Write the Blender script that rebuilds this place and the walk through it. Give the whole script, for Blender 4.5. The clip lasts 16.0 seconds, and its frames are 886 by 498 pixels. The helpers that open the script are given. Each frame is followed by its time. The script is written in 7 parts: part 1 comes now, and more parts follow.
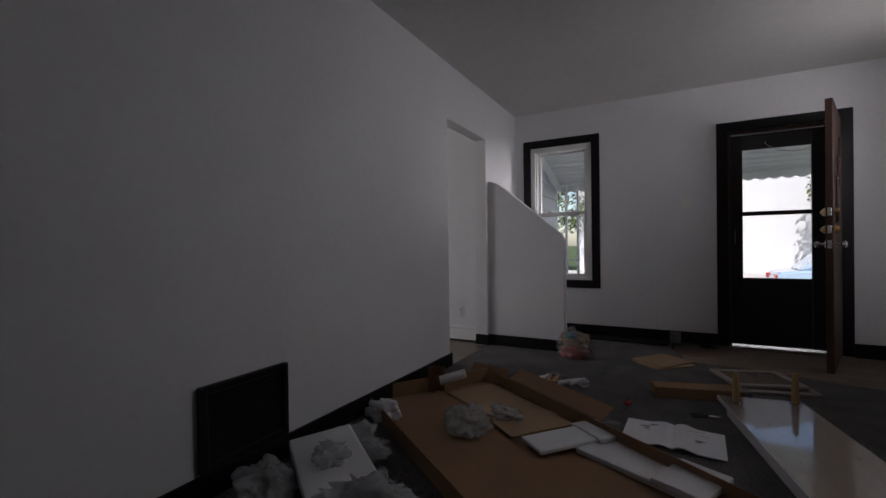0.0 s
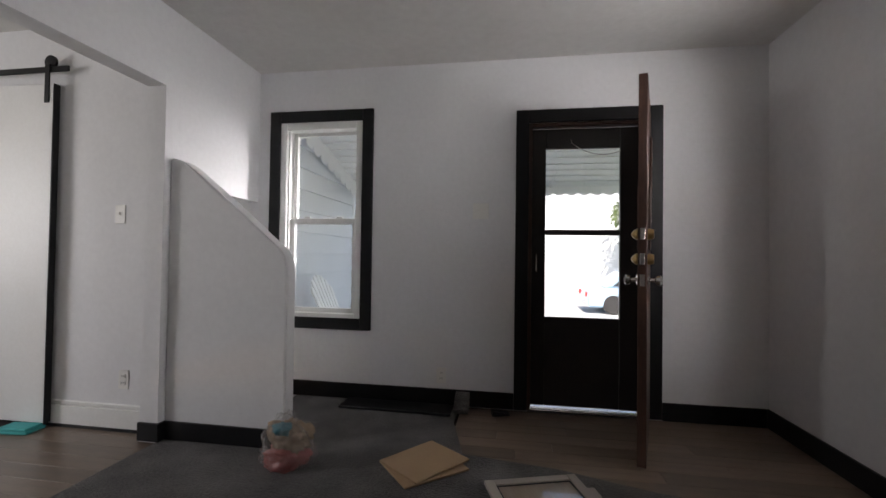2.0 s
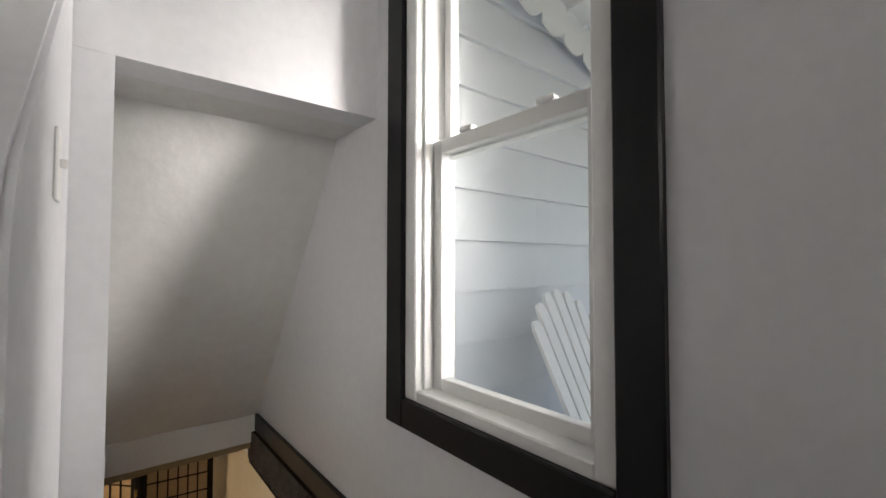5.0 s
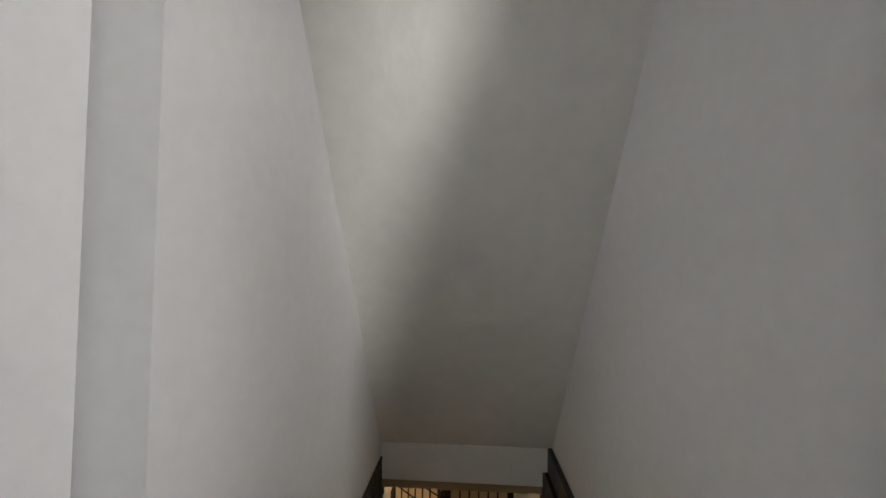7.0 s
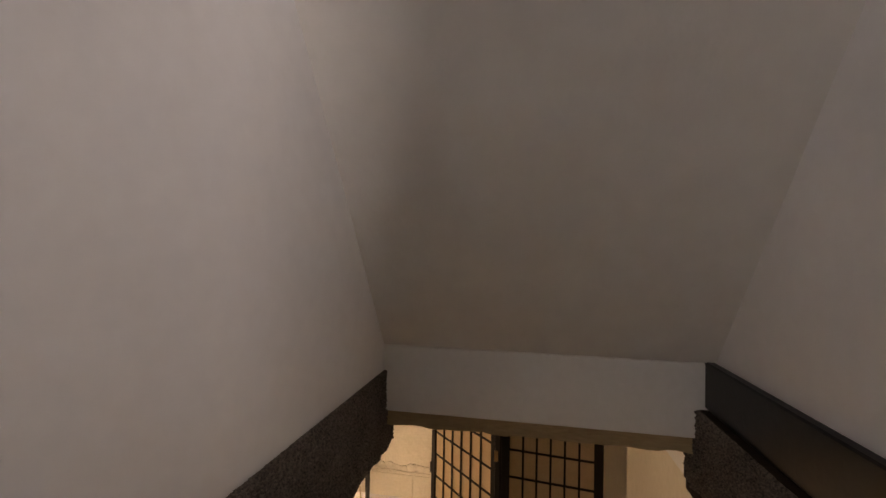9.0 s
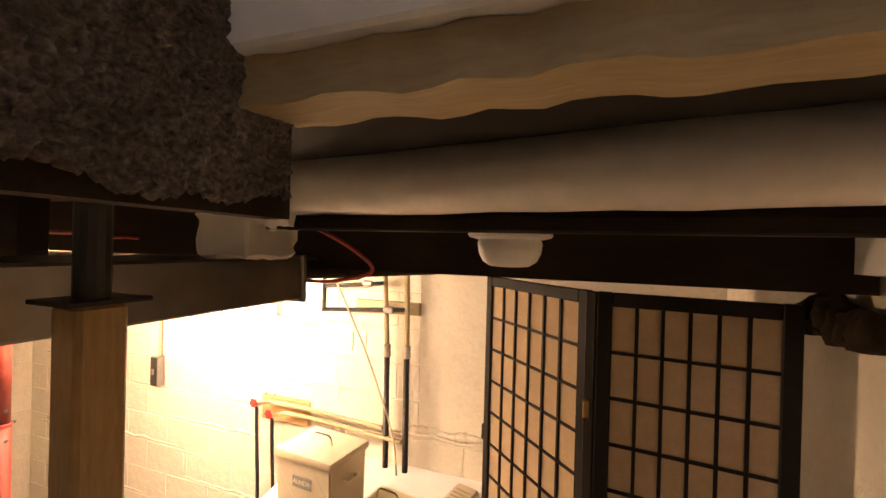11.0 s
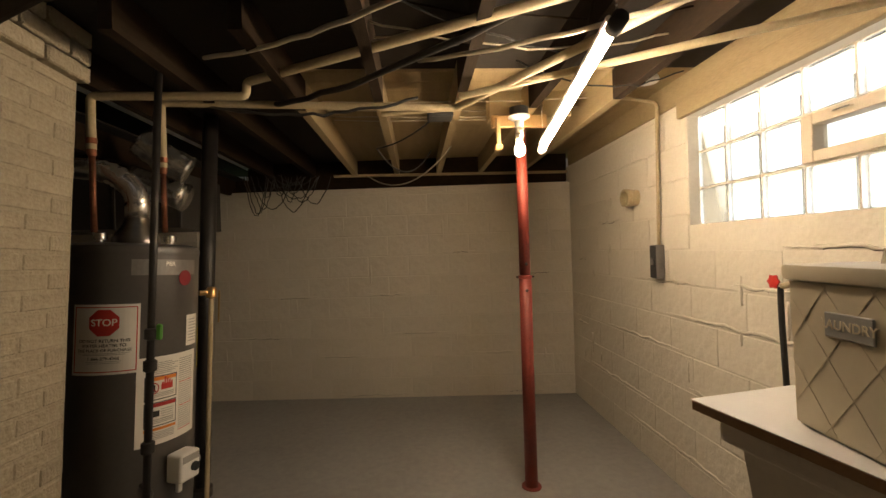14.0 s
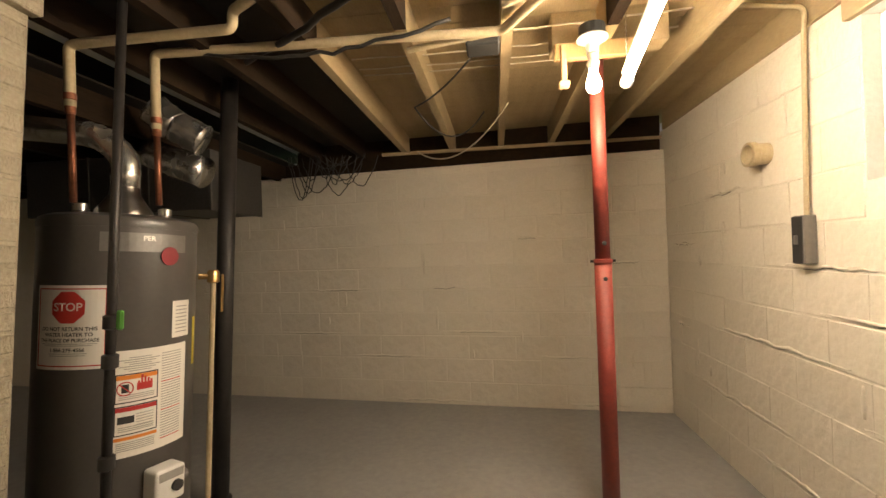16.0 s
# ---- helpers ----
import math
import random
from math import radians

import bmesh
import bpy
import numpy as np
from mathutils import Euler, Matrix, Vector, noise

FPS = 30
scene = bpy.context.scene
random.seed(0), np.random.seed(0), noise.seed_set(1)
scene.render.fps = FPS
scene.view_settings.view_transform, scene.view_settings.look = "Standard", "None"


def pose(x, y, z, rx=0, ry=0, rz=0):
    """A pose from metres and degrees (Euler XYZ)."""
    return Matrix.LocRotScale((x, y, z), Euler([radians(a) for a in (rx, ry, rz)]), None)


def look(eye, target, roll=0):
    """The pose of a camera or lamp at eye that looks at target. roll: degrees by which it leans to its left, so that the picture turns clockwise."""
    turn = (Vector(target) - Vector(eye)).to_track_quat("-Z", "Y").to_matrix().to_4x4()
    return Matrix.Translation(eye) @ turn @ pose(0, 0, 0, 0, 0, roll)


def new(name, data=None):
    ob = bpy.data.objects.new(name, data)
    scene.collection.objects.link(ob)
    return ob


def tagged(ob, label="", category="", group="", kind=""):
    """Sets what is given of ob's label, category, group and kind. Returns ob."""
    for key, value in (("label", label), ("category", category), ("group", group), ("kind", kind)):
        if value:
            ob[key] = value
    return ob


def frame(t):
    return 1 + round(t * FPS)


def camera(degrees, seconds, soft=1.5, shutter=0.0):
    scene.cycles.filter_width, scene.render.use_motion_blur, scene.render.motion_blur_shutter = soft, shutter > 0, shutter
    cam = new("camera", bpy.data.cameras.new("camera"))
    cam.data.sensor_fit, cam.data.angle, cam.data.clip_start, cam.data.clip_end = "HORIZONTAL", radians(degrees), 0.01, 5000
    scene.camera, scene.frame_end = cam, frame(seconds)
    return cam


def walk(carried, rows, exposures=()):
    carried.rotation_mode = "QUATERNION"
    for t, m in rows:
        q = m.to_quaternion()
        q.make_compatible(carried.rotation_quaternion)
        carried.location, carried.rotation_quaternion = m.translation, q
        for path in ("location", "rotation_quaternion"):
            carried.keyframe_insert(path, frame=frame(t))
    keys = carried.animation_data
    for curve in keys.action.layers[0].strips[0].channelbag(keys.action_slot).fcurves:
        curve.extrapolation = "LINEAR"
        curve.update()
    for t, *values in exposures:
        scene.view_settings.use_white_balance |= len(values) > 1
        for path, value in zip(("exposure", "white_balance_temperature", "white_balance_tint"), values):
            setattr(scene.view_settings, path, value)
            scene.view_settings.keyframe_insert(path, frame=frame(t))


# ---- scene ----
cam = camera(92.4, 16.0, soft=1.5)
PATH = [
    (0, (1.622, -4.857, 0.984), (0.675, -3.095, 0.974), -0.7),
    (0.5, (1.707, -4.428, 1.001), (0.979, -2.565, 0.998), -0.3),
    (1, (1.85, -4.008, 1.034), (1.452, -2.048, 1.029), 0.2),
    (1.5, (1.918, -3.546, 1.05), (1.583, -1.574, 1.062), 0.5),
    (2, (1.977, -3.083, 1.075), (1.663, -1.108, 1.112), 0.8),
    (2.5, (1.989, -2.656, 1.02), (1.674, -0.681, 1.044), 0.9),
    (3, (1.899, -2.271, 0.948), (1.362, -0.345, 1.009), 0.5),
    (3.2, (1.845, -2.138, 0.954), (1.212, -0.241, 1.011), 0.2),
    (5.3, (1.15, -0.57, 1.0), (-0.555, 0.475, 1.07), 0.3),
    (5.5, (1.086, -0.502, 0.98), (-0.713, 0.37, 1.053), 0.4),
    (6, (0.959, -0.389, 0.903), (-1.023, -0.145, 0.997), 0.4),
    (6.5, (0.705, -0.349, 0.909), (-1.292, -0.413, 0.981), 1.0),
    (7, (0.45, -0.357, 0.892), (-1.546, -0.473, 0.949), 1.1),
    (7.5, (0.231, -0.331, 0.779), (-1.756, -0.559, 0.809), 0.4),
    (8, (0.039, -0.349, 0.628), (-1.936, -0.647, 0.718), 1.0),
    (8.2, (-0.038, -0.356, 0.568), (-2.012, -0.667, 0.645), 1.2),
    (10.3, (-0.843, -0.412, 0.023), (-2.735, -1.058, 0.044), 1.2),
    (10.5, (-0.909, -0.419, -0.029), (-2.783, -1.116, -0.006), 1.5),
    (10.8, (-1.043, -0.459, -0.088), (-2.919, -1.151, -0.084), 1.6),
    (11, (-1.11, -0.471, -0.135), (-2.984, -1.169, -0.143), 1.5),
    (11.5, (-1.289, -0.518, -0.3), (-3.058, -1.451, -0.327), 2.0),
    (12, (-1.435, -0.605, -0.431), (-3.076, -1.748, -0.463), 1.6),
    (12.5, (-1.549, -0.683, -0.577), (-2.966, -2.093, -0.617), 1.0),
    (13, (-1.609, -0.71, -0.649), (-2.517, -2.491, -0.683), -0.1),
    (13.5, (-1.661, -0.749, -0.806), (-2.158, -2.686, -0.824), -1.1),
    (14, (-1.752, -0.855, -0.956), (-1.876, -2.852, -0.953), -1.8),
    (14.5, (-1.908, -0.956, -1.076), (-1.812, -2.954, -1.059), -2.2),
    (15, (-1.961, -1.093, -1.09), (-1.768, -3.083, -1.074), -2.2),
    (15.5, (-1.98, -1.3, -1.055), (-1.732, -3.285, -1.039), -2.0),
    (16, (-1.927, -1.411, -1.068), (-1.681, -3.395, -1.058), -2.0),
]
EXPOSURES = [(0, 0.0, 6600, 20), (0.5, 0.5, 6600, 20), (1.5, 1.0, 6700, 16), (3.2, 0.85, 7200, 18), (5.3, 1.05, 7100, 13), (6.5, 0.9, 7000, 10), (7.5, 0.35, 7500, 14), (8.2, 0.1, 8200, 18), (10.3, 2.45, 7900, 32),
             (11, 1.75, 8000, 30), (11.5, 0.8, 7700, 28), (12.5, 0.05, 7450, 20), (13.2, -0.35, 6900, 16), (14, -0.45, 6700, 13), (14.5, -0.1, 6500, 10), (15.2, 0.1, 6550, 10), (16, 0.55, 6350, 12)]
walk(cam, [(t, look(e, g, r)) for t, e, g, r in PATH], EXPOSURES)

# ---------------------------------------------------------------- light
world = bpy.data.worlds.new("sky")
scene.world = world
world.use_nodes = True
wn = world.node_tree.nodes
wl = world.node_tree.links
sky = wn.new("ShaderNodeTexSky")
sky.sky_type = "NISHITA"
sky.sun_disc = False
sky.sun_elevation = radians(50)
sky.sun_rotation = radians(180)
wn["Background"].inputs["Strength"].default_value = 0.15
wl.new(sky.outputs["Color"], wn["Background"].inputs["Color"])

SUN_EL, SUN_AZ = radians(50), radians(180)
sun_data = bpy.data.lights.new("sun", "SUN")
sun_data.energy = 5.0
sun_data.angle = radians(0.6)
sun_data.color = (1.0, 0.95, 0.88)
sun = new("sun", sun_data)
sd = Vector((math.sin(SUN_AZ) * math.cos(SUN_EL), math.cos(SUN_AZ) * math.cos(SUN_EL), math.sin(SUN_EL)))
sun.matrix_world = look(sd * 30, (0, 0, 0))


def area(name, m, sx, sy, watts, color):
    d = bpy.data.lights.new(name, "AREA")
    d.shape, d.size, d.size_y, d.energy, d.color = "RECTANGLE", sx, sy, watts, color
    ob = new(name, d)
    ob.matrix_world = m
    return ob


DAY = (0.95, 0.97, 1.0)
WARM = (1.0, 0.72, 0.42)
# area lamps stand in for daylight; the kitchen's opening is unseen and added
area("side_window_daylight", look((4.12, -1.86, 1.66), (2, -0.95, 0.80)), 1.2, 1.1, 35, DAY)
# lamp added to brighten the kitchen, where no window is known
area("kitchen_fill", look((-3.4, -3.0, 1.5), (-1, -3.0, 1.2)), 1.6, 1.2, 26, DAY)
# two lamps hung out of view on the porch, for the front window's daylight
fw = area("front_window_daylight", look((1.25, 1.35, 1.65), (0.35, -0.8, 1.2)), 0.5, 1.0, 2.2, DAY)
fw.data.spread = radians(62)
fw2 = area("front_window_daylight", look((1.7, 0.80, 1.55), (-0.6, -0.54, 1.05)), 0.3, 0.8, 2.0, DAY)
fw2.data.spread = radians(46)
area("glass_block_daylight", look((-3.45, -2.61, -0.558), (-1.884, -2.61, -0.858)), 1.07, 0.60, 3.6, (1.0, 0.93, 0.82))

# ---------------------------------------------------------------- mesh helpers


LOWER = Matrix.Translation((0.116, 0, -0.118))   # the basement is set out from a datum of its own
UPPER = Matrix()
datum = UPPER


def thing(name, label, category, m=None, group="", kind=""):
    ob = new(name)
    ob.empty_display_size = 0.1
    ob.matrix_world = datum @ m if m is not None else datum
    return tagged(ob, label, category, group, kind)


def mesh_from(bm, name, material, smooth=None):
    me = bpy.data.meshes.new(name)
    if smooth is not None:
        for f in bm.faces:
            f.smooth = True
        for e in bm.edges:
            if len(e.link_faces) == 2 and e.calc_face_angle(0) > radians(smooth):
                e.smooth = False
    bm.to_mesh(me)
    bm.free()
    for mt in (material if isinstance(material, (list, tuple)) else [material]):
        me.materials.append(mt)
    return me


def part(name, bm, material, parent, label="", smooth=None, m=None):
    ob = new(name, mesh_from(bm, name, material, smooth))
    ob.parent = parent
    if m is not None:
        ob.matrix_basis = m
    return tagged(ob, label)


def solo(name, bm, material, label, category="", kind="", group="", smooth=None, m=None):
    ob = new(name, mesh_from(bm, name, material, smooth))
    ob.matrix_world = datum @ m if m is not None else datum
    return tagged(ob, label, category, group, kind)


def B():
    return bmesh.new()


def box(bm, x0, y0, z0, x1, y1, z1, bevel=0.0, seg=1, m=None):
    mm = Matrix.LocRotScale(((x0 + x1) / 2, (y0 + y1) / 2, (z0 + z1) / 2), None, (abs(x1 - x0), abs(y1 - y0), abs(z1 - z0)))
    vs = bmesh.ops.create_cube(bm, size=1, matrix=mm)["verts"]
    if bevel:
        es = list({e for v in vs for e in v.link_edges})
        r = bmesh.ops.bevel(bm, geom=es, offset=bevel, segments=seg, affect="EDGES", profile=0.6)
        vs = list({v for f in r["faces"] for v in f.verts} | {v for v in vs if v.is_valid})
    if m is not None:
        bmesh.ops.transform(bm, matrix=m, verts=vs)
    return bm


def prism(bm, poly, lo, hi, axis="y"):
    """A polygon in the plane across an axis, pushed from lo to hi along it."""
    def p3(a, b, c):
        return {"x": (c, a, b), "y": (a, c, b), "z": (a, b, c)}[axis]
    v0 = [bm.verts.new(p3(a, b, lo)) for a, b in poly]
    v1 = [bm.verts.new(p3(a, b, hi)) for a, b in poly]
    n = len(poly)
    fs = [bm.faces.new(v0), bm.faces.new(v1[::-1])]
    for i in range(n):
        j = (i + 1) % n
        fs.append(bm.faces.new((v0[i], v1[i], v1[j], v0[j])))
    bmesh.ops.recalc_face_normals(bm, faces=fs)
    return bm


def tube(bm, pts, r, seg=10, closed_ends=True):
    """A round pipe along a line of points; r is one radius or one for each point."""
    pts = [Vector(p) for p in pts]
    rings = []
    up = None
    for i, p in enumerate(pts):
        a = pts[max(i - 1, 0)]
        b = pts[min(i + 1, len(pts) - 1)]
        d = (b - a).normalized()
        if up is None:
            up = d.orthogonal().normalized()
        up = (up - d * up.dot(d))
        up = up.normalized() if up.length > 1e-6 else d.orthogonal().normalized()
        side = d.cross(up)
        rr = r[i] if isinstance(r, (list, tuple)) else r
        rings.append([bm.verts.new(p + (up * math.cos(2 * math.pi * k / seg) + side * math.sin(2 * math.pi * k / seg)) * rr) for k in range(seg)])
    for a, b in zip(rings, rings[1:]):
        for k in range(seg):
            bm.faces.new((a[k], a[(k + 1) % seg], b[(k + 1) % seg], b[k]))
    if closed_ends:
        bm.faces.new(rings[0][::-1])
        bm.faces.new(rings[-1])
    return bm


def lathe(bm, profile, seg=32, center=(0, 0, 0), axis="z"):
    """A turned solid: (radius, height) pairs from one end to the other."""
    rings = []
    for r, h in profile:
        ring = []
        for k in range(seg):
            a = 2 * math.pi * k / seg
            v = Vector((r * math.cos(a), r * math.sin(a), h))
            if axis == "x":
                v = Vector((v.z, v.x, v.y))
            elif axis == "y":
                v = Vector((v.y, v.z, v.x))
            ring.append(bm.verts.new(v + Vector(center)))
        rings.append(ring)
    fs = []
    for a, b in zip(rings, rings[1:]):
        for k in range(seg):
            fs.append(bm.faces.new((a[k], a[(k + 1) % seg], b[(k + 1) % seg], b[k])))
    fs.append(bm.faces.new(rings[0][::-1]))
    fs.append(bm.faces.new(rings[-1]))
    bmesh.ops.recalc_face_normals(bm, faces=fs)
    return bm


def bend(pts, n=6, r=0.04):
    """Rounds the corners of a line of points."""
    pts = [Vector(p) for p in pts]
    out = [pts[0]]
    for a, b, c in zip(pts, pts[1:], pts[2:]):
        ra = min(r, (a - b).length * 0.45, (c - b).length * 0.45)
        p, q = b + (a - b).normalized() * ra, b + (c - b).normalized() * ra
        for i in range(n + 1):
            t = i / n
            out.append(p * (1 - t) ** 2 + b * 2 * t * (1 - t) + q * t * t)
    out.append(pts[-1])
    return out


def sag(a, b, drop, n=14, wob=0.0, seed=0):
    rng = random.Random(seed)
    a, b = Vector(a), Vector(b)
    out = []
    for i in range(n + 1):
        t = i / n
        p = a.lerp(b, t) - Vector((0, 0, drop * 4 * t * (1 - t)))
        if wob and 0 < i < n:
            p += Vector([rng.uniform(-wob, wob) for _ in range(3)])
        out.append(p)
    return out


# ---------------------------------------------------------------- materials


def material(name, color, color2=None, rough=0.6, rough2=None, metal=0.0, big=1.5, small=60.0, mix=0.5, bump=0.0, bump_scale=None, bump_dist=0.002,
             spec=0.5, stretch=(1, 1, 1), piece=0.0, sheen=0.0, big_amount=0.5, coat=0.0):
    """A surface with variation at two scales, a fine relief and, for pieces, a small shift from piece to piece."""
    mt = bpy.data.materials.new(name)
    mt.use_nodes = True
    n, l = mt.node_tree.nodes, mt.node_tree.links
    bs = n["Principled BSDF"]
    tc = n.new("ShaderNodeTexCoord")
    mp = n.new("ShaderNodeMapping")
    mp.inputs["Scale"].default_value = stretch
    l.new(tc.outputs["Object"], mp.inputs["Vector"])
    n1, n2 = n.new("ShaderNodeTexNoise"), n.new("ShaderNodeTexNoise")
    n1.inputs["Scale"].default_value, n2.inputs["Scale"].default_value = big, small
    n1.inputs["Detail"].default_value, n2.inputs["Detail"].default_value = 5, 4
    for t in (n1, n2):
        l.new(mp.outputs["Vector"], t.inputs["Vector"])
    add = n.new("ShaderNodeMix")
    add.data_type = "FLOAT"
    add.inputs[0].default_value = 1 - big_amount
    l.new(n1.outputs["Fac"], add.inputs[2])
    l.new(n2.outputs["Fac"], add.inputs[3])
    ramp = n.new("ShaderNodeMapRange")
    ramp.inputs["From Min"].default_value, ramp.inputs["From Max"].default_value = 0.5 - 0.32 * mix - 0.02, 0.5 + 0.32 * (1 - mix) + 0.06
    l.new(add.outputs[0], ramp.inputs["Value"])
    cm = n.new("ShaderNodeMix")
    cm.data_type = "RGBA"
    c2 = color2 if color2 else tuple(c * 0.88 for c in color)
    cm.inputs[6].default_value, cm.inputs[7].default_value = (*c2, 1), (*color, 1)
    l.new(ramp.outputs["Result"], cm.inputs[0])
    out = cm.outputs[2]
    if piece:
        oi = n.new("ShaderNodeObjectInfo")
        hv = n.new("ShaderNodeHueSaturation")
        pr = n.new("ShaderNodeMapRange")
        pr.inputs["To Min"].default_value, pr.inputs["To Max"].default_value = 1 - piece, 1 + piece
        l.new(oi.outputs["Random"], pr.inputs["Value"])
        l.new(pr.outputs["Result"], hv.inputs["Value"])
        l.new(out, hv.inputs["Color"])
        out = hv.outputs["Color"]
    l.new(out, bs.inputs["Base Color"])
    rr = n.new("ShaderNodeMapRange")
    r2 = rough2 if rough2 is not None else min(1.0, rough + 0.1)
    rr.inputs["To Min"].default_value, rr.inputs["To Max"].default_value = rough, r2
    l.new(n1.outputs["Fac"], rr.inputs["Value"])
    l.new(rr.outputs["Result"], bs.inputs["Roughness"])
    bs.inputs["Metallic"].default_value = metal
    bs.inputs["Specular IOR Level"].default_value = spec
    bs.inputs["Coat Weight"].default_value = coat
    if sheen:
        bs.inputs["Sheen Weight"].default_value = sheen
    if bump:
        n3 = n.new("ShaderNodeTexNoise")
        n3.inputs["Scale"].default_value = bump_scale or small
        n3.inputs["Detail"].default_value = 6
        l.new(mp.outputs["Vector"], n3.inputs["Vector"])
        bp = n.new("ShaderNodeBump")
        bp.inputs["Strength"].default_value, bp.inputs["Distance"].default_value = bump, bump_dist
        l.new(n3.outputs["Fac"], bp.inputs["Height"])
        l.new(bp.outputs["Normal"], bs.inputs["Normal"])
    return mt


def glow(name, color, strength):
    mt = bpy.data.materials.new(name)
    mt.use_nodes = True
    bs = mt.node_tree.nodes["Principled BSDF"]
    bs.inputs["Base Color"].default_value = (*color, 1)
    bs.inputs["Emission Color"].default_value = (*color, 1)
    bs.inputs["Emission Strength"].default_value = strength
    return mt


def glass(name, color=(0.96, 0.98, 0.97), rough=0.0, ior=1.45):
    mt = bpy.data.materials.new(name)
    mt.use_nodes = True
    bs = mt.node_tree.nodes["Principled BSDF"]
    bs.inputs["Base Color"].default_value = (*color, 1)
    bs.inputs["Roughness"].default_value = rough
    bs.inputs["Transmission Weight"].default_value = 1
    bs.inputs["IOR"].default_value = ior
    return mt


M_PAINT = material("white_wall_paint", (0.76, 0.76, 0.77), (0.69, 0.69, 0.70), 0.55, 0.7, big=1.4, small=30, bump=0.3, bump_scale=42, bump_dist=0.0025)
M_CEIL = material("ceiling_paint", (0.72, 0.71, 0.69), (0.63, 0.62, 0.60), 0.7, big=1.6, small=18, bump=0.45, bump_scale=32, bump_dist=0.004)
M_BLACK = material("black_gloss_paint", (0.008, 0.008, 0.009), (0.013, 0.013, 0.014), 0.3, 0.45, big=4, small=90, bump=0.12, bump_scale=70, spec=0.22)
M_TRIMWHITE = material("white_trim_paint", (0.78, 0.78, 0.77), (0.72, 0.72, 0.70), 0.35, 0.5, big=3, small=60, bump=0.06)
M_VINYL = material("white_vinyl", (0.77, 0.77, 0.75), (0.72, 0.72, 0.70), 0.3, 0.4, big=5, small=80)
M_CARPET = material("dark_grey_carpet", (0.22, 0.208, 0.20), (0.055, 0.052, 0.051), 0.95, 1.0, big=5, small=85, bump=1.0, bump_scale=95, bump_dist=0.03, spec=0.1, sheen=0.15, big_amount=0.42)
M_PILE = material("carpet_pile", (0.23, 0.195, 0.165), (0.035, 0.030, 0.026), 0.95, 1.0, big=14, small=260, bump=1.0, bump_scale=240, bump_dist=0.006, spec=0.1, big_amount=0.25)
M_LAMINATE = material("grey_brown_laminate", (0.23, 0.17, 0.125), (0.12, 0.085, 0.062), 0.3, 0.42, big=3, small=45, stretch=(0.35, 6, 6), bump=0.08, bump_scale=60, piece=0.22)
M_CONC = material("grey_floor_paint", (0.36, 0.355, 0.345), (0.27, 0.265, 0.26), 0.42, 0.6, big=1.6, small=25, bump=0.15, bump_scale=18, bump_dist=0.003)
M_BLOCK = material("cream_block_paint", (0.73, 0.68, 0.59), (0.63, 0.58, 0.49), 0.62, 0.75, big=2.5, small=70, bump=0.6, bump_scale=15, bump_dist=0.014, piece=0.03)
M_BRICKP = material("cream_brick_paint", (0.47, 0.41, 0.30), (0.33, 0.28, 0.20), 0.6, 0.75, big=6, small=80, bump=1.0, bump_scale=45, bump_dist=0.012, piece=0.06)
M_JOISTDARK = material("old_dark_wood", (0.036, 0.022, 0.012), (0.016, 0.010, 0.006), 0.75, 0.9, big=3, small=40, stretch=(6, 0.5, 6), bump=0.4, bump_scale=40, spec=0.15)
M_JOISTCREAM = material("cream_painted_wood", (0.42, 0.325, 0.185), (0.27, 0.20, 0.105), 0.65, 0.8, big=3, small=40, stretch=(5, 0.7, 5), bump=0.35, bump_scale=40)
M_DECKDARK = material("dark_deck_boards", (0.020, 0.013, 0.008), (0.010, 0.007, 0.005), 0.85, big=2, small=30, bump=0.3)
M_RED = material("red_oxide_paint", (0.24, 0.034, 0.022), (0.15, 0.024, 0.018), 0.5, 0.68, big=8, small=60, bump=0.2)
M_GALV = material("galvanised_sheet", (0.55, 0.53, 0.50), (0.40, 0.38, 0.35), 0.28, 0.45, metal=0.9, big=5, small=30, bump=0.12, bump_scale=9, bump_dist=0.01)
M_TRUNK = material("dull_duct_sheet", (0.26, 0.24, 0.21), (0.15, 0.135, 0.12), 0.2, 0.38, metal=0.95, big=4, small=25, bump=0.15, bump_scale=7, bump_dist=0.012)
M_FOIL = material("bright_duct_sheet", (0.74, 0.70, 0.64), (0.58, 0.55, 0.50), 0.32, 0.5, metal=0.45, big=6, small=30, bump=0.25, bump_scale=14, bump_dist=0.01)
M_FLUE = material("shiny_flue_sheet", (0.78, 0.76, 0.72), (0.62, 0.60, 0.56), 0.18, 0.32, metal=0.92, big=6, small=30, bump=0.35, bump_scale=22, bump_dist=0.012)
M_COPPER = material("old_copper", (0.36, 0.14, 0.075), (0.16, 0.07, 0.045), 0.4, 0.6, metal=0.8, big=12, small=80)
M_BLKPIPE = material("black_iron_pipe", (0.018, 0.017, 0.017), (0.035, 0.03, 0.027), 0.38, 0.6, big=12, small=80, metal=0.2, bump=0.15)
M_CREAMPIPE = material("cream_painted_pipe", (0.52, 0.43, 0.28), (0.40, 0.32, 0.19), 0.5, 0.65, big=10, small=70, bump=0.25)
M_CARD = material("corrugated_cardboard", (0.33, 0.19, 0.10), (0.26, 0.148, 0.078), 0.75, 0.85, big=4, small=120, stretch=(1, 1, 1), bump=0.12, bump_scale=120)
M_FIBRE = material("unpainted_fibreboard", (0.40, 0.27, 0.155), (0.34, 0.225, 0.125), 0.6, 0.75, big=6, small=200, bump=0.06)
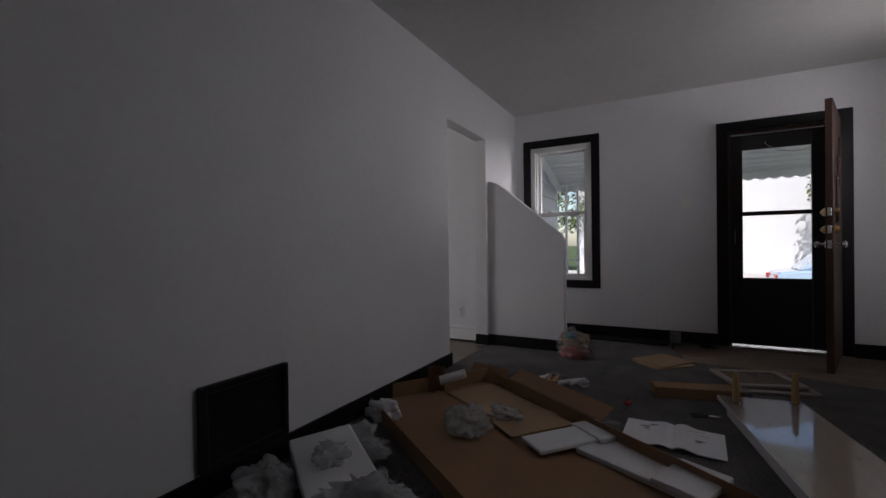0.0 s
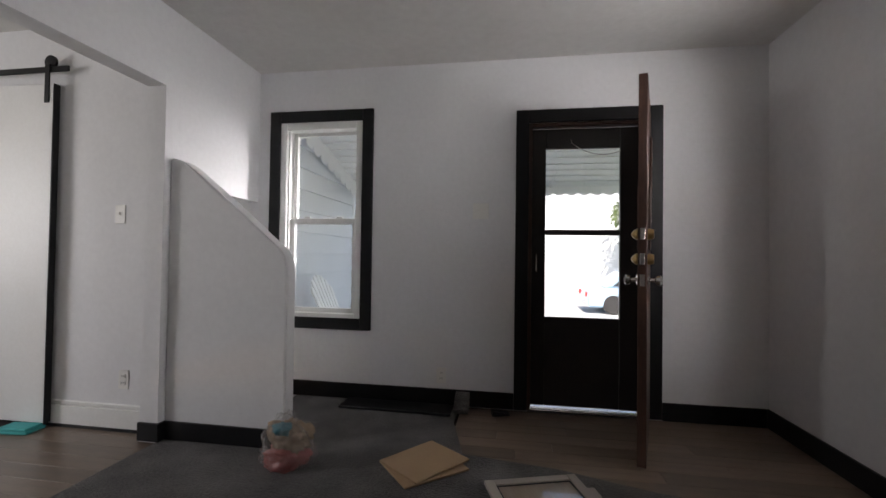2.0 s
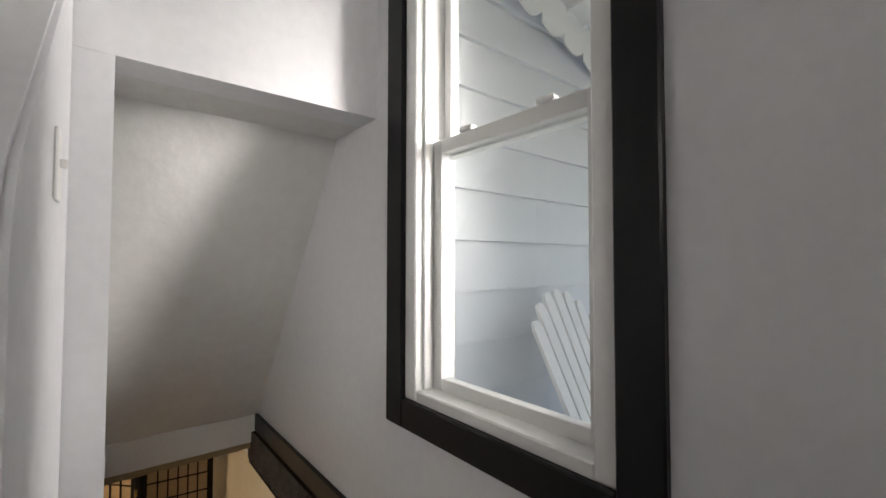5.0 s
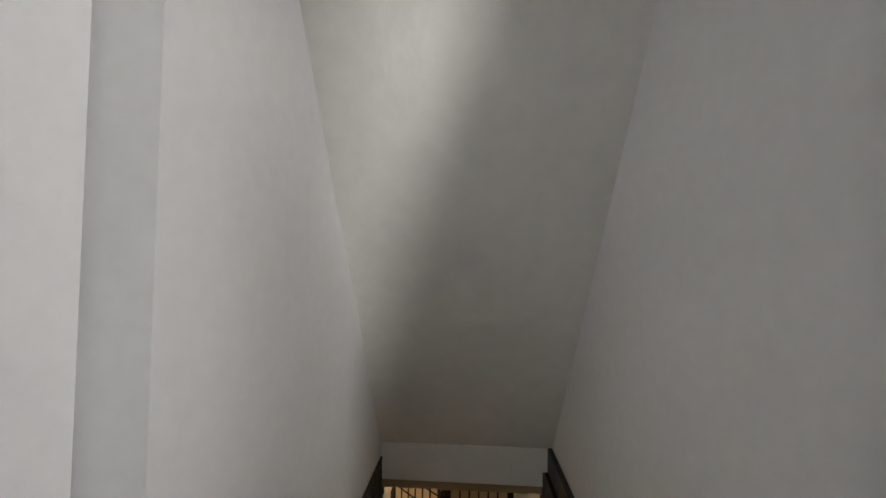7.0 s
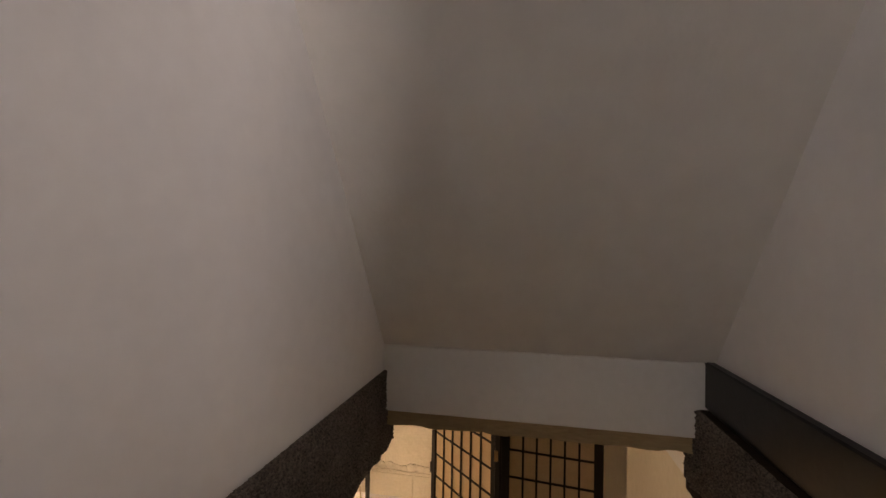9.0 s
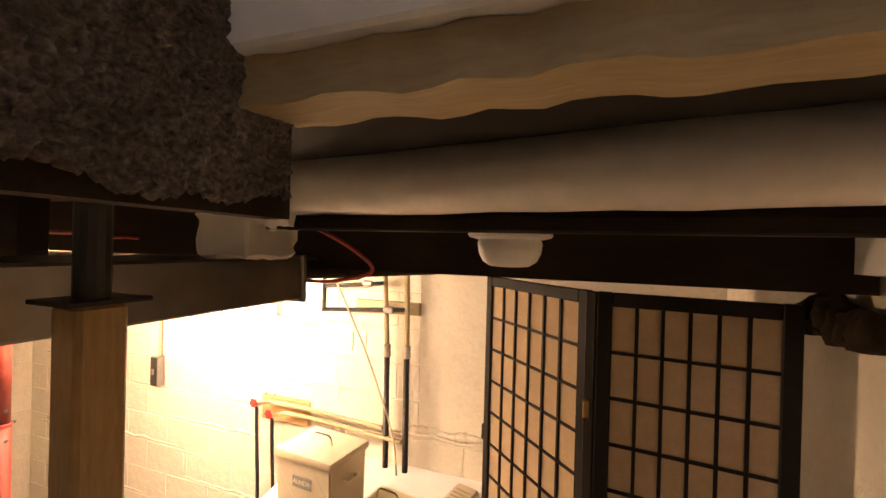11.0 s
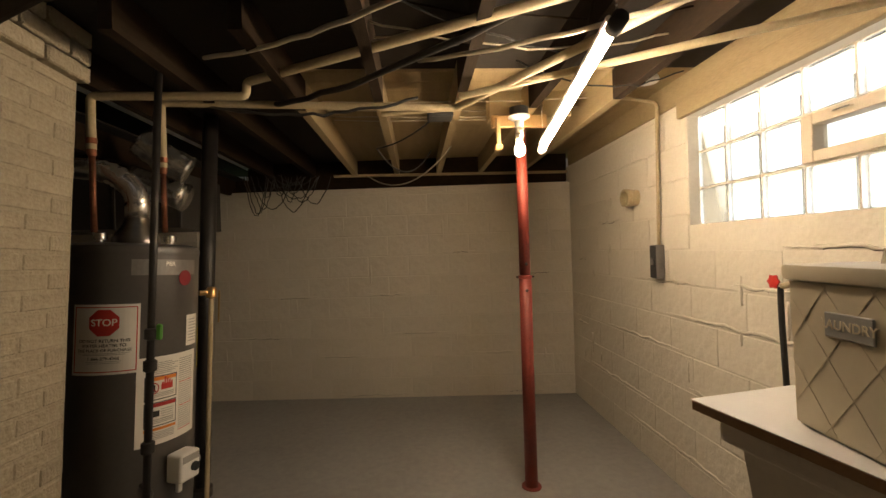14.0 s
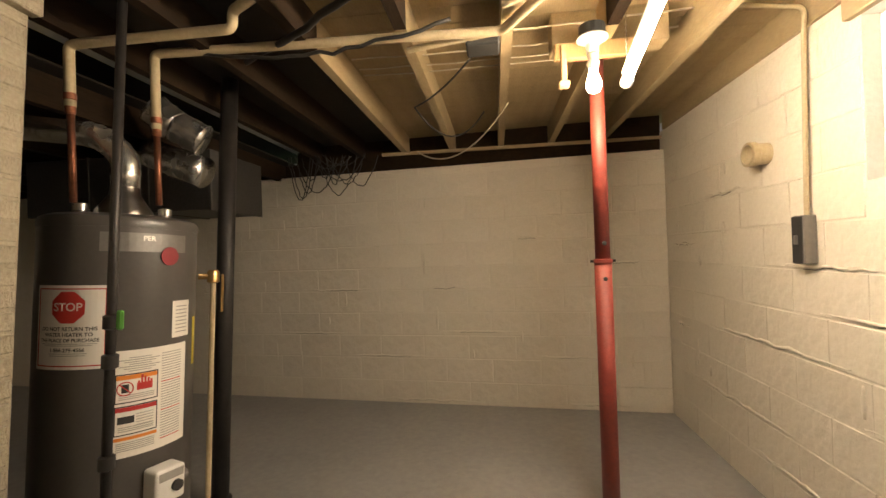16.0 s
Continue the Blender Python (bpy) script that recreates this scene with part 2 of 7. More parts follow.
M_PINE = material("raw_pine", (0.55, 0.36, 0.17), (0.45, 0.28, 0.12), 0.55, 0.7, big=3, small=40, stretch=(6, 6, 0.8), bump=0.1)
M_OLDWOOD = material("yellowed_timber", (0.42, 0.27, 0.115), (0.26, 0.15, 0.06), 0.55, 0.7, big=4, small=40, stretch=(6, 6, 0.7), bump=0.3)
M_MELAMINE = material("white_melamine", (0.78, 0.78, 0.79), (0.74, 0.74, 0.75), 0.2, 0.28, big=3, small=60)
M_PLASTIC = material("clear_plastic_film", (0.82, 0.84, 0.87), (0.70, 0.72, 0.75), 0.1, 0.28, big=8, small=40, bump=1.0, bump_scale=38, bump_dist=0.02)
M_PLASTIC.node_tree.nodes["Principled BSDF"].inputs["Alpha"].default_value = 0.42
M_PAPER = material("white_paper", (0.72, 0.73, 0.76), (0.68, 0.69, 0.72), 0.6, 0.7, big=4, small=60)
M_FOAM = material("white_foam", (0.78, 0.78, 0.80), (0.70, 0.70, 0.72), 0.7, 0.8, big=6, small=150, bump=0.3, bump_scale=140)
M_CHROME = material("bright_metal", (0.72, 0.70, 0.66), (0.6, 0.58, 0.55), 0.18, 0.3, metal=1.0, big=8, small=50)
M_BRASS = material("worn_brass", (0.62, 0.42, 0.18), (0.42, 0.28, 0.12), 0.25, 0.4, metal=1.0, big=10, small=60)
M_DOORPAINT = material("black_brown_door_paint", (0.012, 0.010, 0.010), (0.022, 0.017, 0.015), 0.3, 0.45, big=3, small=50, bump=0.1)
M_DOORWOOD = material("worn_door_edge_wood", (0.085, 0.036, 0.022), (0.035, 0.017, 0.012), 0.4, 0.6, big=3, small=30, stretch=(5, 5, 0.6), bump=0.2)
M_TAUPE = material("taupe_laminate", (0.44, 0.38, 0.33), (0.36, 0.31, 0.27), 0.28, 0.4, big=3, small=40, stretch=(1, 6, 1))
M_GLASS = glass("window_glass")
M_HEATER = material("dark_grey_heater_enamel", (0.085, 0.078, 0.072), (0.07, 0.064, 0.06), 0.3, 0.38, big=2, small=60)
M_LABEL = material("label_paper", (0.76, 0.73, 0.67), (0.72, 0.69, 0.63), 0.45, 0.55, big=5, small=60)
M_INKRED = material("label_red", (0.50, 0.03, 0.025), (0.45, 0.025, 0.02), 0.45, big=6, small=60)
M_INKBLK = material("label_black", (0.02, 0.02, 0.02), (0.03, 0.03, 0.03), 0.5, big=6, small=60)
M_INKORG = material("label_orange", (0.75, 0.25, 0.03), (0.7, 0.22, 0.025), 0.5, big=6, small=60)
M_INKGREY = material("label_grey_print", (0.30, 0.29, 0.27), (0.36, 0.35, 0.33), 0.5, big=6, small=60)
M_SHOJIFRAME = material("black_lacquered_wood", (0.012, 0.010, 0.009), (0.015, 0.012, 0.010), 0.45, 0.6, big=4, small=60, bump=0.08, spec=0.12)
M_SHOJI = material("rice_paper", (0.56, 0.42, 0.27), (0.46, 0.335, 0.21), 0.85, 0.95, big=22, small=120, bump=0.15, bump_scale=90)
M_PVC = material("beige_plastic", (0.60, 0.52, 0.40), (0.54, 0.46, 0.35), 0.4, 0.5, big=6, small=60)
M_BIN = material("cream_enamel_tin", (0.74, 0.65, 0.49), (0.70, 0.61, 0.45), 0.32, 0.42, big=4, small=60)
M_BINLINE = material("tan_lattice_print", (0.66, 0.57, 0.41), (0.62, 0.53, 0.38), 0.4, 0.5, big=4, small=60)
M_WHITEPL = material("white_plastic", (0.78, 0.77, 0.74), (0.73, 0.72, 0.69), 0.35, 0.45, big=6, small=60)
M_GREYBOX = material("grey_steel_box", (0.24, 0.23, 0.22), (0.18, 0.17, 0.165), 0.35, 0.5, metal=0.5, big=8, small=60)
M_CABLEBLK = material("black_cable", (0.015, 0.014, 0.014), (0.03, 0.028, 0.026), 0.5, big=10, small=80)
M_CABLEWHT = material("cream_cable", (0.55, 0.48, 0.36), (0.45, 0.39, 0.29), 0.5, big=10, small=80)
M_CABLERED = material("red_cable", (0.42, 0.05, 0.03), (0.35, 0.04, 0.025), 0.45, big=10, small=80)
M_SIDING = material("painted_siding", (0.66, 0.68, 0.70), (0.60, 0.62, 0.64), 0.5, 0.65, big=2, small=40, bump=0.1)
M_AWNING = material("white_aluminium", (0.80, 0.80, 0.79), (0.74, 0.74, 0.73), 0.4, 0.5, big=2, small=40)
M_DRIVE = material("burnt_out_paving", (0.55, 0.54, 0.52), (0.47, 0.46, 0.44), 0.8, big=0.8, small=30, bump=0.2)
M_ASPHALT = material("asphalt", (0.055, 0.054, 0.053), (0.04, 0.04, 0.04), 0.85, big=1, small=60, bump=0.3)
M_GRASS = material("lawn_grass", (0.075, 0.115, 0.03), (0.045, 0.075, 0.02), 0.9, big=0.6, small=30, bump=0.8, bump_dist=0.03)
M_LEAF = material("tree_leaves", (0.12, 0.17, 0.055), (0.085, 0.12, 0.04), 0.6, big=1.2, small=8)
M_BARK = material("tree_bark", (0.12, 0.09, 0.065), (0.07, 0.05, 0.036), 0.9, big=4, small=30, bump=0.6)
M_TUBE = glow("fluorescent_tube_glow", (1.0, 0.80, 0.55), 190.0)
M_BULB = glow("bulb_glow", (1.0, 0.80, 0.50), 70.0)

# ---------------------------------------------------------------- structure
XW, YB, ZB = -3.40, -4.98, -2.303     # basement: window wall, back wall, floor
CE = 2.51                             # ceiling of the living room
XR, YS = 3.65, -5.9                   # living room: side wall and wall behind
JB, JT = -0.06, 0.10                  # joists of the basement ceiling, underside and top
BX, BZ0, BZ1 = -1.43, 0.105, 0.26     # board at the foot of the sloping ceiling


def wall_with_holes(name, label, axis, at0, at1, lo, hi, z0, z1, holes, material_, kind="structure"):
    """A wall across an axis, from lo to hi along the other, with rectangular holes (a, b, za, zb) that go through it."""
    bm = B()
    cuts = sorted({lo, hi, *[h[0] for h in holes], *[h[1] for h in holes]})
    for a, b in zip(cuts, cuts[1:]):
        zs = [z0]
        for h in sorted((h for h in holes if h[0] <= a and h[1] >= b), key=lambda h: h[2]):
            zs += [h[2], h[3]]
        zs.append(z1)
        for za, zb in zip(zs[::2], zs[1::2]):
            if zb - za > 1e-4:
                if axis == "y":
                    box(bm, a, at0, za, b, at1, zb)
                else:
                    box(bm, at0, a, za, at1, b, zb)
    bmesh.ops.remove_doubles(bm, verts=bm.verts, dist=1e-5)
    return solo(name, bm, material_, label, kind=kind)


WIN = (0.19, 0.86, 0.60, 2.105)
DOOR = (2.10, 2.90, 0.0, 2.04)
wall_with_holes("wall_north", "white painted front wall with window and doorway", "y", 0.0, 0.16, -3.82, XR + 0.14, -0.167, CE + 0.05, [WIN, DOOR], M_PAINT)
SIDEWIN = (-2.30, -1.09, 0.98, 2.10)
wall_with_holes("wall_east", "white painted side wall with a window", "x", XR, XR + 0.14, YS, 0.0, -0.10, CE + 0.05, [SIDEWIN], M_PAINT)
wall_with_holes("wall_south", "plain white wall closing the living room", "y", YS - 0.14, YS, -3.82, XR + 0.14, -0.10, CE + 0.05, [], M_PAINT)
wall_with_holes("wall_west", "white painted wall with a kitchen opening", "x", -0.12, 0.0, YS, -0.925, -0.06, CE + 0.05, [(-1.74, -0.925, -0.06, 2.046)], M_PAINT)
bm = B()
box(bm, -0.12, -0.925, 1.488, 0.0, 0.0, CE + 0.05)
solo("wall_over_stairs", bm, M_PAINT, "white wall hanging over the stair opening", kind="structure")
bm = B()
box(bm, -0.12, -0.925, -0.02, -0.001, -0.812, 1.488)
solo("wall_jamb", bm, M_PAINT, "white painted end of wall beside the kitchen opening", kind="structure")
bm = B()
prism(bm, [(0.0, 0.0), (0.75, 0.0), (0.75, 1.0), (0.735, 1.06), (0.71, 1.10), (0.39, 1.369), (0.155, 1.56), (0.09, 1.607), (0.04, 1.628), (0.0, 1.633)], -0.88, -0.78)
bmesh.ops.bevel(bm, geom=[e for e in bm.edges], offset=0.008, segments=2, affect="EDGES")
solo("half_wall", bm, M_PAINT, "white half wall with sloping top beside stairs", kind="structure", smooth=40)
bm = B()
prism(bm, [(-3.7, -0.81), (-0.002, -0.81), (-0.002, -0.703), (-3.7, -0.703)], 0.072, CE + 0.05, "z")
solo("wall_stairs", bm, M_PAINT, "white wall between kitchen and stairs", kind="structure")
bm = B()
box(bm, -1.36, -0.81, -0.10, -0.002, -0.73, 0.071)
solo("wall_stairs_foot", bm, M_PAINT, "foot of the white wall beside the stairs", kind="structure")
# unseen wall; its opening is made up to go with the kitchen lamp
wall_with_holes("wall_kitchen", "plain white far wall of the kitchen", "x", -3.82, -3.7, YS, -0.81, -0.05, CE + 0.05, [(-3.8, -2.2, 0.9, 2.1)], M_PAINT)
bm = B()
prism(bm, [(-0.12, 1.488), (-0.31, 1.488), (BX + 0.116, BZ1 - 0.118), (BX + 0.016, BZ1 - 0.118), (BX + 0.016, 0.4), (-0.35, 1.75), (-0.12, 1.75)], -0.703, 0.0)
solo("ceiling_stairs", bm, M_CEIL, "white sloping plaster ceiling over the stairs", kind="structure")
datum = LOWER
bm = B()
box(bm, BX - 0.03, -0.703, BZ0, BX, -0.002, BZ1 - 0.002, 0.003)
solo("stair_header_board", bm, M_TRIMWHITE, "white painted board under the sloping ceiling", kind="structure")
datum = UPPER
bm = B()
box(bm, -3.82, YS - 0.14, CE, XR + 0.14, 0.16, CE + 0.12)
solo("ceiling", bm, M_CEIL, "off-white plaster ceiling of the living room", kind="structure")

# floors upstairs; the stair opening is left free
bm = B()
prism(bm, [(0.0, YS), (XR, YS), (XR, -1.14), (3.1, -1.06), (2.66, -0.97), (2.23, -0.83), (1.73, -0.75), (1.62, -0.30), (1.62, -0.0), (0.37, -0.0), (0.34, -0.785), (0.0, -0.785)], -0.02, 0.0, "z")
solo("floor_carpet", bm, M_CARPET, "dark grey worn carpet on the living room floor", kind="structure")
bm = B()
for x0, y0, x1, y1 in ((-1.05, -1.85, 0.0, -0.81), (0.0, YS, XR, -0.80), (0.37, -0.80, XR, 0.16)):
    box(bm, x0, y0, -0.04, x1, y1, -0.021)
floor_ob = solo("floor", bm, M_DECKDARK, "dark boards under laminate planks", kind="structure")


def planks(x0, x1, y0, y1, along, width, length, seed):
    """Laminate planks laid side by side in staggered rows, each a piece of the floor."""
    rng = random.Random(seed)
    bm = B()
    box(bm, -length / 2 + 0.0008, -width / 2 + 0.0008, -0.009, length / 2 - 0.0008, width / 2 - 0.0008, 0.0, 0.0012)
    me = mesh_from(bm, "plank", M_LAMINATE)
    a0, a1, b0, b1 = (x0, x1, y0, y1) if along == "x" else (y0, y1, x0, x1)
    b = b0 + width / 2
    while b < b1 + width / 2:
        a = a0 - rng.random() * length
        while a < a1:
            lo, hi = max(a, a0), min(a + length, a1)
            if hi - lo > 0.03:
                ob = new("plank", me)
                ob.parent = floor_ob
                c = (lo + hi) / 2
                ob.scale = ((hi - lo) / length, 1, 1)
                ob.location = (c, b, -0.010) if along == "x" else (b, c, -0.010)
                if along == "y":
                    ob.rotation_euler = (0, 0, math.pi / 2)
            a += length
        b += width


# basement
datum = LOWER
bm = B()
box(bm, XW - 0.3, YB - 0.9, ZB - 0.1, 3.9, 0.6, ZB)
solo("floor_basement", bm, M_CONC, "grey painted concrete basement floor", kind="structure")
GW = (-3.15, -2.07, -0.745, -0.135)
west = wall_with_holes("wall_basement_west", "cream painted concrete block wall with a glass block window", "x", XW - 0.22, XW - 0.0055, YB - 0.2, 0.35, ZB, -0.045,
                       [GW[:2] + (GW[2], GW[3])], M_BLOCK)
south = wall_with_holes("wall_basement_south", "cream painted concrete block back wall", "y", YB - 0.2, YB - 0.0055, XW, 3.8, ZB, -0.20, [], M_BLOCK)
SKEW = Matrix.Translation((XW, YB, 0)) @ pose(0, 0, 0, 0, 0, -5) @ Matrix.Translation((-XW, -YB, 0))   # the back wall runs off square
south.matrix_world = datum @ SKEW
wall_with_holes("wall_basement_north", "rough cream painted foundation wall", "y", 0.05, 0.35, XW, 3.8, ZB, -0.05, [], M_BLOCK)
wall_with_holes("wall_basement_east", "plain cream painted foundation wall", "x", 3.6, 3.8, YB - 0.7, 0.05, ZB, -0.067, [], M_BLOCK)
datum = UPPER
N, RISE, RUN, X0 = 13, 2.421 / 13, 0.183, 0.34
for i in range(1, N):
    x1 = X0 - RUN * (i - 1)
    bm = B()
    box(bm, x1 - RUN - 0.025, -0.70, -RISE * i - 0.035, x1, -0.002, -RISE * i, 0.006)
    box(bm, x1 - 0.02, -0.70, -RISE * i, x1, -0.002, -RISE * (i - 1) - 0.036)
    solo("stair_step", bm, M_CARPET, "basement stair step covered in grey carpet", kind="structure")
datum = LOWER
# joists: bare and dark near the stairs, painted cream towards the back wall
bm, bm2, bm3 = B(), B(), B()
for k in range(-5, 12):
    x = -2.12 + 0.425 * k
    if x < XW + 0.1 or x > 3.4:
        continue
    if x > -0.13:
        box(bm, x - 0.024, YB - 0.42, -0.22, x + 0.024, -2.35 if x < 1 else 0.04, -0.067)
        continue
    y1 = -1.45 if -2.3 < x < -1.4 else (-2.35 if x > -1.5 else 0.04)
    cut = -2.95 - 0.25 * ((k * 7) % 3) / 2 if x < -1.1 else YB
    if x < -1.1:
        box(bm2, x - 0.024, YB - 0.25, JB + 0.002, x + 0.024, cut, JT)
    box(bm, x - 0.024, cut if x < -1.1 else YB - 0.28, JB, x + 0.024, y1, JT)
box(bm, -2.36, -1.5, JB - 0.03, -2.30, 0.04, JT)
solo("ceiling_joists", bm, M_JOISTDARK, "dark old timber joists of the basement ceiling", kind="structure")
solo("ceiling_joists_painted", bm2, M_JOISTCREAM, "cream painted ends of the basement joists", kind="structure")
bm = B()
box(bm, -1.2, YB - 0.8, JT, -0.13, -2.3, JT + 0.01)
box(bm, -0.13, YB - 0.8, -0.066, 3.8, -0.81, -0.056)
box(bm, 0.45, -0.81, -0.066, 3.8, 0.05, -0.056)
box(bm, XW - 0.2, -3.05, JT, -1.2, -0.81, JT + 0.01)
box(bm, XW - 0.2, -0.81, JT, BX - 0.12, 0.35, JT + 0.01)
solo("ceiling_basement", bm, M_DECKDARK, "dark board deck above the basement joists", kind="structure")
bm = B()
y = YB - 0.34
while y < -3.06:
    box(bm, XW - 0.2, y, JT, -1.2, min(y + 0.136, -3.05), JT + 0.012)
    y += 0.14
solo("ceiling_basement_painted", bm, M_JOISTCREAM, "cream painted deck boards between the joists", kind="structure")
bm = B()
box(bm, XW, YB - 0.15, -0.199, -0.13, YB - 0.10, JT)
box(bm, -0.13, YB - 0.15, -0.199, 3.6, YB - 0.10, -0.066)
solo("rim_board", bm, M_JOISTDARK, "dark rim board above the back wall", kind="structure", m=SKEW)
bm = B()
box(bm, XW + 0.02, YB - 0.02, -0.115, -1.1, YB + 0.012, -0.092, 0.002)
solo("ledger_strip", bm, M_JOISTCREAM, "thin cream painted batten along the joist ends", kind="structure")
bm = B()
box(bm, XW - 0.1, YB, -0.044, XW + 0.01, 0.04, 0.10)
box(bm, XW - 0.01, GW[0] - 0.05, GW[3] + 0.001, XW + 0.025, -1.35, -0.02, 0.004)
solo("sill_plate", bm, M_JOISTCREAM, "cream painted timber plate on the block wall", kind="structure")
# shaft walls beside the stairs, above the basement
bm = B()
box(bm, -0.3, -0.72, ZB, 0.55, -0.704, -0.07)
box(bm, 0.5, -0.703, ZB, 0.55, 0.05, -0.07)
solo("stair_shaft_wall", bm, M_BLOCK, "plain wall closing the foot of the stair shaft", kind="structure")

# outside
datum = UPPER
bm = B()
box(bm, -400, 2.4, -0.95, 400, 900, -0.75)
box(bm, -400, -400, -0.95, -4.2, 2.4, -0.75)
box(bm, 4.3, -400, -0.95, 400, 2.4, -0.75)
box(bm, -4.2, -400, -0.95, 4.3, -5.6, -0.75)
box(bm, -4.2, 0.7, -0.95, -0.3, 2.4, -0.75)
box(bm, 3.9, 0.7, -0.95, 4.3, 2.4, -0.75)
bmesh.ops.remove_doubles(bm, verts=bm.verts, dist=1e-5)
solo("ground", bm, M_GRASS, "green lawn reaching to the street", kind="structure")
# glare is put into the colour: street and yard pale, to burn out white
bm = B()
box(bm, -60, 14.01, -0.749, 60, 25, -0.732)
solo("road", bm, M_DRIVE, "street coloured pale to burn out white", kind="structure")
bm = B()
box(bm, -3.0, 2.42, -0.751, 9.0, 14, -0.735)
solo("pale_yard", bm, M_DRIVE, "added pale yard over the lawn, to burn out white", kind="structure")
bm = B()
box(bm, -0.1, 0.161, -0.75, 3.9, 2.4, -0.13, 0.01)
solo("pavement", bm, M_CONC, "grey painted concrete porch floor", kind="structure")


# ---------------------------------------------------------------- helpers for things
def text_mesh(words, size, align="CENTER", extrude=0.0004):
    cu = bpy.data.curves.new("words", "FONT")
    cu.body, cu.size, cu.align_x, cu.align_y, cu.extrude = words, size, align, "CENTER", extrude
    cu.offset = size * 0.018
    tmp = bpy.data.objects.new("words", cu)
    scene.collection.objects.link(tmp)
    me = bpy.data.meshes.new_from_object(tmp.evaluated_get(bpy.context.evaluated_depsgraph_get()))
    bpy.data.objects.remove(tmp)
    return me


def words_part(name, words, size, material_, parent, m, label=""):
    me = text_mesh(words, size)
    me.materials.clear()
    me.materials.append(material_)
    ob = new(name, me)
    ob.parent = parent
    ob.matrix_basis = m
    return tagged(ob, label)


def crumple(name, parent, center, size, material_, seed, sub=4, flat=1.0, amount=0.45, label=""):
    """A crumpled sheet or bag: an uneven, folded shell."""
    rng = random.Random(seed)
    bm = B()
    bmesh.ops.create_icosphere(bm, subdivisions=sub, radius=1.0)
    off = Vector((rng.random() * 50, rng.random() * 50, rng.random() * 50))
    for v in bm.verts:
        n = noise.noise(v.co * 1.7 + off) * 0.6 + abs(noise.noise(v.co * 4.0 + off)) * 0.55 + abs(noise.noise(v.co * 9.0 + off)) * 0.25
        s = 1.0 - amount + amount * 1.6 * n
        v.co = Vector((v.co.x * size[0] * s, v.co.y * size[1] * s, max(v.co.z * size[2] * s * flat, -size[2] * 0.5)))
    lo = min(v.co.z for v in bm.verts)
    for v in bm.verts:
        v.co += Vector(center) - Vector((0, 0, lo))
    return part(name, bm, material_, parent, label, smooth=25)


FL = 0.001


def plate(kind, x, y, z, face, label):
    """A cover plate on a wall: an outlet with two sockets or a switch. face: the way it looks."""
    m = Matrix.Translation((x, y, z)) @ {"-y": Matrix(), "+y": pose(0, 0, 0, 0, 0, 180)}[face]
    t = thing("wall_outlet" if kind == "outlet" else "light_switch", label, "outlet" if kind == "outlet" else "switch", m)
    w = 0.115 if kind == "double" else 0.07
    bm = B()
    box(bm, -w / 2, -0.006, -0.057, w / 2, -0.0005, 0.057, 0.002)
    part("cover_plate", bm, M_WHITEPL, t)
    if kind == "outlet":
        for dz in (-0.02, 0.02):
            bm = B()
            box(bm, -0.017, -0.0085, dz - 0.014, 0.017, -0.006, dz + 0.014, 0.004)
            s = part("socket", bm, M_WHITEPL, t)
            for dx in (-0.007, 0.007):
                bm = B()
                box(bm, dx - 0.0015, -0.0095, dz - 0.005, dx + 0.0015, -0.0085, dz + 0.006)
                part("slot", bm, M_INKBLK, s)
    else:
        for dx in ((-0.023, 0.023) if kind == "double" else (0,)):
            bm = B()
            box(bm, dx - 0.005, -0.016, -0.003, dx + 0.005, -0.006, 0.012, 0.002)
            part("toggle", bm, M_WHITEPL, t)
    return t


# ---------------------------------------------------------------- living room: trim, window, door
bm = B()
box(bm, 0.001, YS, FL, 0.018, -1.741, 0.105, 0.003)
box(bm, -0.119, -1.739, FL, 0.018, -1.722, 0.105, 0.003)
solo("baseboard_west", bm, M_BLACK, "black gloss baseboard along the west wall", kind="structure")
bm = B()
box(bm, 0.019, -0.898, FL, 0.755, -0.881, 0.105, 0.003)
box(bm, -0.12, -0.943, FL, 0.018, -0.926, 0.105, 0.003)
box(bm, 0.001, -0.9255, FL, 0.018, -0.882, 0.105, 0.003)
solo("baseboard_half_wall", bm, M_BLACK, "black gloss baseboard along the half wall", kind="structure")
bm = B()
box(bm, 0.20, -0.018, FL, 2.008, -0.001, 0.115, 0.003)
box(bm, 2.995, -0.018, -0.006, XR - 0.02, -0.001, 0.115, 0.003)
box(bm, XR - 0.018, YS, -0.006, XR - 0.001, -0.001, 0.115, 0.003)
solo("baseboard_north", bm, M_BLACK, "black gloss baseboard under window and door", kind="structure")
bm = B()
box(bm, -1.04, -0.828, 0.0, -0.13, -0.8105, 0.12, 0.003)
box(bm, -1.04, -0.824, 0.121, -0.13, -0.8105, 0.15, 0.006)
solo("baseboard_kitchen", bm, M_TRIMWHITE, "white moulded baseboard of the kitchen", kind="structure")
bm = B()
box(bm, -1.04, -0.835, -0.009, -0.13, -0.8285, 0.008)
solo("trim_kitchen", bm, M_BLACK, "dark strip along the kitchen floor edge", kind="structure")


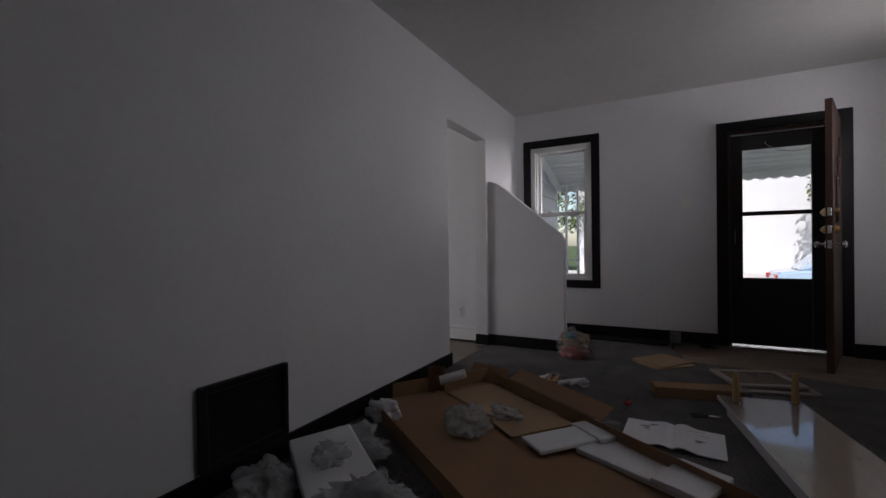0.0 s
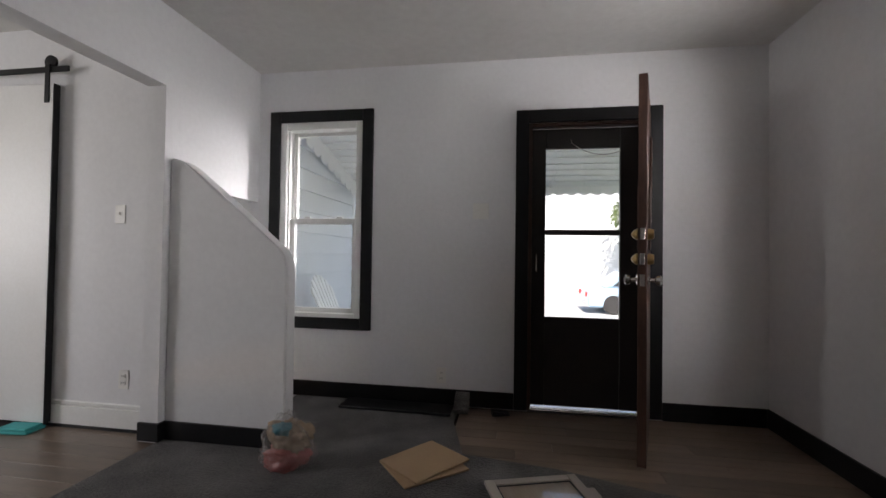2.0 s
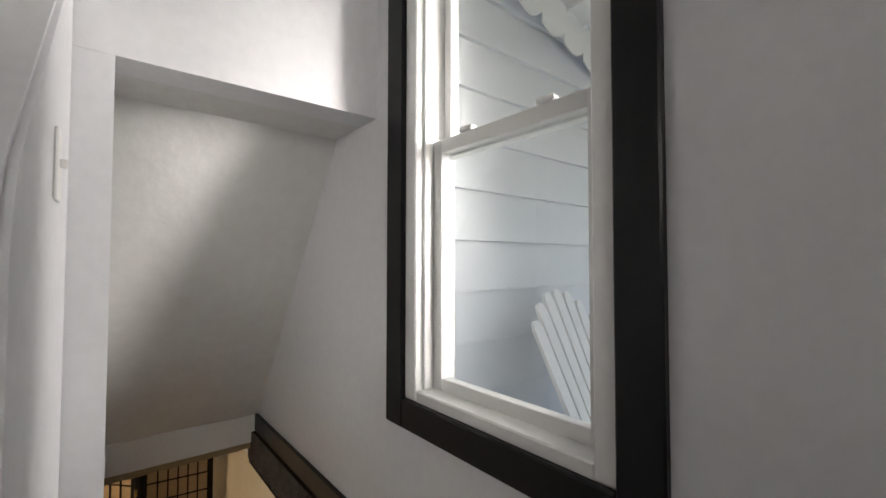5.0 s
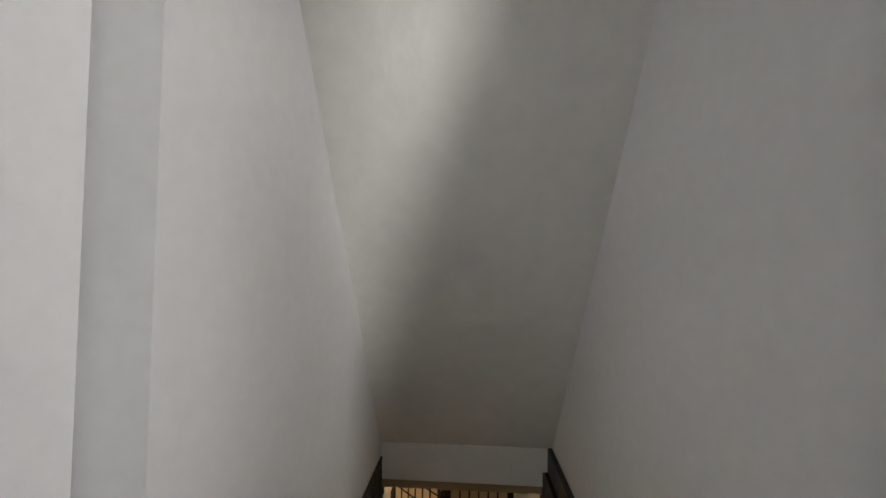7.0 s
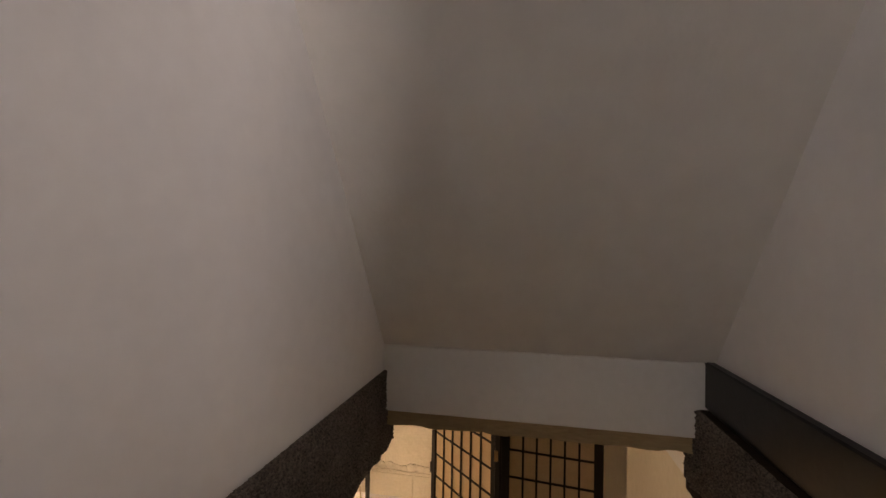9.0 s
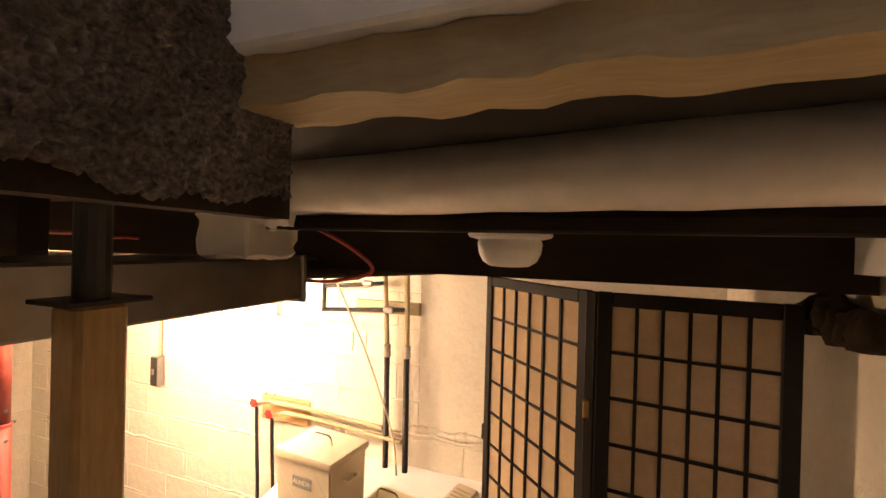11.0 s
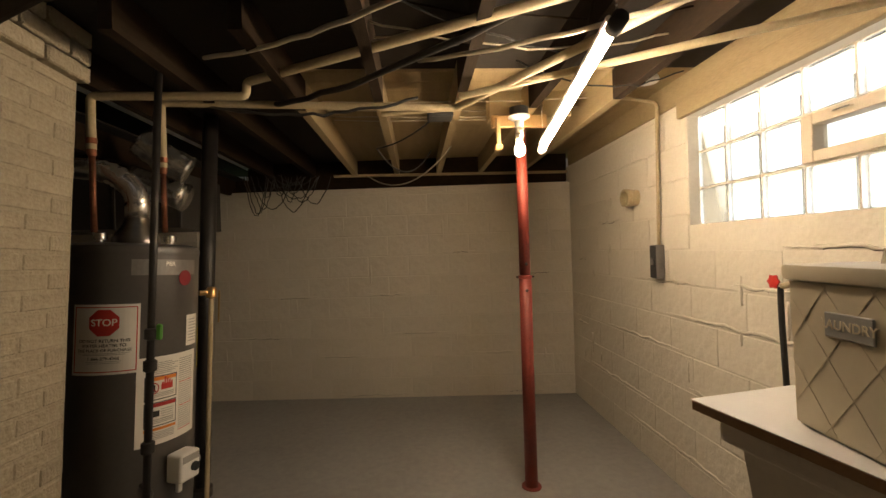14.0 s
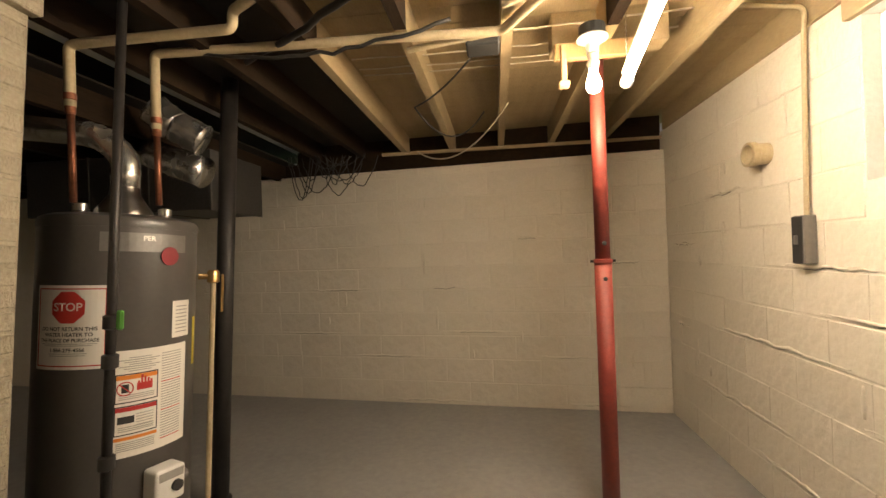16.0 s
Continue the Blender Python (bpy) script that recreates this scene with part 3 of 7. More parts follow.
def sash(parent, x0, x1, z0, z1, y, w):
    """One sash: four rails and a pane of glass."""
    s = thing("sash", "", "")
    s.parent = parent
    for n, a in (("stile", (x0, y, z0, x0 + w, y + 0.035, z1)), ("stile", (x1 - w, y, z0, x1, y + 0.035, z1)),
                 ("rail", (x0 + w, y + 0.001, z0, x1 - w, y + 0.034, z0 + w)), ("rail", (x0 + w, y + 0.001, z1 - w, x1 - w, y + 0.034, z1))):
        bm = B()
        box(bm, *a, 0.004, 2)
        part(n, bm, M_VINYL, s)
    bm = B()
    box(bm, x0 + w - 0.004, y + 0.014, z0 + w - 0.004, x1 - w + 0.004, y + 0.018, z1 - w + 0.004)
    g = part("pane", bm, M_GLASS, s)
    g.visible_shadow = False
    return s


def trim_boards(parent, x0, x1, z0, z1, w, sill=True, th=0.022):
    for a in ((x0, -th, z0, x0 + w, -0.001, z1), (x1 - w, -th, z0, x1, -0.001, z1), (x0 + w, -th + 0.001, z1 - w, x1 - w, -0.001, z1)) + (((x0 + w, -th + 0.001, z0, x1 - w, -0.001, z0 + w),) if sill else ()):
        bm = B()
        box(bm, *a, 0.004)
        part("trim_board", bm, M_BLACK, parent)


def sash_window(name, label, m, x0, x1, z0, z1, w):
    win = thing(name, label, "window", m, kind="structure")
    trim_boards(win, x0 - w, x1 + w, z0 - w, z1 + w, w)
    for a in ((x0 - 0.004, -0.006, z0, x0 + 0.05, 0.15, z1), (x1 - 0.05, -0.006, z0, x1 + 0.004, 0.15, z1),
              (x0 + 0.05, -0.004, z1 - 0.055, x1 - 0.05, 0.15, z1 + 0.004), (x0 + 0.05, -0.004, z0 - 0.004, x1 - 0.05, 0.15, z0 + 0.03)):
        bm = B()
        box(bm, *a, 0.004)
        part("window_frame", bm, M_VINYL, win)
    for xa in (x0 + 0.05, x1 - 0.062):
        bm = B()
        box(bm, xa, 0.02, z0 + 0.03, xa + 0.012, 0.045, z1 - 0.055, 0.002)
        part("stop_bead", bm, M_VINYL, win)
    mid = (z0 + z1) / 2 - 0.015
    sash(win, x0 + 0.06, x1 - 0.06, mid - 0.02, z1 - 0.05, 0.095, 0.03)
    lo = sash(win, x0 + 0.055, x1 - 0.055, z0 + 0.025, mid + 0.025, 0.055, 0.04)
    for f in (0.3, 0.7):
        bm = B()
        xx = x0 + (x1 - x0) * f
        box(bm, xx - 0.025, 0.05, mid + 0.0255, xx + 0.025, 0.075, mid + 0.04, 0.004)
        part("latch", bm, M_VINYL, lo)
    return win


sash_window("window_1", "white double-hung window with wide black trim", None, *WIN, 0.086)
sash_window("window_2", "white double-hung side window with black trim", pose(XR, 0, 0, 0, 0, -90), -SIDEWIN[1], -SIDEWIN[0], SIDEWIN[2], SIDEWIN[3], 0.086)

door = thing("door_1", "black doorway with glazed storm door and black trim", "door", kind="structure")
trim_boards(door, DOOR[0] - 0.091, DOOR[1] + 0.093, FL, DOOR[3] + 0.09, 0.091, sill=False)
for a in ((2.10, 0.0, 0, 2.125, 0.158, 2.039), (2.875, 0.0, 0, 2.90, 0.158, 2.039), (2.125, 0.0, 2.015, 2.875, 0.158, 2.039)):
    bm = B()
    box(bm, *a, 0.003)
    part("jamb", bm, M_DOORWOOD, door)
bm = B()
box(bm, 2.10, 0.0, -0.02, 2.90, 0.16, 0.008, 0.003)
part("threshold", bm, M_CHROME, door)
storm = thing("storm_door", "", "")
storm.parent = door
SY0, SY1 = 0.06, 0.092
for n, a in (("stile", (2.128, SY0, 0.02, 2.224, SY1, 2.01)), ("stile", (2.735, SY0, 0.02, 2.872, SY1, 2.01)), ("rail", (2.224, SY0 + 0.001, 1.865, 2.735, SY1 - 0.001, 2.01)),
             ("rail", (2.224, SY0 + 0.001, 1.243, 2.735, SY1 - 0.001, 1.282)), ("kick_panel", (2.224, SY0 + 0.004, 0.02, 2.735, SY1 - 0.004, 0.655))):
    bm = B()
    box(bm, *a, 0.004)
    part(n, bm, M_DOORPAINT, storm)
for z0, z1 in ((0.655, 1.243), (1.282, 1.865)):
    bm = B()
    box(bm, 2.222, 0.074, z0, 2.737, 0.078, z1)
    g = part("pane", bm, M_GLASS, storm)
    g.visible_shadow = False
bm = B()
pts = sag((2.40, 0.045, 1.90), (2.735, 0.05, 1.84), 0.05, 26)
for p, q in zip(pts[::1], pts[1::1]):
    tube(bm, [p, q], 0.003, 5)
tube(bm, [(2.40, 0.058, 1.93), (2.40, 0.045, 1.90)], 0.006, 6)
part("safety_chain", bm, M_CHROME, storm, "thin metal chain")
bm = B()
tube(bm, bend([(2.16, 0.058, 0.98), (2.16, 0.03, 0.98), (2.16, 0.03, 1.1), (2.16, 0.058, 1.1)], r=0.01), 0.006, 8)
part("handle", bm, M_CHROME, storm)

# entry door, standing open into the room
DA = -109.0
ed = thing("entry_door", "dark brown wooden entry door standing open with brass locks", "door", pose(2.893, -0.012, 0.02, 0, 0, 180 - DA - 0))
ed.matrix_world = Matrix.Translation((2.893, -0.014, 0.018)) @ pose(0, 0, 0, 0, 0, math.degrees(math.atan2(-0.765, -0.25)))
bm = B()
box(bm, 0.0, -0.022, 0.0, 0.80, 0.022, 2.02, 0.003)
slab = part("door_leaf", bm, M_DOORWOOD, ed)
for side in (-1, 1):
    bm = B()
    for k in range(3):
        x0, z0 = 0.20 + 0.14 * k, 1.45 - 0.17 * k
        for a in ((x0, z0, x0 + 0.02, z0 + 0.36), (x0 + 0.10, z0, x0 + 0.12, z0 + 0.36), (x0 + 0.02, z0, x0 + 0.10, z0 + 0.02), (x0 + 0.02, z0 + 0.34, x0 + 0.10, z0 + 0.36)):
            ya, yb = sorted((side * 0.022, side * 0.034))
            box(bm, a[0], ya, a[1], a[2], yb, a[3], 0.003)
    part("lite_frame", bm, M_DOORWOOD, ed, "stepped wooden window mouldings")
for z, kind in ((1.19, "deadbolt"), (1.06, "deadbolt"), (0.95, "knob")):
    bm = B()
    for s in (-1, 1):
        if kind == "deadbolt":
            lathe(bm, [(0.028, 0), (0.03, 0.008), (0.024, 0.03), (0.012, 0.031)] if s > 0 else [(0.028, 0), (0.03, -0.008), (0.022, -0.022), (0.006, -0.034)], 18, (0.735, s * 0.022, z), "y")
        else:
            lathe(bm, [(0.03, 0), (0.03, s * 0.006), (0.011, s * 0.012), (0.011, s * 0.035), (0.024, s * 0.042), (0.028, s * 0.06), (0.016, s * 0.07)], 18, (0.735, s * 0.022, z), "y")
    k = part(kind, bm, M_BRASS if kind == "deadbolt" else M_CHROME, ed, smooth=40)
    bm = B()
    box(bm, 0.799, -0.012, z - 0.03, 0.8025, 0.012, z + 0.03, 0.001)
    part("strike_plate", bm, M_CHROME, k)
for z in (0.2, 1.0, 1.8):
    bm = B()
    tube(bm, [(-0.006, 0.022, z - 0.045), (-0.006, 0.022, z + 0.045)], 0.006, 8)
    part("hinge", bm, M_BRASS, ed)

plate("outlet", 1.487, -0.0, 0.30 - 0.09, "-y", "white double wall outlet above the baseboard")
plate("double", 1.76, -0.0, 1.41, "-y", "white double light switch plate beside the door")
plate("switch", -0.40, -0.81, 1.31, "-y", "white light switch on the kitchen wall")
plate("outlet", -0.345, -0.81, 0.30, "-y", "white wall outlet above the kitchen baseboard")
plate("switch", 0.335, -0.78, 1.155, "+y", "white light switch inside the half wall")

# sliding barn door in the kitchen
bd = thing("sliding_door", "white sliding barn door hanging from black rollers", "door")
bm = B()
box(bm, -2.0, -0.876, 0.02, -0.84, -0.840, 2.12, 0.003)
part("door_leaf", bm, M_TRIMWHITE, bd)
# black strip stands for the dark gap at the door's edge
bm = B()
box(bm, -0.8395, -0.876, 0.02, -0.834, -0.838, 2.12)
part("gap_strip", bm, M_BLACK, bd)
bm = B()
box(bm, -2.6, -0.872, 2.195, -0.74, -0.860, 2.23, 0.002)
part("track", bm, M_BLACK, bd)
for x in (-1.85, -0.88):
    bm = B()
    box(bm, x - 0.018, -0.884, 2.0, x + 0.018, -0.8765, 2.24, 0.002)
    lathe(bm, [(0.02, -0.87), (0.042, -0.868), (0.042, -0.852), (0.02, -0.85)], 20, (x, 0, 2.262), "y")
    part("roller", bm, M_BLACK, bd)

# return air grille low on the west wall
vg = thing("return_grille", "black steel return air grille low on the wall", "grille")
bm = B()
for a in ((0.001, -3.87, 0.115, 0.032, -3.84, 0.45), (0.001, -3.475, 0.115, 0.032, -3.445, 0.45), (0.001, -3.84, 0.42, 0.032, -3.475, 0.45), (0.001, -3.84, 0.115, 0.032, -3.475, 0.145)):
    box(bm, *a, 0.004)
part("frame", bm, M_BLACK, vg)
for k in range(13):
    bm = B()
    z = 0.155 + k * 0.0205
    box(bm, -0.011, -0.182, -0.001, 0.011, 0.182, 0.001, m=pose(0.016, -3.6575, z, 0, 40, 0))
    part("slat", bm, M_BLACK, vg)
bm = B()
box(bm, 0.001, -3.84, 0.145, 0.004, -3.475, 0.42)
part("backing", bm, M_INKBLK, vg)

# ---------------------------------------------------------------- living room: things on the floor
def board_thing(name, label, category, cx, cy, z, w, d, h, rz, mat_, tilt=0.0, bev=0.003):
    t = thing(name, label, category, pose(cx, cy, z, tilt, 0, rz))
    bm = B()
    box(bm, -w / 2, -d / 2, 0, w / 2, d / 2, h, bev)
    part("board", bm, mat_, t)
    return t


M_GLOSSPANEL = material("glossy_wood_print_panel", (0.44, 0.37, 0.30), (0.36, 0.29, 0.23), 0.17, 0.26, big=3, small=40, stretch=(6, 0.6, 1), coat=1.0, spec=1.0)
tp = thing("furniture_panel", "glossy wood-print furniture panel lying with two upright pegs", "panel", pose(2.165, -2.42, FL, 0, 0, 10))
for x in (-0.17, 0.17):
    bm = B()
    box(bm, x - 0.018, -0.52, 0.0, x + 0.018, 0.50, 0.062, 0.003)
    part("rail", bm, M_MELAMINE, tp)
bm = B()
box(bm, -0.205, -0.62, 0.062, 0.205, 0.60, 0.082, 0.002)
part("board", bm, M_GLOSSPANEL, tp)
bm = B()
box(bm, -0.209, -0.62, 0.061, -0.2052, 0.60, 0.083)
part("edge_band", bm, M_MELAMINE, tp, "white edge band")
for x, y in ((-0.15, 0.47), (0.155, 0.545)):
    bm = B()
    lathe(bm, [(0.012, 0.082), (0.019, 0.10), (0.016, 0.20), (0.013, 0.255)], 14, (x, y, 0))
    leg = part("peg", bm, M_PINE, tp, "raw pine peg", smooth=40)
    bm = B()
    lathe(bm, [(0.03, 0.0825), (0.03, 0.086), (0.018, 0.09)], 14, (x, y, 0))
    part("flange", bm, M_CHROME, leg, smooth=40)
for x, y in ((-0.09, 0.2), (0.0, 0.18), (0.06, 0.22), (0.12, -0.1), (-0.12, -0.2)):
    bm = B()
    lathe(bm, [(0.005, 0.0822), (0.005, 0.0828)], 8, (x, y, 0))
    part("dowel_hole", bm, M_INKBLK, tp)

bk = thing("instruction_booklet", "open white instruction booklet with line drawings", "booklet", pose(1.62, -2.435, FL, 0, 0, -3))
for s in (-1, 1):
    bm = B()
    rows = []
    for i in range(9):
        t = i / 8
        x = s * 0.225 * t
        z = 0.012 + 0.020 * math.sin(min(t * 2.2, 1.0) * math.pi) * (1 if s > 0 else 0.7) * (1 - t) + 0.004 * (1 - t)
        rows.append([bm.verts.new((x, y, z)) for y in (-0.15, 0.15)])
    for a, b in zip(rows, rows[1:]):
        bm.faces.new((a[0], b[0], b[1], a[1]) if s > 0 else (b[0], a[0], a[1], b[1]))
    r = bmesh.ops.extrude_face_region(bm, geom=bm.faces[:])
    for v in [g for g in r["geom"] if isinstance(g, bmesh.types.BMVert)]:
        v.co.z = max(v.co.z - 0.006, 0.0)
    bmesh.ops.recalc_face_normals(bm, faces=bm.faces)
    part("page", bm, M_PAPER, bk)
rng = random.Random(5)
for x, y, w, h in ((-0.13, 0.06, 0.05, 0.035), (-0.09, 0.075, 0.04, 0.02), (-0.12, 0.035, 0.03, 0.03), (0.09, 0.08, 0.09, 0.004), (0.13, 0.06, 0.06, 0.003), (0.12, -0.02, 0.05, 0.03), (0.05, -0.09, 0.04, 0.02)):
    bm = B()
    z = 0.0195 if abs(x) > 0.1 else 0.0265
    if h > 0.01:
        for k in range(4):
            tube(bm, [(x + rng.uniform(-w, w) / 2, y + rng.uniform(-h, h) / 2, z) for _ in range(3)], 0.0012, 4)
    else:
        box(bm, x - w / 2, y - h / 2, z, x + w / 2, y + h / 2, z + 0.0006)
    part("print_mark", bm, M_INKGREY, bk)

board_thing("fibreboard_sheet", "square of bare brown fibreboard lying on carpet", "board", 1.55, -0.93, FL, 0.36, 0.30, 0.012, 40, M_FIBRE)
board_thing("fibreboard_sheet", "bare brown fibreboard square lying askew on another", "board", 1.55, -0.90, FL + 0.012, 0.36, 0.30, 0.012, 52, M_FIBRE)

lb = thing("flat_carton", "long narrow brown cardboard carton lying on carpet", "carton", pose(1.77, -1.69, FL, 0, 0, 14.5))
bm = B()
box(bm, -0.27, -0.065, 0, 0.27, 0.065, 0.07, 0.004)
part("body", bm, M_CARD, lb)
bm = B()
box(bm, 0.235, -0.0655, 0.01, 0.2705, 0.0655, 0.0712, 0.003)
part("tape", bm, M_PLASTIC, lb, "clear packing tape")

for z, rz, dx in ((FL, 14, 0.06), (FL + 0.02, 18.5, 0.0)):
    cd = thing("cabinet_door", "taupe framed cabinet door with inset wood panel lying flat", "cabinet door", pose(2.14 + dx, -1.19 - dx, z, 0, 0, rz), group="cabinet doors on the floor")
    for n, a in (("stile", (-0.225, -0.19, 0, -0.18, 0.19, 0.019)), ("stile", (0.18, -0.19, 0, 0.225, 0.19, 0.019)), ("rail", (-0.18, -0.19, 0.0005, 0.18, -0.145, 0.0185)), ("rail", (-0.18, 0.145, 0.0005, 0.18, 0.19, 0.0185))):
        bm = B()
        box(bm, *a, 0.003)
        part(n, bm, M_TAUPE, cd)
    bm = B()
    box(bm, -0.18, -0.145, 0.003, 0.18, 0.145, 0.010)
    part("panel", bm, M_GLOSSPANEL, cd)
    bm = B()
    for a in ((-0.18, -0.145, -0.172, 0.145), (0.172, -0.145, 0.18, 0.145), (-0.172, -0.145, 0.172, -0.137), (-0.172, 0.137, 0.172, 0.145)):
        box(bm, a[0], a[1], 0.0105, a[2], a[3], 0.0125)
    part("bead", bm, M_INKBLK, cd)

# opened shipping carton with its contents
ct = thing("opened_carton", "large opened brown cardboard carton lying flat", "carton", pose(0.944, -2.907, FL, 0, 0, -35.5))
L2, W2 = 0.94, 0.46
for n, a in (("base", (-L2, -W2, 0, L2, W2, 0.006)), ("side", (-L2, -W2 - 0.006, 0, L2, -W2, 0.085)), ("side", (-L2, W2, 0, L2, W2 + 0.006, 0.085)), ("end", (-L2 - 0.006, -W2, 0, -L2, W2, 0.10))):
    bm = B()
    box(bm, *a, 0.002)
    part(n, bm, M_CARD, ct)
for a, mm in (((-0.11, 0, 0, 0.11, 0.004, 0.13), pose(-L2 - 0.005, -W2 + 0.02, 0.10, 10, 0, 100)), ((-0.16, 0, 0, 0.16, 0.004, 0.12), pose(-L2 + 0.03, W2 - 0.05, 0.02, -35, 0, 20)), ((-0.4, 0, 0, 0.4, 0.004, 0.11), pose(-0.3, W2 + 0.012, 0.0865, -62, 0, 0))):
    bm = B()
    box(bm, *a, 0.001)
    part("flap", bm, M_CARD, ct, m=mm)
ZC = FL + 0.0065


def on_carton(name, label, category, x, y, w, d, h, rz, mat_, z=0.0):
    m = pose(x, y, ZC + z, 0, 0, rz)
    t = thing(name, label, category, m)
    bm = B()
    box(bm, -w / 2, -d / 2, 0, w / 2, d / 2, h, 0.004)
    part("board", bm, mat_, t)
    return t


on_carton("fibreboard", "thin brown fibreboard panel lying in the carton", "board", 0.66, -2.38, 0.62, 0.36, 0.01, -33, M_FIBRE)
on_carton("fibreboard", "small brown fibreboard panel lying in the carton", "board", 0.95, -2.61, 0.39, 0.21, 0.01, 50, M_FIBRE, 0.0105)
wb = on_carton("white_shelf", "white furniture panel with foam wrap around its end", "panel", 1.18, -2.72, 0.47, 0.17, 0.02, 50, M_MELAMINE, 0.021)
bm = B()
box(bm, 0.08, -0.11, -0.0, 0.235, 0.105, 0.028, 0.012, 3)
part("foam_wrap", bm, M_FOAM, wb)
wb = on_carton("white_shelf", "white furniture panel lying on the cardboard", "panel", 1.52, -2.80, 0.54, 0.28, 0.024, -26, M_MELAMINE)
bm = B()
box(bm, 0.10, -0.16, 0.025, 0.30, 0.10, 0.05, 0.004)
part("board", bm, M_MELAMINE, wb)

fo = thing("foam_slab", "white foam packing slab wrapped in plastic", "packaging", pose(0.36, -3.52, FL + 0.06, 4, 6, -34))
bm = B()
box(bm, -0.21, -0.14, 0, 0.21, 0.14, 0.06, 0.012, 2)
part("slab", bm, M_FOAM, fo)
crumple("film", fo, (0.02, 0.0, 0.05), (0.13, 0.09, 0.05), M_PLASTIC, 3, label="crumpled clear film")
for k, (x, y, sx, sy, sz, mt, sd_) in enumerate(((0.30, -3.30, 0.22, 0.17, 0.09, M_PLASTIC, 11), (0.16, -2.88, 0.14, 0.10, 0.085, M_FOAM, 12), (0.66, -2.84, 0.17, 0.14, 0.11, M_PLASTIC, 13), (0.80, -2.60, 0.13, 0.08, 0.06, M_PLASTIC, 14),
                                                 (0.62, -3.62, 0.26, 0.2, 0.10, M_PLASTIC, 15), (0.20, -3.72, 0.16, 0.15, 0.12, M_PLASTIC, 16))):
    t = thing("plastic_wrap", "crumpled white foam sheet" if mt is M_FOAM else "crumpled clear plastic packing film", "packaging")
    crumple("film", t, (x, y, FL + (0.0 if k in (0, 4, 5) else 0.007)), (sx, sy, sz), mt, sd_)
rl = thing("foam_roll", "white rolled foam sheet lying on carpet", "packaging")
bm = B()
tube(bm, [(0.30, -4.0, FL + 0.045), (0.62, -3.72, FL + 0.045)], 0.042, 16)
part("roll", bm, M_FOAM, rl, smooth=40)
rl = thing("cardboard_roll", "curled brown cardboard sleeve standing on carpet", "packaging")
bm = B()
pts = [(0.20 + 0.06 * math.cos(a), -2.33 + 0.06 * math.sin(a)) for a in [i * 0.5 for i in range(11)]]
for (xa, ya), (xb, yb) in zip(pts, pts[1:]):
    vs = [bm.verts.new(p) for p in ((xa, ya, FL), (xb, yb, FL), (xb, yb, 0.16), (xa, ya, 0.16))]
    bm.faces.new(vs)
bmesh.ops.solidify(bm, geom=bm.faces[:], thickness=0.004)
part("sleeve", bm, M_CARD, rl)
bm = B()
tube(bm, [(0.27, -2.40, 0.10), (0.42, -2.33, 0.15)], 0.03, 14)
part("foam_tube", bm, M_FOAM, rl)

pg = thing("parts_bag", "torn plastic bag spilling wooden pegs and fittings", "bag")
for k, (x, y, rz, L) in enumerate(((0.80, -1.80, 75, 0.13), (0.84, -1.81, 95, 0.15), (0.88, -1.80, 88, 0.14), (0.98, -1.80, 35, 0.16), (1.03, -1.78, 50, 0.13), (0.77, -1.84, 60, 0.10))):
    bm = B()
    a = radians(rz)
    tube(bm, [(x - math.cos(a) * L / 2, y - math.sin(a) * L / 2, FL + 0.017), (x + math.cos(a) * L / 2, y + math.sin(a) * L / 2, FL + 0.03)], [0.016, 0.012], 12)
    part("peg", bm, M_PINE if k in (1, 2) else M_FOAM, pg)
crumple("film", pg, (0.86, -1.70, FL), (0.10, 0.045, 0.03), M_PLASTIC, 21)
crumple("film", pg, (1.08, -1.78, FL), (0.055, 0.09, 0.03), M_PLASTIC, 22)
for k, (x, y) in enumerate(((0.92, -2.10), (1.00, -2.17), (1.22, -2.25), (1.33, -2.39), (0.88, -1.97))):
    t = thing("fittings_bag", "small clear plastic bag of metal fittings", "bag", group="small bags on the carpet")
    crumple("film", t, (x, y, FL), (0.06, 0.035, 0.02), M_PLASTIC, 30 + k, sub=3)
sc = thing("screwdriver", "small screwdriver with a red handle", "screwdriver", pose(1.37, -2.06, FL + 0.012, 0, 90, 70))
bm = B()
lathe(bm, [(0.009, 0), (0.013, 0.01), (0.011, 0.05), (0.007, 0.06)], 12)
part("handle", bm, M_INKRED, sc, "red handle", smooth=40)
bm = B()
tube(bm, [(0, 0, 0.06), (0, 0, 0.12)], 0.003, 8)
part("shaft", bm, M_CHROME, sc)
pl = thing("pliers", "pliers with dark grips lying on carpet", "pliers", pose(1.80, -2.04, FL + 0.006, 0, 0, 12))
for s in (-1, 1):
    bm = B()
    tube(bm, [(-0.09, s * 0.022, 0), (-0.03, s * 0.012, 0), (0.0, 0, 0)], [0.006, 0.007, 0.006], 8)
    part("grip", bm, M_BLKPIPE, pl)
    bm = B()
    tube(bm, [(0.0, 0, 0), (0.03, -s * 0.006, 0), (0.06, -s * 0.002, 0)], [0.007, 0.006, 0.003], 8)
    part("jaw", bm, M_CHROME, pl)
wp = board_thing("white_shelf", "white furniture panel lying on carpet", "panel", 2.88, -2.22, FL, 0.40, 0.55, 0.018, 20, M_MELAMINE)

bg = thing("rubbish_bag", "bulging clear plastic bag of red and brown rubbish", "bag")
M_BAGFILM = material("thin_clear_bag_film", (0.80, 0.78, 0.76), (0.66, 0.63, 0.60), 0.08, 0.2, big=8, small=40, bump=1.0, bump_scale=38, bump_dist=0.02)
M_BAGFILM.node_tree.nodes["Principled BSDF"].inputs["Alpha"].default_value = 0.16
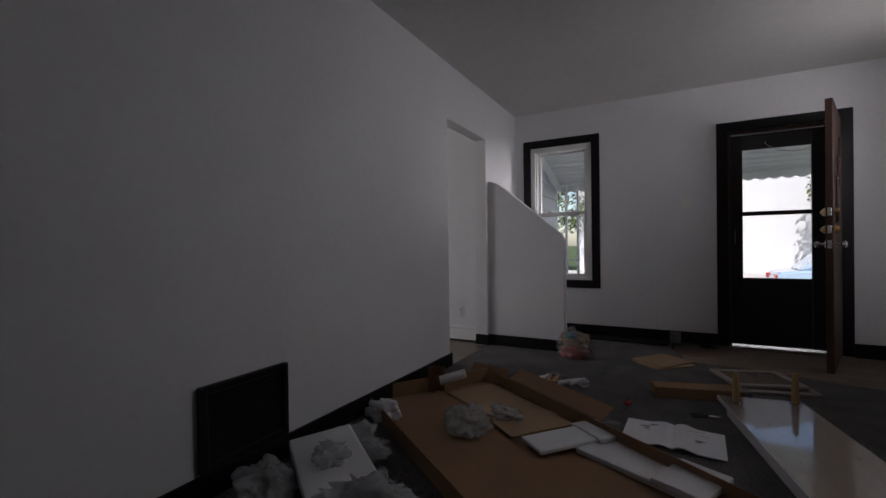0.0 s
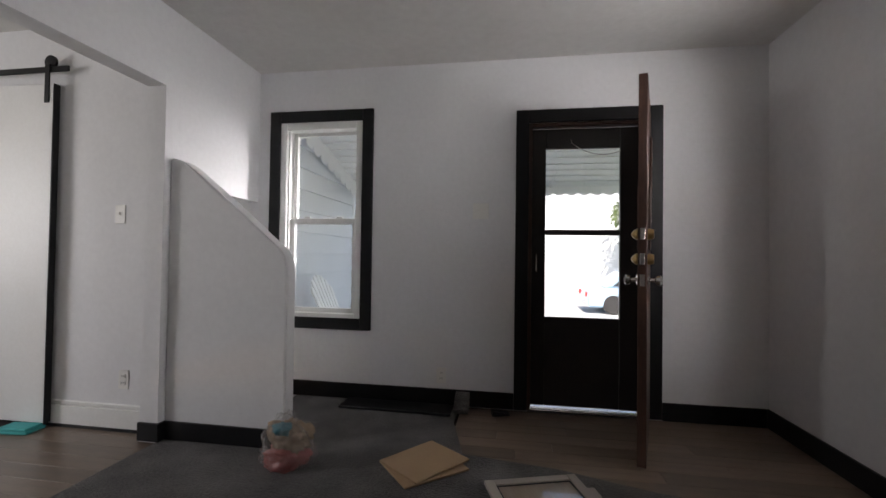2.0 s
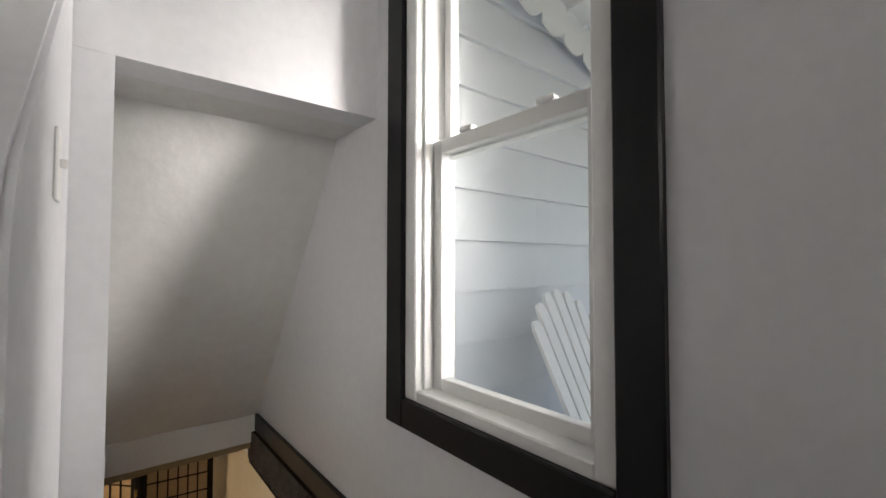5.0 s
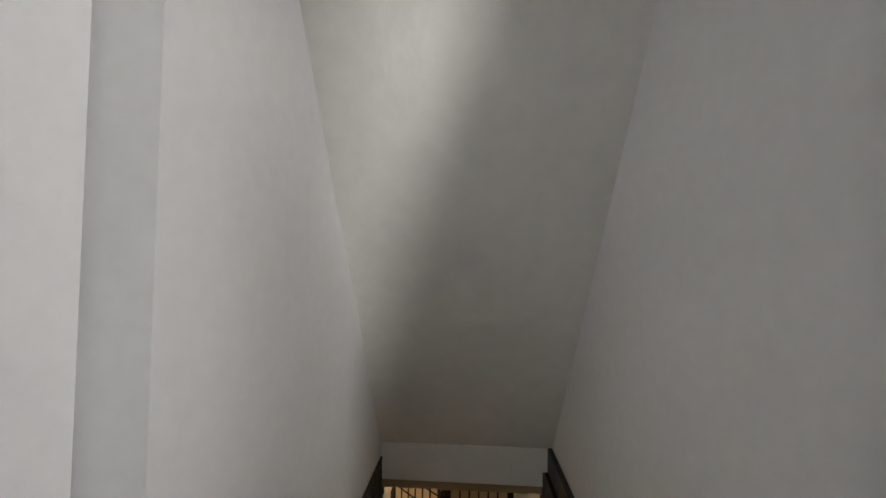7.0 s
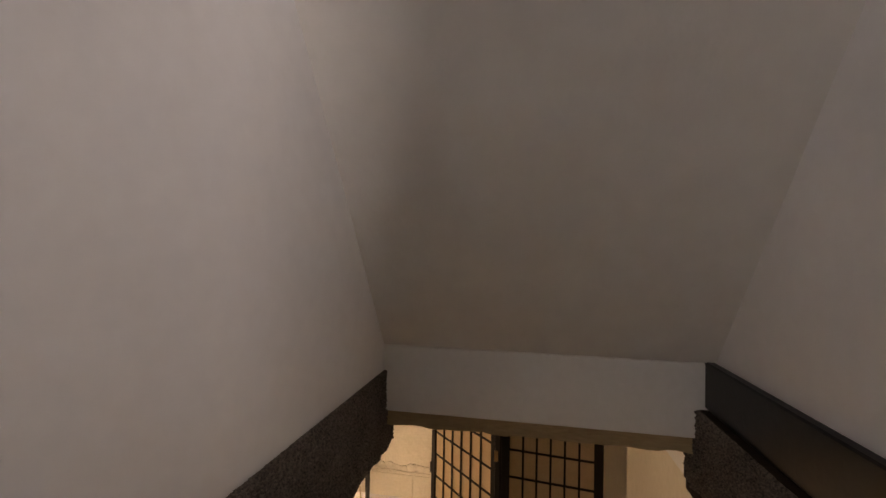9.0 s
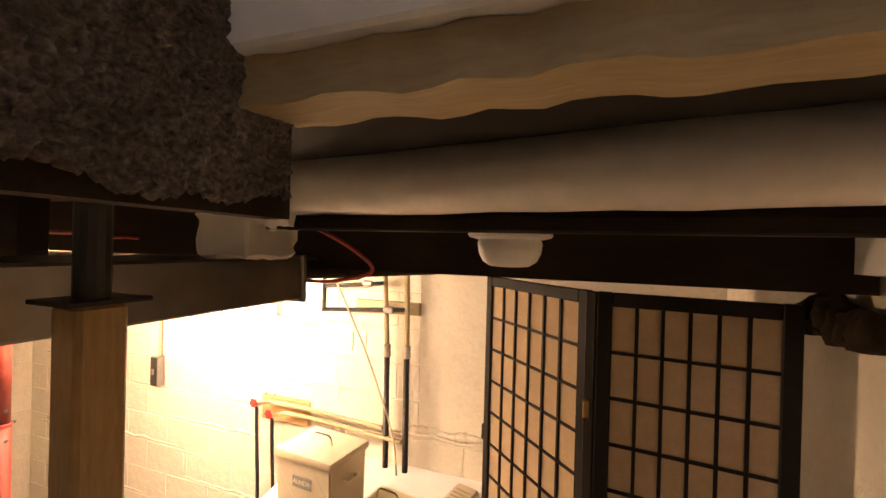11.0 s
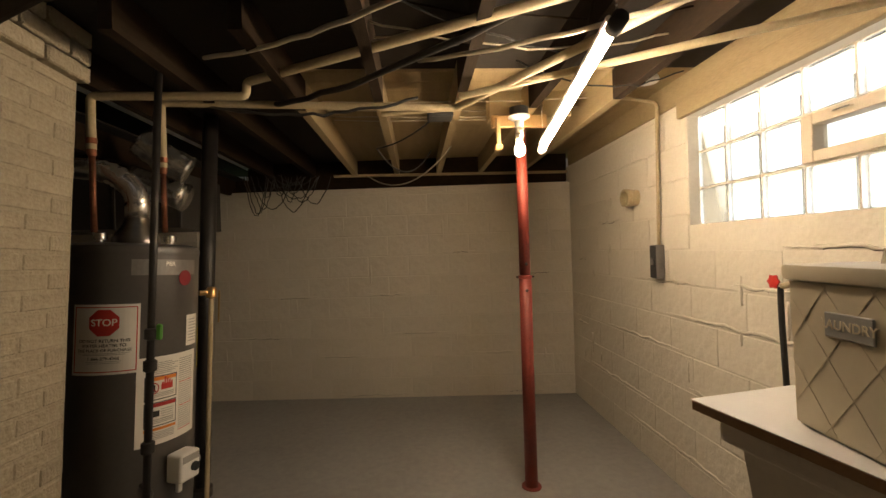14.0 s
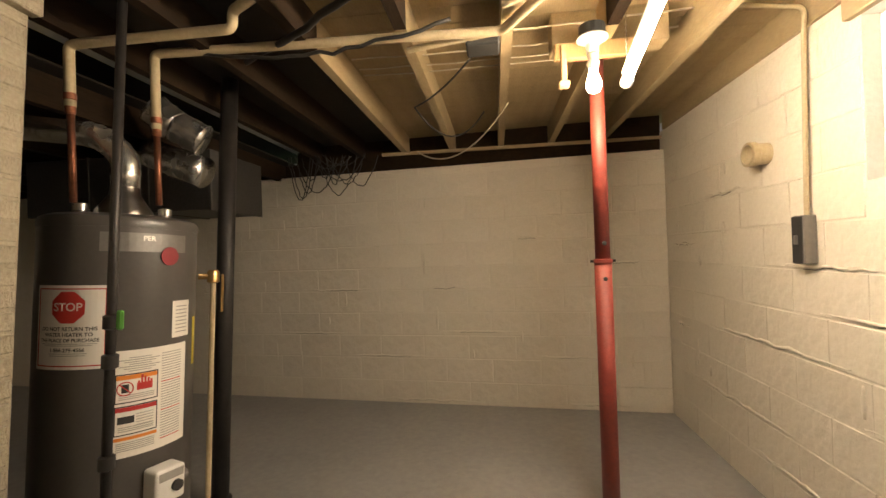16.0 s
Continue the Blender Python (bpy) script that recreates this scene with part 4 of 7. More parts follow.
M_BAGRED = material("pink_red_wrapper", (0.42, 0.10, 0.09), (0.30, 0.07, 0.06), 0.3, 0.5, big=12, small=40, bump=0.5, bump_scale=25, bump_dist=0.01)
M_BAGTAN = material("brown_paper_rubbish", (0.36, 0.25, 0.16), (0.20, 0.15, 0.10), 0.6, 0.8, big=14, small=50, bump=0.7, bump_scale=22, bump_dist=0.012)
M_BAGTEAL = material("teal_wrapper", (0.04, 0.20, 0.24), (0.03, 0.14, 0.18), 0.3, 0.5, big=12, small=40)
crumple("rubbish", bg, (0.86, -1.04, FL), (0.145, 0.115, 0.09), M_BAGRED, 41, amount=0.3)
crumple("rubbish", bg, (0.87, -1.03, FL + 0.07), (0.13, 0.10, 0.12), M_BAGTAN, 42, amount=0.35)
crumple("wrapper", bg, (0.85, -1.08, FL + 0.17), (0.07, 0.05, 0.05), M_BAGTEAL, 43, sub=3)
crumple("film", bg, (0.865, -1.04, FL), (0.175, 0.14, 0.19), M_BAGFILM, 44, sub=5, amount=0.3, label="clear plastic bag")

# flat black slab stands for the dark gap beside the carpet
nb = thing("floor_gap", "flat black strip standing for a gap along the baseboard", "board", pose(1.19, -0.135, FL, 0, 0, -1))
bm = B()
box(bm, -0.40, -0.095, 0, 0.40, 0.10, 0.016, 0.004)
part("board", bm, M_BLACK, nb)
cs = thing("carpet_offcut", "turned-up grey carpet offcut by the wall", "carpet")
bm = B()
prism(bm, [(0.0, 0.0), (-0.14, 0.0), (-0.15, 0.03), (-0.06, 0.09), (0.0, 0.11)], 1.60, 1.70, "x")
bmesh.ops.transform(bm, matrix=Matrix.Translation((0, -0.03, FL)), verts=bm.verts)
part("strip", bm, M_CARPET, cs)
bb = thing("door_stop", "small black rubber block on the floor by the door", "door stop", pose(1.92, -0.13, 0.0, 0, 0, 15))
bm = B()
prism(bm, [(-0.06, 0), (0.06, 0), (0.06, 0.012), (-0.06, 0.035)], -0.03, 0.03)
part("wedge", bm, M_BLACK, bb)

# tall carton leaning at the side wall
tc = thing("tall_carton", "tall brown cardboard carton with printed slogan leaning at the wall", "carton", pose(3.385, -1.235, FL, 0, 4.2, 0))
bm = B()
box(bm, 0.0, -0.92, 0, 0.10, 0.0, 1.69, 0.01, 2)
body = part("body", bm, M_CARD, tc)
words_part("slogan", "THE ART OF LIVING", 0.165, M_INKBLK, tc, pose(-0.001, -0.33, 0.86, 90, 0, -90) @ pose(0, 0, 0, 0, 0, 90), "black printed lettering")
bm = B()
box(bm, -0.0012, -0.92, 0.86, -0.0004, -0.0, 0.866)
part("crease", bm, M_CARD, tc)
for k in range(3):
    bm = B()
    box(bm, -0.0014, -0.62 - 0.03 * k, 0.10 + 0.01 * k, -0.0004, -0.61 - 0.03 * k, 0.22)
    part("print_bar", bm, M_INKBLK, tc)

tm = thing("teal_mat", "folded teal mat lying on the kitchen floor", "mat", pose(-0.93, -0.93, -0.0095, 0, 0, 6))
bm = B()
box(bm, -0.10, -0.06, 0.0, 0.10, 0.06, 0.018, 0.006, 2)
part("lower_fold", bm, material("teal_foam", (0.03, 0.36, 0.36), (0.025, 0.30, 0.30), 0.6), tm)
bm = B()
box(bm, -0.095, -0.055, 0.0185, 0.09, 0.05, 0.034, 0.006, 2)
part("upper_fold", bm, bpy.data.materials["teal_foam"], tm)

datum = LOWER
# ---------------------------------------------------------------- stairs: carpet edges and black skirting
def carpet_sheet(name, label, x0, x1, z0, z1, y, out, seed):
    """A hanging strip of cut-pile carpet with a frayed lower edge: a dense, tufted sheet."""
    rng = np.random.default_rng(seed)
    nx, nz = int((x1 - x0) / 0.0026), int((z1 - z0) / 0.0026)
    xs, zs = np.linspace(x0, x1, nx), np.linspace(z0, z1, nz)
    gx, gz = np.meshgrid(xs, zs)
    n1 = rng.random((nz, nx))
    n2 = (n1 + np.roll(n1, 1, 0) + np.roll(n1, 1, 1) + np.roll(n1, (1, 1), (0, 1))) / 4
    dep = 0.003 + 0.004 * n2 + 0.005 * n1
    gx = gx + (rng.random((nz, nx)) - 0.5) * 0.003
    edge = 0.007 * (rng.random(nx) - 0.5) + 0.004 * np.sin(xs * 40 + seed) + 0.003 * np.sin(xs * 97)
    gz = gz + edge[None, :] * np.clip(1 - (gz - z0) / 0.03, 0, 1)
    dep[0, :] *= 0.2
    dep[-1, :] *= 0.3
    co = np.stack([gx, y + out * dep, gz], -1).reshape(-1, 3)
    idx = np.arange(nx * nz).reshape(nz, nx)
    quads = np.stack([idx[:-1, :-1], idx[:-1, 1:], idx[1:, 1:], idx[1:, :-1]], -1).reshape(-1, 4)
    if out > 0:
        quads = quads[:, ::-1]
    me = bpy.data.meshes.new(name)
    me.from_pydata(co.tolist(), [], quads.tolist())
    me.materials.append(M_PILE)
    ob = new(name, me)
    ob.matrix_world = datum
    return tagged(ob, label, "carpet", kind="stuff")


carpet_sheet("carpet_edge", "brown-grey cut-pile carpet hanging over the floor edge", -1.49, -0.30, 0.012, 0.20, -0.703, 1, 4)
carpet_sheet("carpet_edge", "brown-grey cut-pile carpet wrapped on the wall ledge", -1.49, -0.30, 0.0, 0.165, -0.030, -1, 7)
bm = B()
box(bm, -1.50, -0.729, 0.002, -0.29, -0.704, 0.19)
box(bm, -1.50, -0.030, -0.03, -0.29, -0.001, 0.165)
solo("stair_ledge", bm, M_JOISTDARK, "timber ledge under the carpet edges", kind="structure")
bm = B()
box(bm, BX - 0.02, -0.02, 0.168, -0.28, -0.001, 0.262, 0.003)
solo("baseboard_stairs", bm, M_BLACK, "black skirting along the stair wall", kind="structure")

# ---------------------------------------------------------------- basement: under the stairs
hw = thing("header_timber", "rough cream-splashed timber edge under the header board", "timber")
rng = random.Random(3)
bm = B()
n = 40
for face_y0 in (0,):
    lowz = [BZ0 - 0.034 + 0.007 * noise.noise(Vector((i * 0.35, 2, 0))) for i in range(n + 1)]
    vs = []
    for i in range(n + 1):
        y = -0.70 + 0.70 * i / n
        x = BX - 0.012 + 0.006 * noise.noise(Vector((i * 0.6, 7, 1)))
        vs.append([bm.verts.new(p) for p in ((x, y, BZ0 - 0.001), (x - 0.004, y, (BZ0 + lowz[i]) / 2 + 0.005), (x + 0.003, y, lowz[i]), (x - 0.06, y, lowz[i] + 0.004), (x - 0.06, y, BZ0 - 0.001))])
    for a, b in zip(vs, vs[1:]):
        for k in range(5):
            bm.faces.new((a[k], b[k], b[(k + 1) % 5], a[(k + 1) % 5]))
    bm.faces.new(vs[0])
    bm.faces.new(vs[-1][::-1])
    bmesh.ops.recalc_face_normals(bm, faces=bm.faces)
part("beam_edge", bm, M_JOISTCREAM, hw, smooth=50)

rd = thing("round_duct", "dented galvanised round duct with foil-taped end", "duct")
bm = B()
pts = [(-1.765 + 0.15 * i / 14 + 0.006 * noise.noise(Vector((i * 0.5, 0, 0))), -0.94 + 0.96 * i / 14, 0.070 + 0.004 * noise.noise(Vector((i * 0.4, 5, 0)))) for i in range(15)]
tube(bm, pts, [0.045 + 0.004 * noise.noise(Vector((i * 0.7, 9, 0))) for i in range(15)], 20)
part("pipe", bm, M_FOIL, rd, smooth=50)


def wrinkled(name, bm, size, label):
    bmesh.ops.subdivide_edges(bm, edges=bm.edges[:], cuts=5, use_grid_fill=True)
    for v in bm.verts:
        v.co += Vector((noise.noise(v.co * 60), noise.noise(v.co * 60 + Vector((9, 0, 0))), noise.noise(v.co * 60 + Vector((0, 9, 0))))) * size
    return part(name, bm, M_FOIL, rd, label, smooth=25)


bm = B()
tube(bm, [(-1.772, -0.985, 0.05), (-1.768, -0.955, 0.052), (-1.762, -0.91, 0.052)], [0.043, 0.049, 0.047], 16)
wrinkled("foil_tape", bm, 0.010, "wrinkled foil tape")
bm = B()
box(bm, -1.83, -1.07, -0.043, -1.715, -0.965, 0.045, 0.006)
wrinkled("boot", bm, 0.007, "foil-wrapped duct boot")
td = thing("trunk_duct", "rectangular galvanised trunk duct with folded seams", "duct")
bm = B()
box(bm, -1.93, -1.255, -0.128, -0.2, -1.03, -0.045, 0.004)
part("body", bm, M_TRUNK, td)
for x in (-1.932, -1.0):
    bm = B()
    box(bm, x, -1.262, -0.134, x + 0.014, -1.023, -0.041, 0.003)
    part("seam", bm, M_TRUNK, td)
wpst = thing("timber_post", "yellowed timber post with a dark steel jack on top", "post")
bm = B()
box(bm, -1.508, -0.938, ZB, -1.462, -0.898, -0.077, 0.005)
part("post", bm, M_OLDWOOD, wpst)
bm = B()
tube(bm, [(-1.485, -0.918, -0.076), (-1.485, -0.918, 0.09)], 0.015, 14)
part("jack_pipe", bm, M_BLKPIPE, wpst)
bm = B()
box(bm, -1.522, -0.948, -0.077, -1.450, -0.888, -0.073)
part("jack_plate", bm, M_BLKPIPE, wpst)
for k in range(7):
    bm = B()
    lathe(bm, [(0.003, 0), (0.006, 0.002), (0.003, 0.004)], 6, (-1.457, -0.935 + 0.014 * (k % 3), -0.4 - 0.17 * k), "x")
    part("nail", bm, M_BLKPIPE, wpst)
bm = B()
box(bm, -1.905, -1.0, 0.018, -1.835, 0.04, 0.095, 0.004)
box(bm, -1.79, -1.0, 0.004, -1.755, 0.04, 0.026, 0.003)
box(bm, -2.1, -0.40, 0.02, -2.03, 0.04, 0.095, 0.004)
solo("cross_beam", bm, M_JOISTDARK, "dark timber trimmer beside the stair opening", kind="structure")

lamp = thing("ceiling_light", "unlit white dome ceiling light", "lamp", pose(-1.86, -0.60, 0.0) @ Matrix.Scale(0.69, 4))
bm = B()
lathe(bm, [(0.04, 0.02), (0.085, 0.018), (0.092, 0.006), (0.088, 0.0), (0.072, -0.004)], 36)
part("base", bm, M_WHITEPL, lamp, smooth=40)
bm = B()
lathe(bm, [(0.066, -0.003), (0.070, -0.014), (0.067, -0.034), (0.058, -0.052), (0.042, -0.062), (0.016, -0.064), (0.012, -0.058)], 36)
part("dome", bm, M_WHITEPL, lamp, smooth=40)

# ---------------------------------------------------------------- folding screen
scr = thing("folding_screen", "black lattice folding screen with tan paper panes", "screen")
TOPS, BOT = -0.125, ZB + 0.02


def screen_panel(xa, ya, xb, yb):
    d = Vector((xb - xa, yb - ya, 0))
    L = d.length
    m = pose(xa, ya, 0, 0, 0, math.degrees(math.atan2(d.y, d.x)))
    p = thing("panel", "", "")
    p.parent = scr
    p.matrix_basis = m
    fw = 0.038
    for n_, a in (("stile", (0, -0.011, BOT, fw, 0.011, TOPS)), ("stile", (L - fw, -0.011, BOT, L, 0.011, TOPS)), ("rail", (fw, -0.010, TOPS - fw, L - fw, 0.010, TOPS - 0.001)), ("rail", (fw, -0.010, BOT, L - fw, 0.010, BOT + fw))):
        bm = B()
        box(bm, *a, 0.003)
        part(n_, bm, M_SHOJIFRAME, p)
    bm = B()
    box(bm, fw - 0.004, -0.0012, BOT + fw - 0.004, L - fw + 0.004, 0.0012, TOPS - fw + 0.004)
    part("paper", bm, M_SHOJI, p, "tan fibre paper")
    for i in range(1, 6):
        x = fw + (L - 2 * fw) * i / 6
        bm = B()
        box(bm, x - 0.0045, -0.0075, BOT + fw, x + 0.0045, 0.0075, TOPS - fw)
        part("slat", bm, M_SHOJIFRAME, p)
    nr = 17
    for i in range(1, nr):
        z = BOT + fw + (TOPS - BOT - 2 * fw) * i / nr
        bm = B()
        box(bm, fw, -0.0068, z - 0.0042, L - fw, 0.0068, z + 0.0042)
        part("slat", bm, M_SHOJIFRAME, p)


screen_panel(-2.875, -0.885, -2.468, -0.495)
screen_panel(-2.455, -0.476, -2.40, -0.042)
bm = B()
box(bm, -0.004, -0.012, BOT, 0.028, 0.012, TOPS - 0.002, 0.003, m=pose(-2.470, -0.498, 0, 0, 0, 58))
part("hinge_strip", bm, M_SHOJIFRAME, scr, "black strip over the fold")
for z in (-0.45, -1.2, -1.95):
    bm = B()
    box(bm, -2.476, -0.508, z - 0.025, -2.452, -0.488, z + 0.025, 0.002)
    part("hinge", bm, M_BRASS, scr, "small brass hinge")
for z in (-0.75, -1.05):
    bm = B()
    box(bm, -2.892, -0.902, z - 0.03, -2.876, -0.888, z + 0.03, 0.003)
    part("hinge", bm, M_BLKPIPE, scr)

# ---------------------------------------------------------------- window wall: glass blocks, pipes, fittings
gwin = thing("window_3", "glass block basement window with a small vent", "window", kind="structure")
M_BLOCKGLASS = glass("glass_block", (0.93, 0.97, 0.95), 0.25, 1.3)
ncol, nrow = 5, 3
cw, ch = (GW[1] - GW[0]) / ncol, (GW[3] - GW[2]) / nrow
for i in range(ncol):
    for j in range(nrow):
        if i >= 3 and j == 1:
            continue
        bm = B()
        y0, z0 = GW[0] + cw * i, GW[2] + ch * j
        box(bm, XW - 0.125, y0 + 0.006, z0 + 0.006, XW - 0.060, y0 + cw - 0.006, z0 + ch - 0.006, 0.012, 2)
        g = part("glass_block", bm, M_BLOCKGLASS, gwin, smooth=40)
        g.visible_shadow = False
bm = B()
for i in range(ncol + 1):
    y = GW[0] + cw * i
    if i == 4:
        box(bm, XW - 0.118, y - 0.005, GW[2], XW - 0.068, y + 0.005, GW[2] + ch)
        box(bm, XW - 0.118, y - 0.005, GW[2] + 2 * ch, XW - 0.068, y + 0.005, GW[3])
    else:
        box(bm, XW - 0.118, max(y - 0.005, GW[0]), GW[2], XW - 0.068, min(y + 0.005, GW[1]), GW[3])
for j in range(nrow + 1):
    z = GW[2] + ch * j
    box(bm, XW - 0.117, GW[0], max(z - 0.005, GW[2]), XW - 0.069, GW[1], min(z + 0.005, GW[3]))
part("mortar", bm, M_BLOCK, gwin)
va, vb, vz0, vz1 = GW[0] + 3 * cw + 0.005, GW[1], GW[2] + ch + 0.005, GW[2] + 2 * ch - 0.005
for a in ((XW - 0.12, va, vz0, XW - 0.05, va + 0.05, vz1), (XW - 0.12, vb - 0.012, vz0, XW - 0.05, vb, vz1), (XW - 0.12, va + 0.05, vz0, XW - 0.05, vb - 0.012, vz0 + 0.045), (XW - 0.12, va + 0.05, vz1 - 0.045, XW - 0.05, vb - 0.012, vz1)):
    bm = B()
    box(bm, *a, 0.003)
    part("vent_frame", bm, M_PVC, gwin)
bm = B()
box(bm, XW - 0.10, va + 0.045, vz0 + 0.04, XW - 0.096, vb - 0.01, vz1 - 0.04)
g = part("vent_pane", bm, M_BLOCKGLASS, gwin)
g.visible_shadow = False
bm = B()
tube(bm, bend([(XW - 0.05, va + 0.15, vz1 - 0.02), (XW - 0.03, va + 0.15, vz1 - 0.022), (XW - 0.03, va + 0.21, vz1 - 0.022), (XW - 0.05, va + 0.21, vz1 - 0.02)], r=0.008), 0.004, 8)
part("vent_latch", bm, M_CHROME, gwin)

vp = thing("vent_stub", "cream painted plastic pipe stub in the block wall", "pipe", pose(XW, -3.72, -0.52))
bm = B()
lathe(bm, [(0.055, -0.004), (0.055, 0.05), (0.062, 0.055), (0.062, 0.085), (0.048, 0.087), (0.046, 0.02)], 24, (0, 0, 0), "x")
part("pipe", bm, M_CREAMPIPE, vp, smooth=40)
jb = thing("junction_box", "grey steel switch box fed by a painted conduit", "electrical box")
bm = B()
box(bm, XW, -3.465, -1.06, XW + 0.055, -3.395, -0.85, 0.004)
part("body", bm, M_GREYBOX, jb)
bm = B()
box(bm, XW + 0.055, -3.462, -1.055, XW + 0.059, -3.398, -0.855, 0.001)
cv = part("cover", bm, M_INKBLK, jb, "black switch plate")
bm = B()
box(bm, XW + 0.059, -3.438, -0.975, XW + 0.070, -3.422, -0.935, 0.002)
part("toggle", bm, M_GREYBOX, cv)
bm = B()
tube(bm, bend([(XW + 0.02, -3.425, -0.85), (XW + 0.02, -3.40, -0.05), (XW + 0.04, -3.36, 0.02), (-3.0, -3.35, 0.06)], r=0.06), 0.010, 10)
part("conduit", bm, M_CREAMPIPE, jb)

vb_ = thing("valve_board", "timber board with two red-handled laundry taps", "taps")
bm = B()
box(bm, XW + 0.001, -2.475, -1.135, XW + 0.03, -2.115, -0.985, 0.004)
part("board", bm, M_PINE, vb_)
PX = XW + 0.07
for y, z, yr, zr in ((-2.44, -1.005, -1.585, -1.03), (-2.32, -1.055, -1.47, -1.09)):
    bm = B()
    tube(bm, bend([(XW + 0.11, y, z - 0.02), (PX, y + 0.05, z), (PX, -2.1, z + 0.0), (PX, yr, zr)], r=0.03), 0.0125, 10)
    p = part("pipe", bm, M_CREAMPIPE, vb_)
    bm = B()
    lathe(bm, [(0.010, 0), (0.025, 0.003), (0.027, 0.010), (0.011, 0.013)], 12, (XW + 0.12, y - 0.012, z), "x")
    for v in bm.verts:
        d = Vector((v.co.y - y + 0.012, v.co.z - z))
        if d.length > 0.02:
            s = 1 + 0.14 * math.cos(6 * math.atan2(d.y, d.x))
            v.co.y, v.co.z = y - 0.012 + d.x * s, z + d.y * s
    part("handwheel", bm, M_INKRED, vb_, "red tap handle", smooth=40)
    bm = B()
    tube(bm, bend([(XW + 0.11, y, z - 0.02), (XW + 0.115, y + 0.005, z - 0.12), (XW + 0.12, y + 0.03, z - 0.5), (XW + 0.2, y + 0.1, z - 0.8)], r=0.1), 0.011, 10)
    part("hose", bm, M_CABLEBLK, vb_, "black rubber hose")
for y, z in ((-2.45, -0.98), (-2.38, -0.978), (-2.2, -0.985)):
    bm = B()
    tube(bm, [(XW + 0.03, y, z), (XW + 0.034, y + 0.02, z + 0.016)], 0.003, 6)
    part("nail", bm, M_BLKPIPE, vb_)


def riser(name, label, y, ytop, ztop, zc, zbot, x):
    """An upright water pipe: cream above, black below a coupling."""
    t = thing(name, label, "pipe")
    bm = B()
    tube(bm, [(x, ytop, ztop), (x, y, zc)], 0.0145, 12)
    part("upper_pipe", bm, M_CREAMPIPE, t, smooth=40)
    bm = B()
    lathe(bm, [(0.016, -0.035), (0.022, -0.03), (0.022, -0.005), (0.018, 0.0), (0.021, 0.006), (0.021, 0.03), (0.016, 0.035)], 14, (x, y, zc))
    part("coupling", bm, M_GALV, t, smooth=40)
    bm = B()
    tube(bm, [(x, y, zc), (x, y + 0.015, zbot)], 0.0165, 12)
    part("lower_pipe", bm, M_BLKPIPE, t, smooth=40)
    return t


riser("water_pipe", "cream and black upright water pipe on the block wall", -1.575, -1.607, -0.03, -0.60, ZB, XW + 0.06)
riser("water_pipe", "cream and black upright drain pipe on the block wall", -1.452, -1.464, -0.03, -0.595, ZB, XW + 0.065)
bp = thing("branch_pipes", "dark branch pipes beside the glass block window", "pipe")
for zl, zr, yl, yr in ((-0.255, -0.225, -1.945, -1.60), (-0.39, -0.362, -1.955, -1.465)):
    bm = B()
    tube(bm, [(XW + 0.13, yl, zl), (XW + 0.08, yr, zr)], 0.012, 10)
    p = part("pipe", bm, M_BLKPIPE, bp)
    bm = B()
    lathe(bm, [(0.014, -0.03), (0.019, -0.025), (0.019, 0.025), (0.014, 0.03)], 12, (XW + 0.09, yr - 0.09, zr - 0.006), "y")
    part("union", bm, M_GALV, p, smooth=40)
bm = B()
tube(bm, bend([(XW + 0.13, -1.95, -0.06), (XW + 0.13, -1.95, -0.40)], r=0.02), 0.012, 10)
part("pipe", bm, M_BLKPIPE, bp)
bm = B()
box(bm, XW + 0.001, -1.80, -0.40, XW + 0.03, -1.40, -0.33, 0.003)
part("batten", bm, M_CREAMPIPE, bp, "cream painted batten")
wh = thing("drain_hose", "cream flexible drain hose slung from the ceiling", "hose")
bm = B()
tube(bm, bend([(-3.05, -1.90, 0.02), (-3.15, -1.85, -0.10), (-3.26, -1.66, -0.60), (-3.30, -1.50, -1.05), (-3.28, -1.46, -1.35)], r=0.2, n=8), 0.0055, 10)
part("hose", bm, M_CABLEWHT, wh, smooth=40)

# laundry counter on a plastic tub, with two tins
lc = thing("laundry_counter", "white laminate counter board with chipboard edge on a tub", "counter", pose(-2.575, -1.93, -1.25, 0, 0, 10))
bm = B()
box(bm, -0.80, 0.0, -0.028, 0.0, 1.15, -0.002, 0.003)
part("chipboard", bm, M_CARD, lc, "brown chipboard edge")
bm = B()
box(bm, -0.80, -0.001, -0.0018, 0.001, 1.15, 0.0, 0.0008)
part("laminate", bm, M_MELAMINE, lc)
bm = B()
box(bm, -0.70, 0.06, -0.085, -0.02, 1.1, -0.029, 0.015, 3)
part("tub_rim", bm, M_PVC, lc)
bm = B()
prism(bm, [(-0.68, -0.084), (-0.05, -0.084), (-0.12, -0.45), (-0.62, -0.45)], 0.10, 1.05)
part("tub_basin", bm, M_PVC, lc)
for x, y in ((-0.62, 0.14), (-0.12, 0.14), (-0.62, 1.0), (-0.12, 1.0)):
    bm = B()
    tube(bm, [(x, y, -0.45), (x, y, ZB + 1.25)], 0.018, 10)
    part("leg", bm, M_GALV, lc)


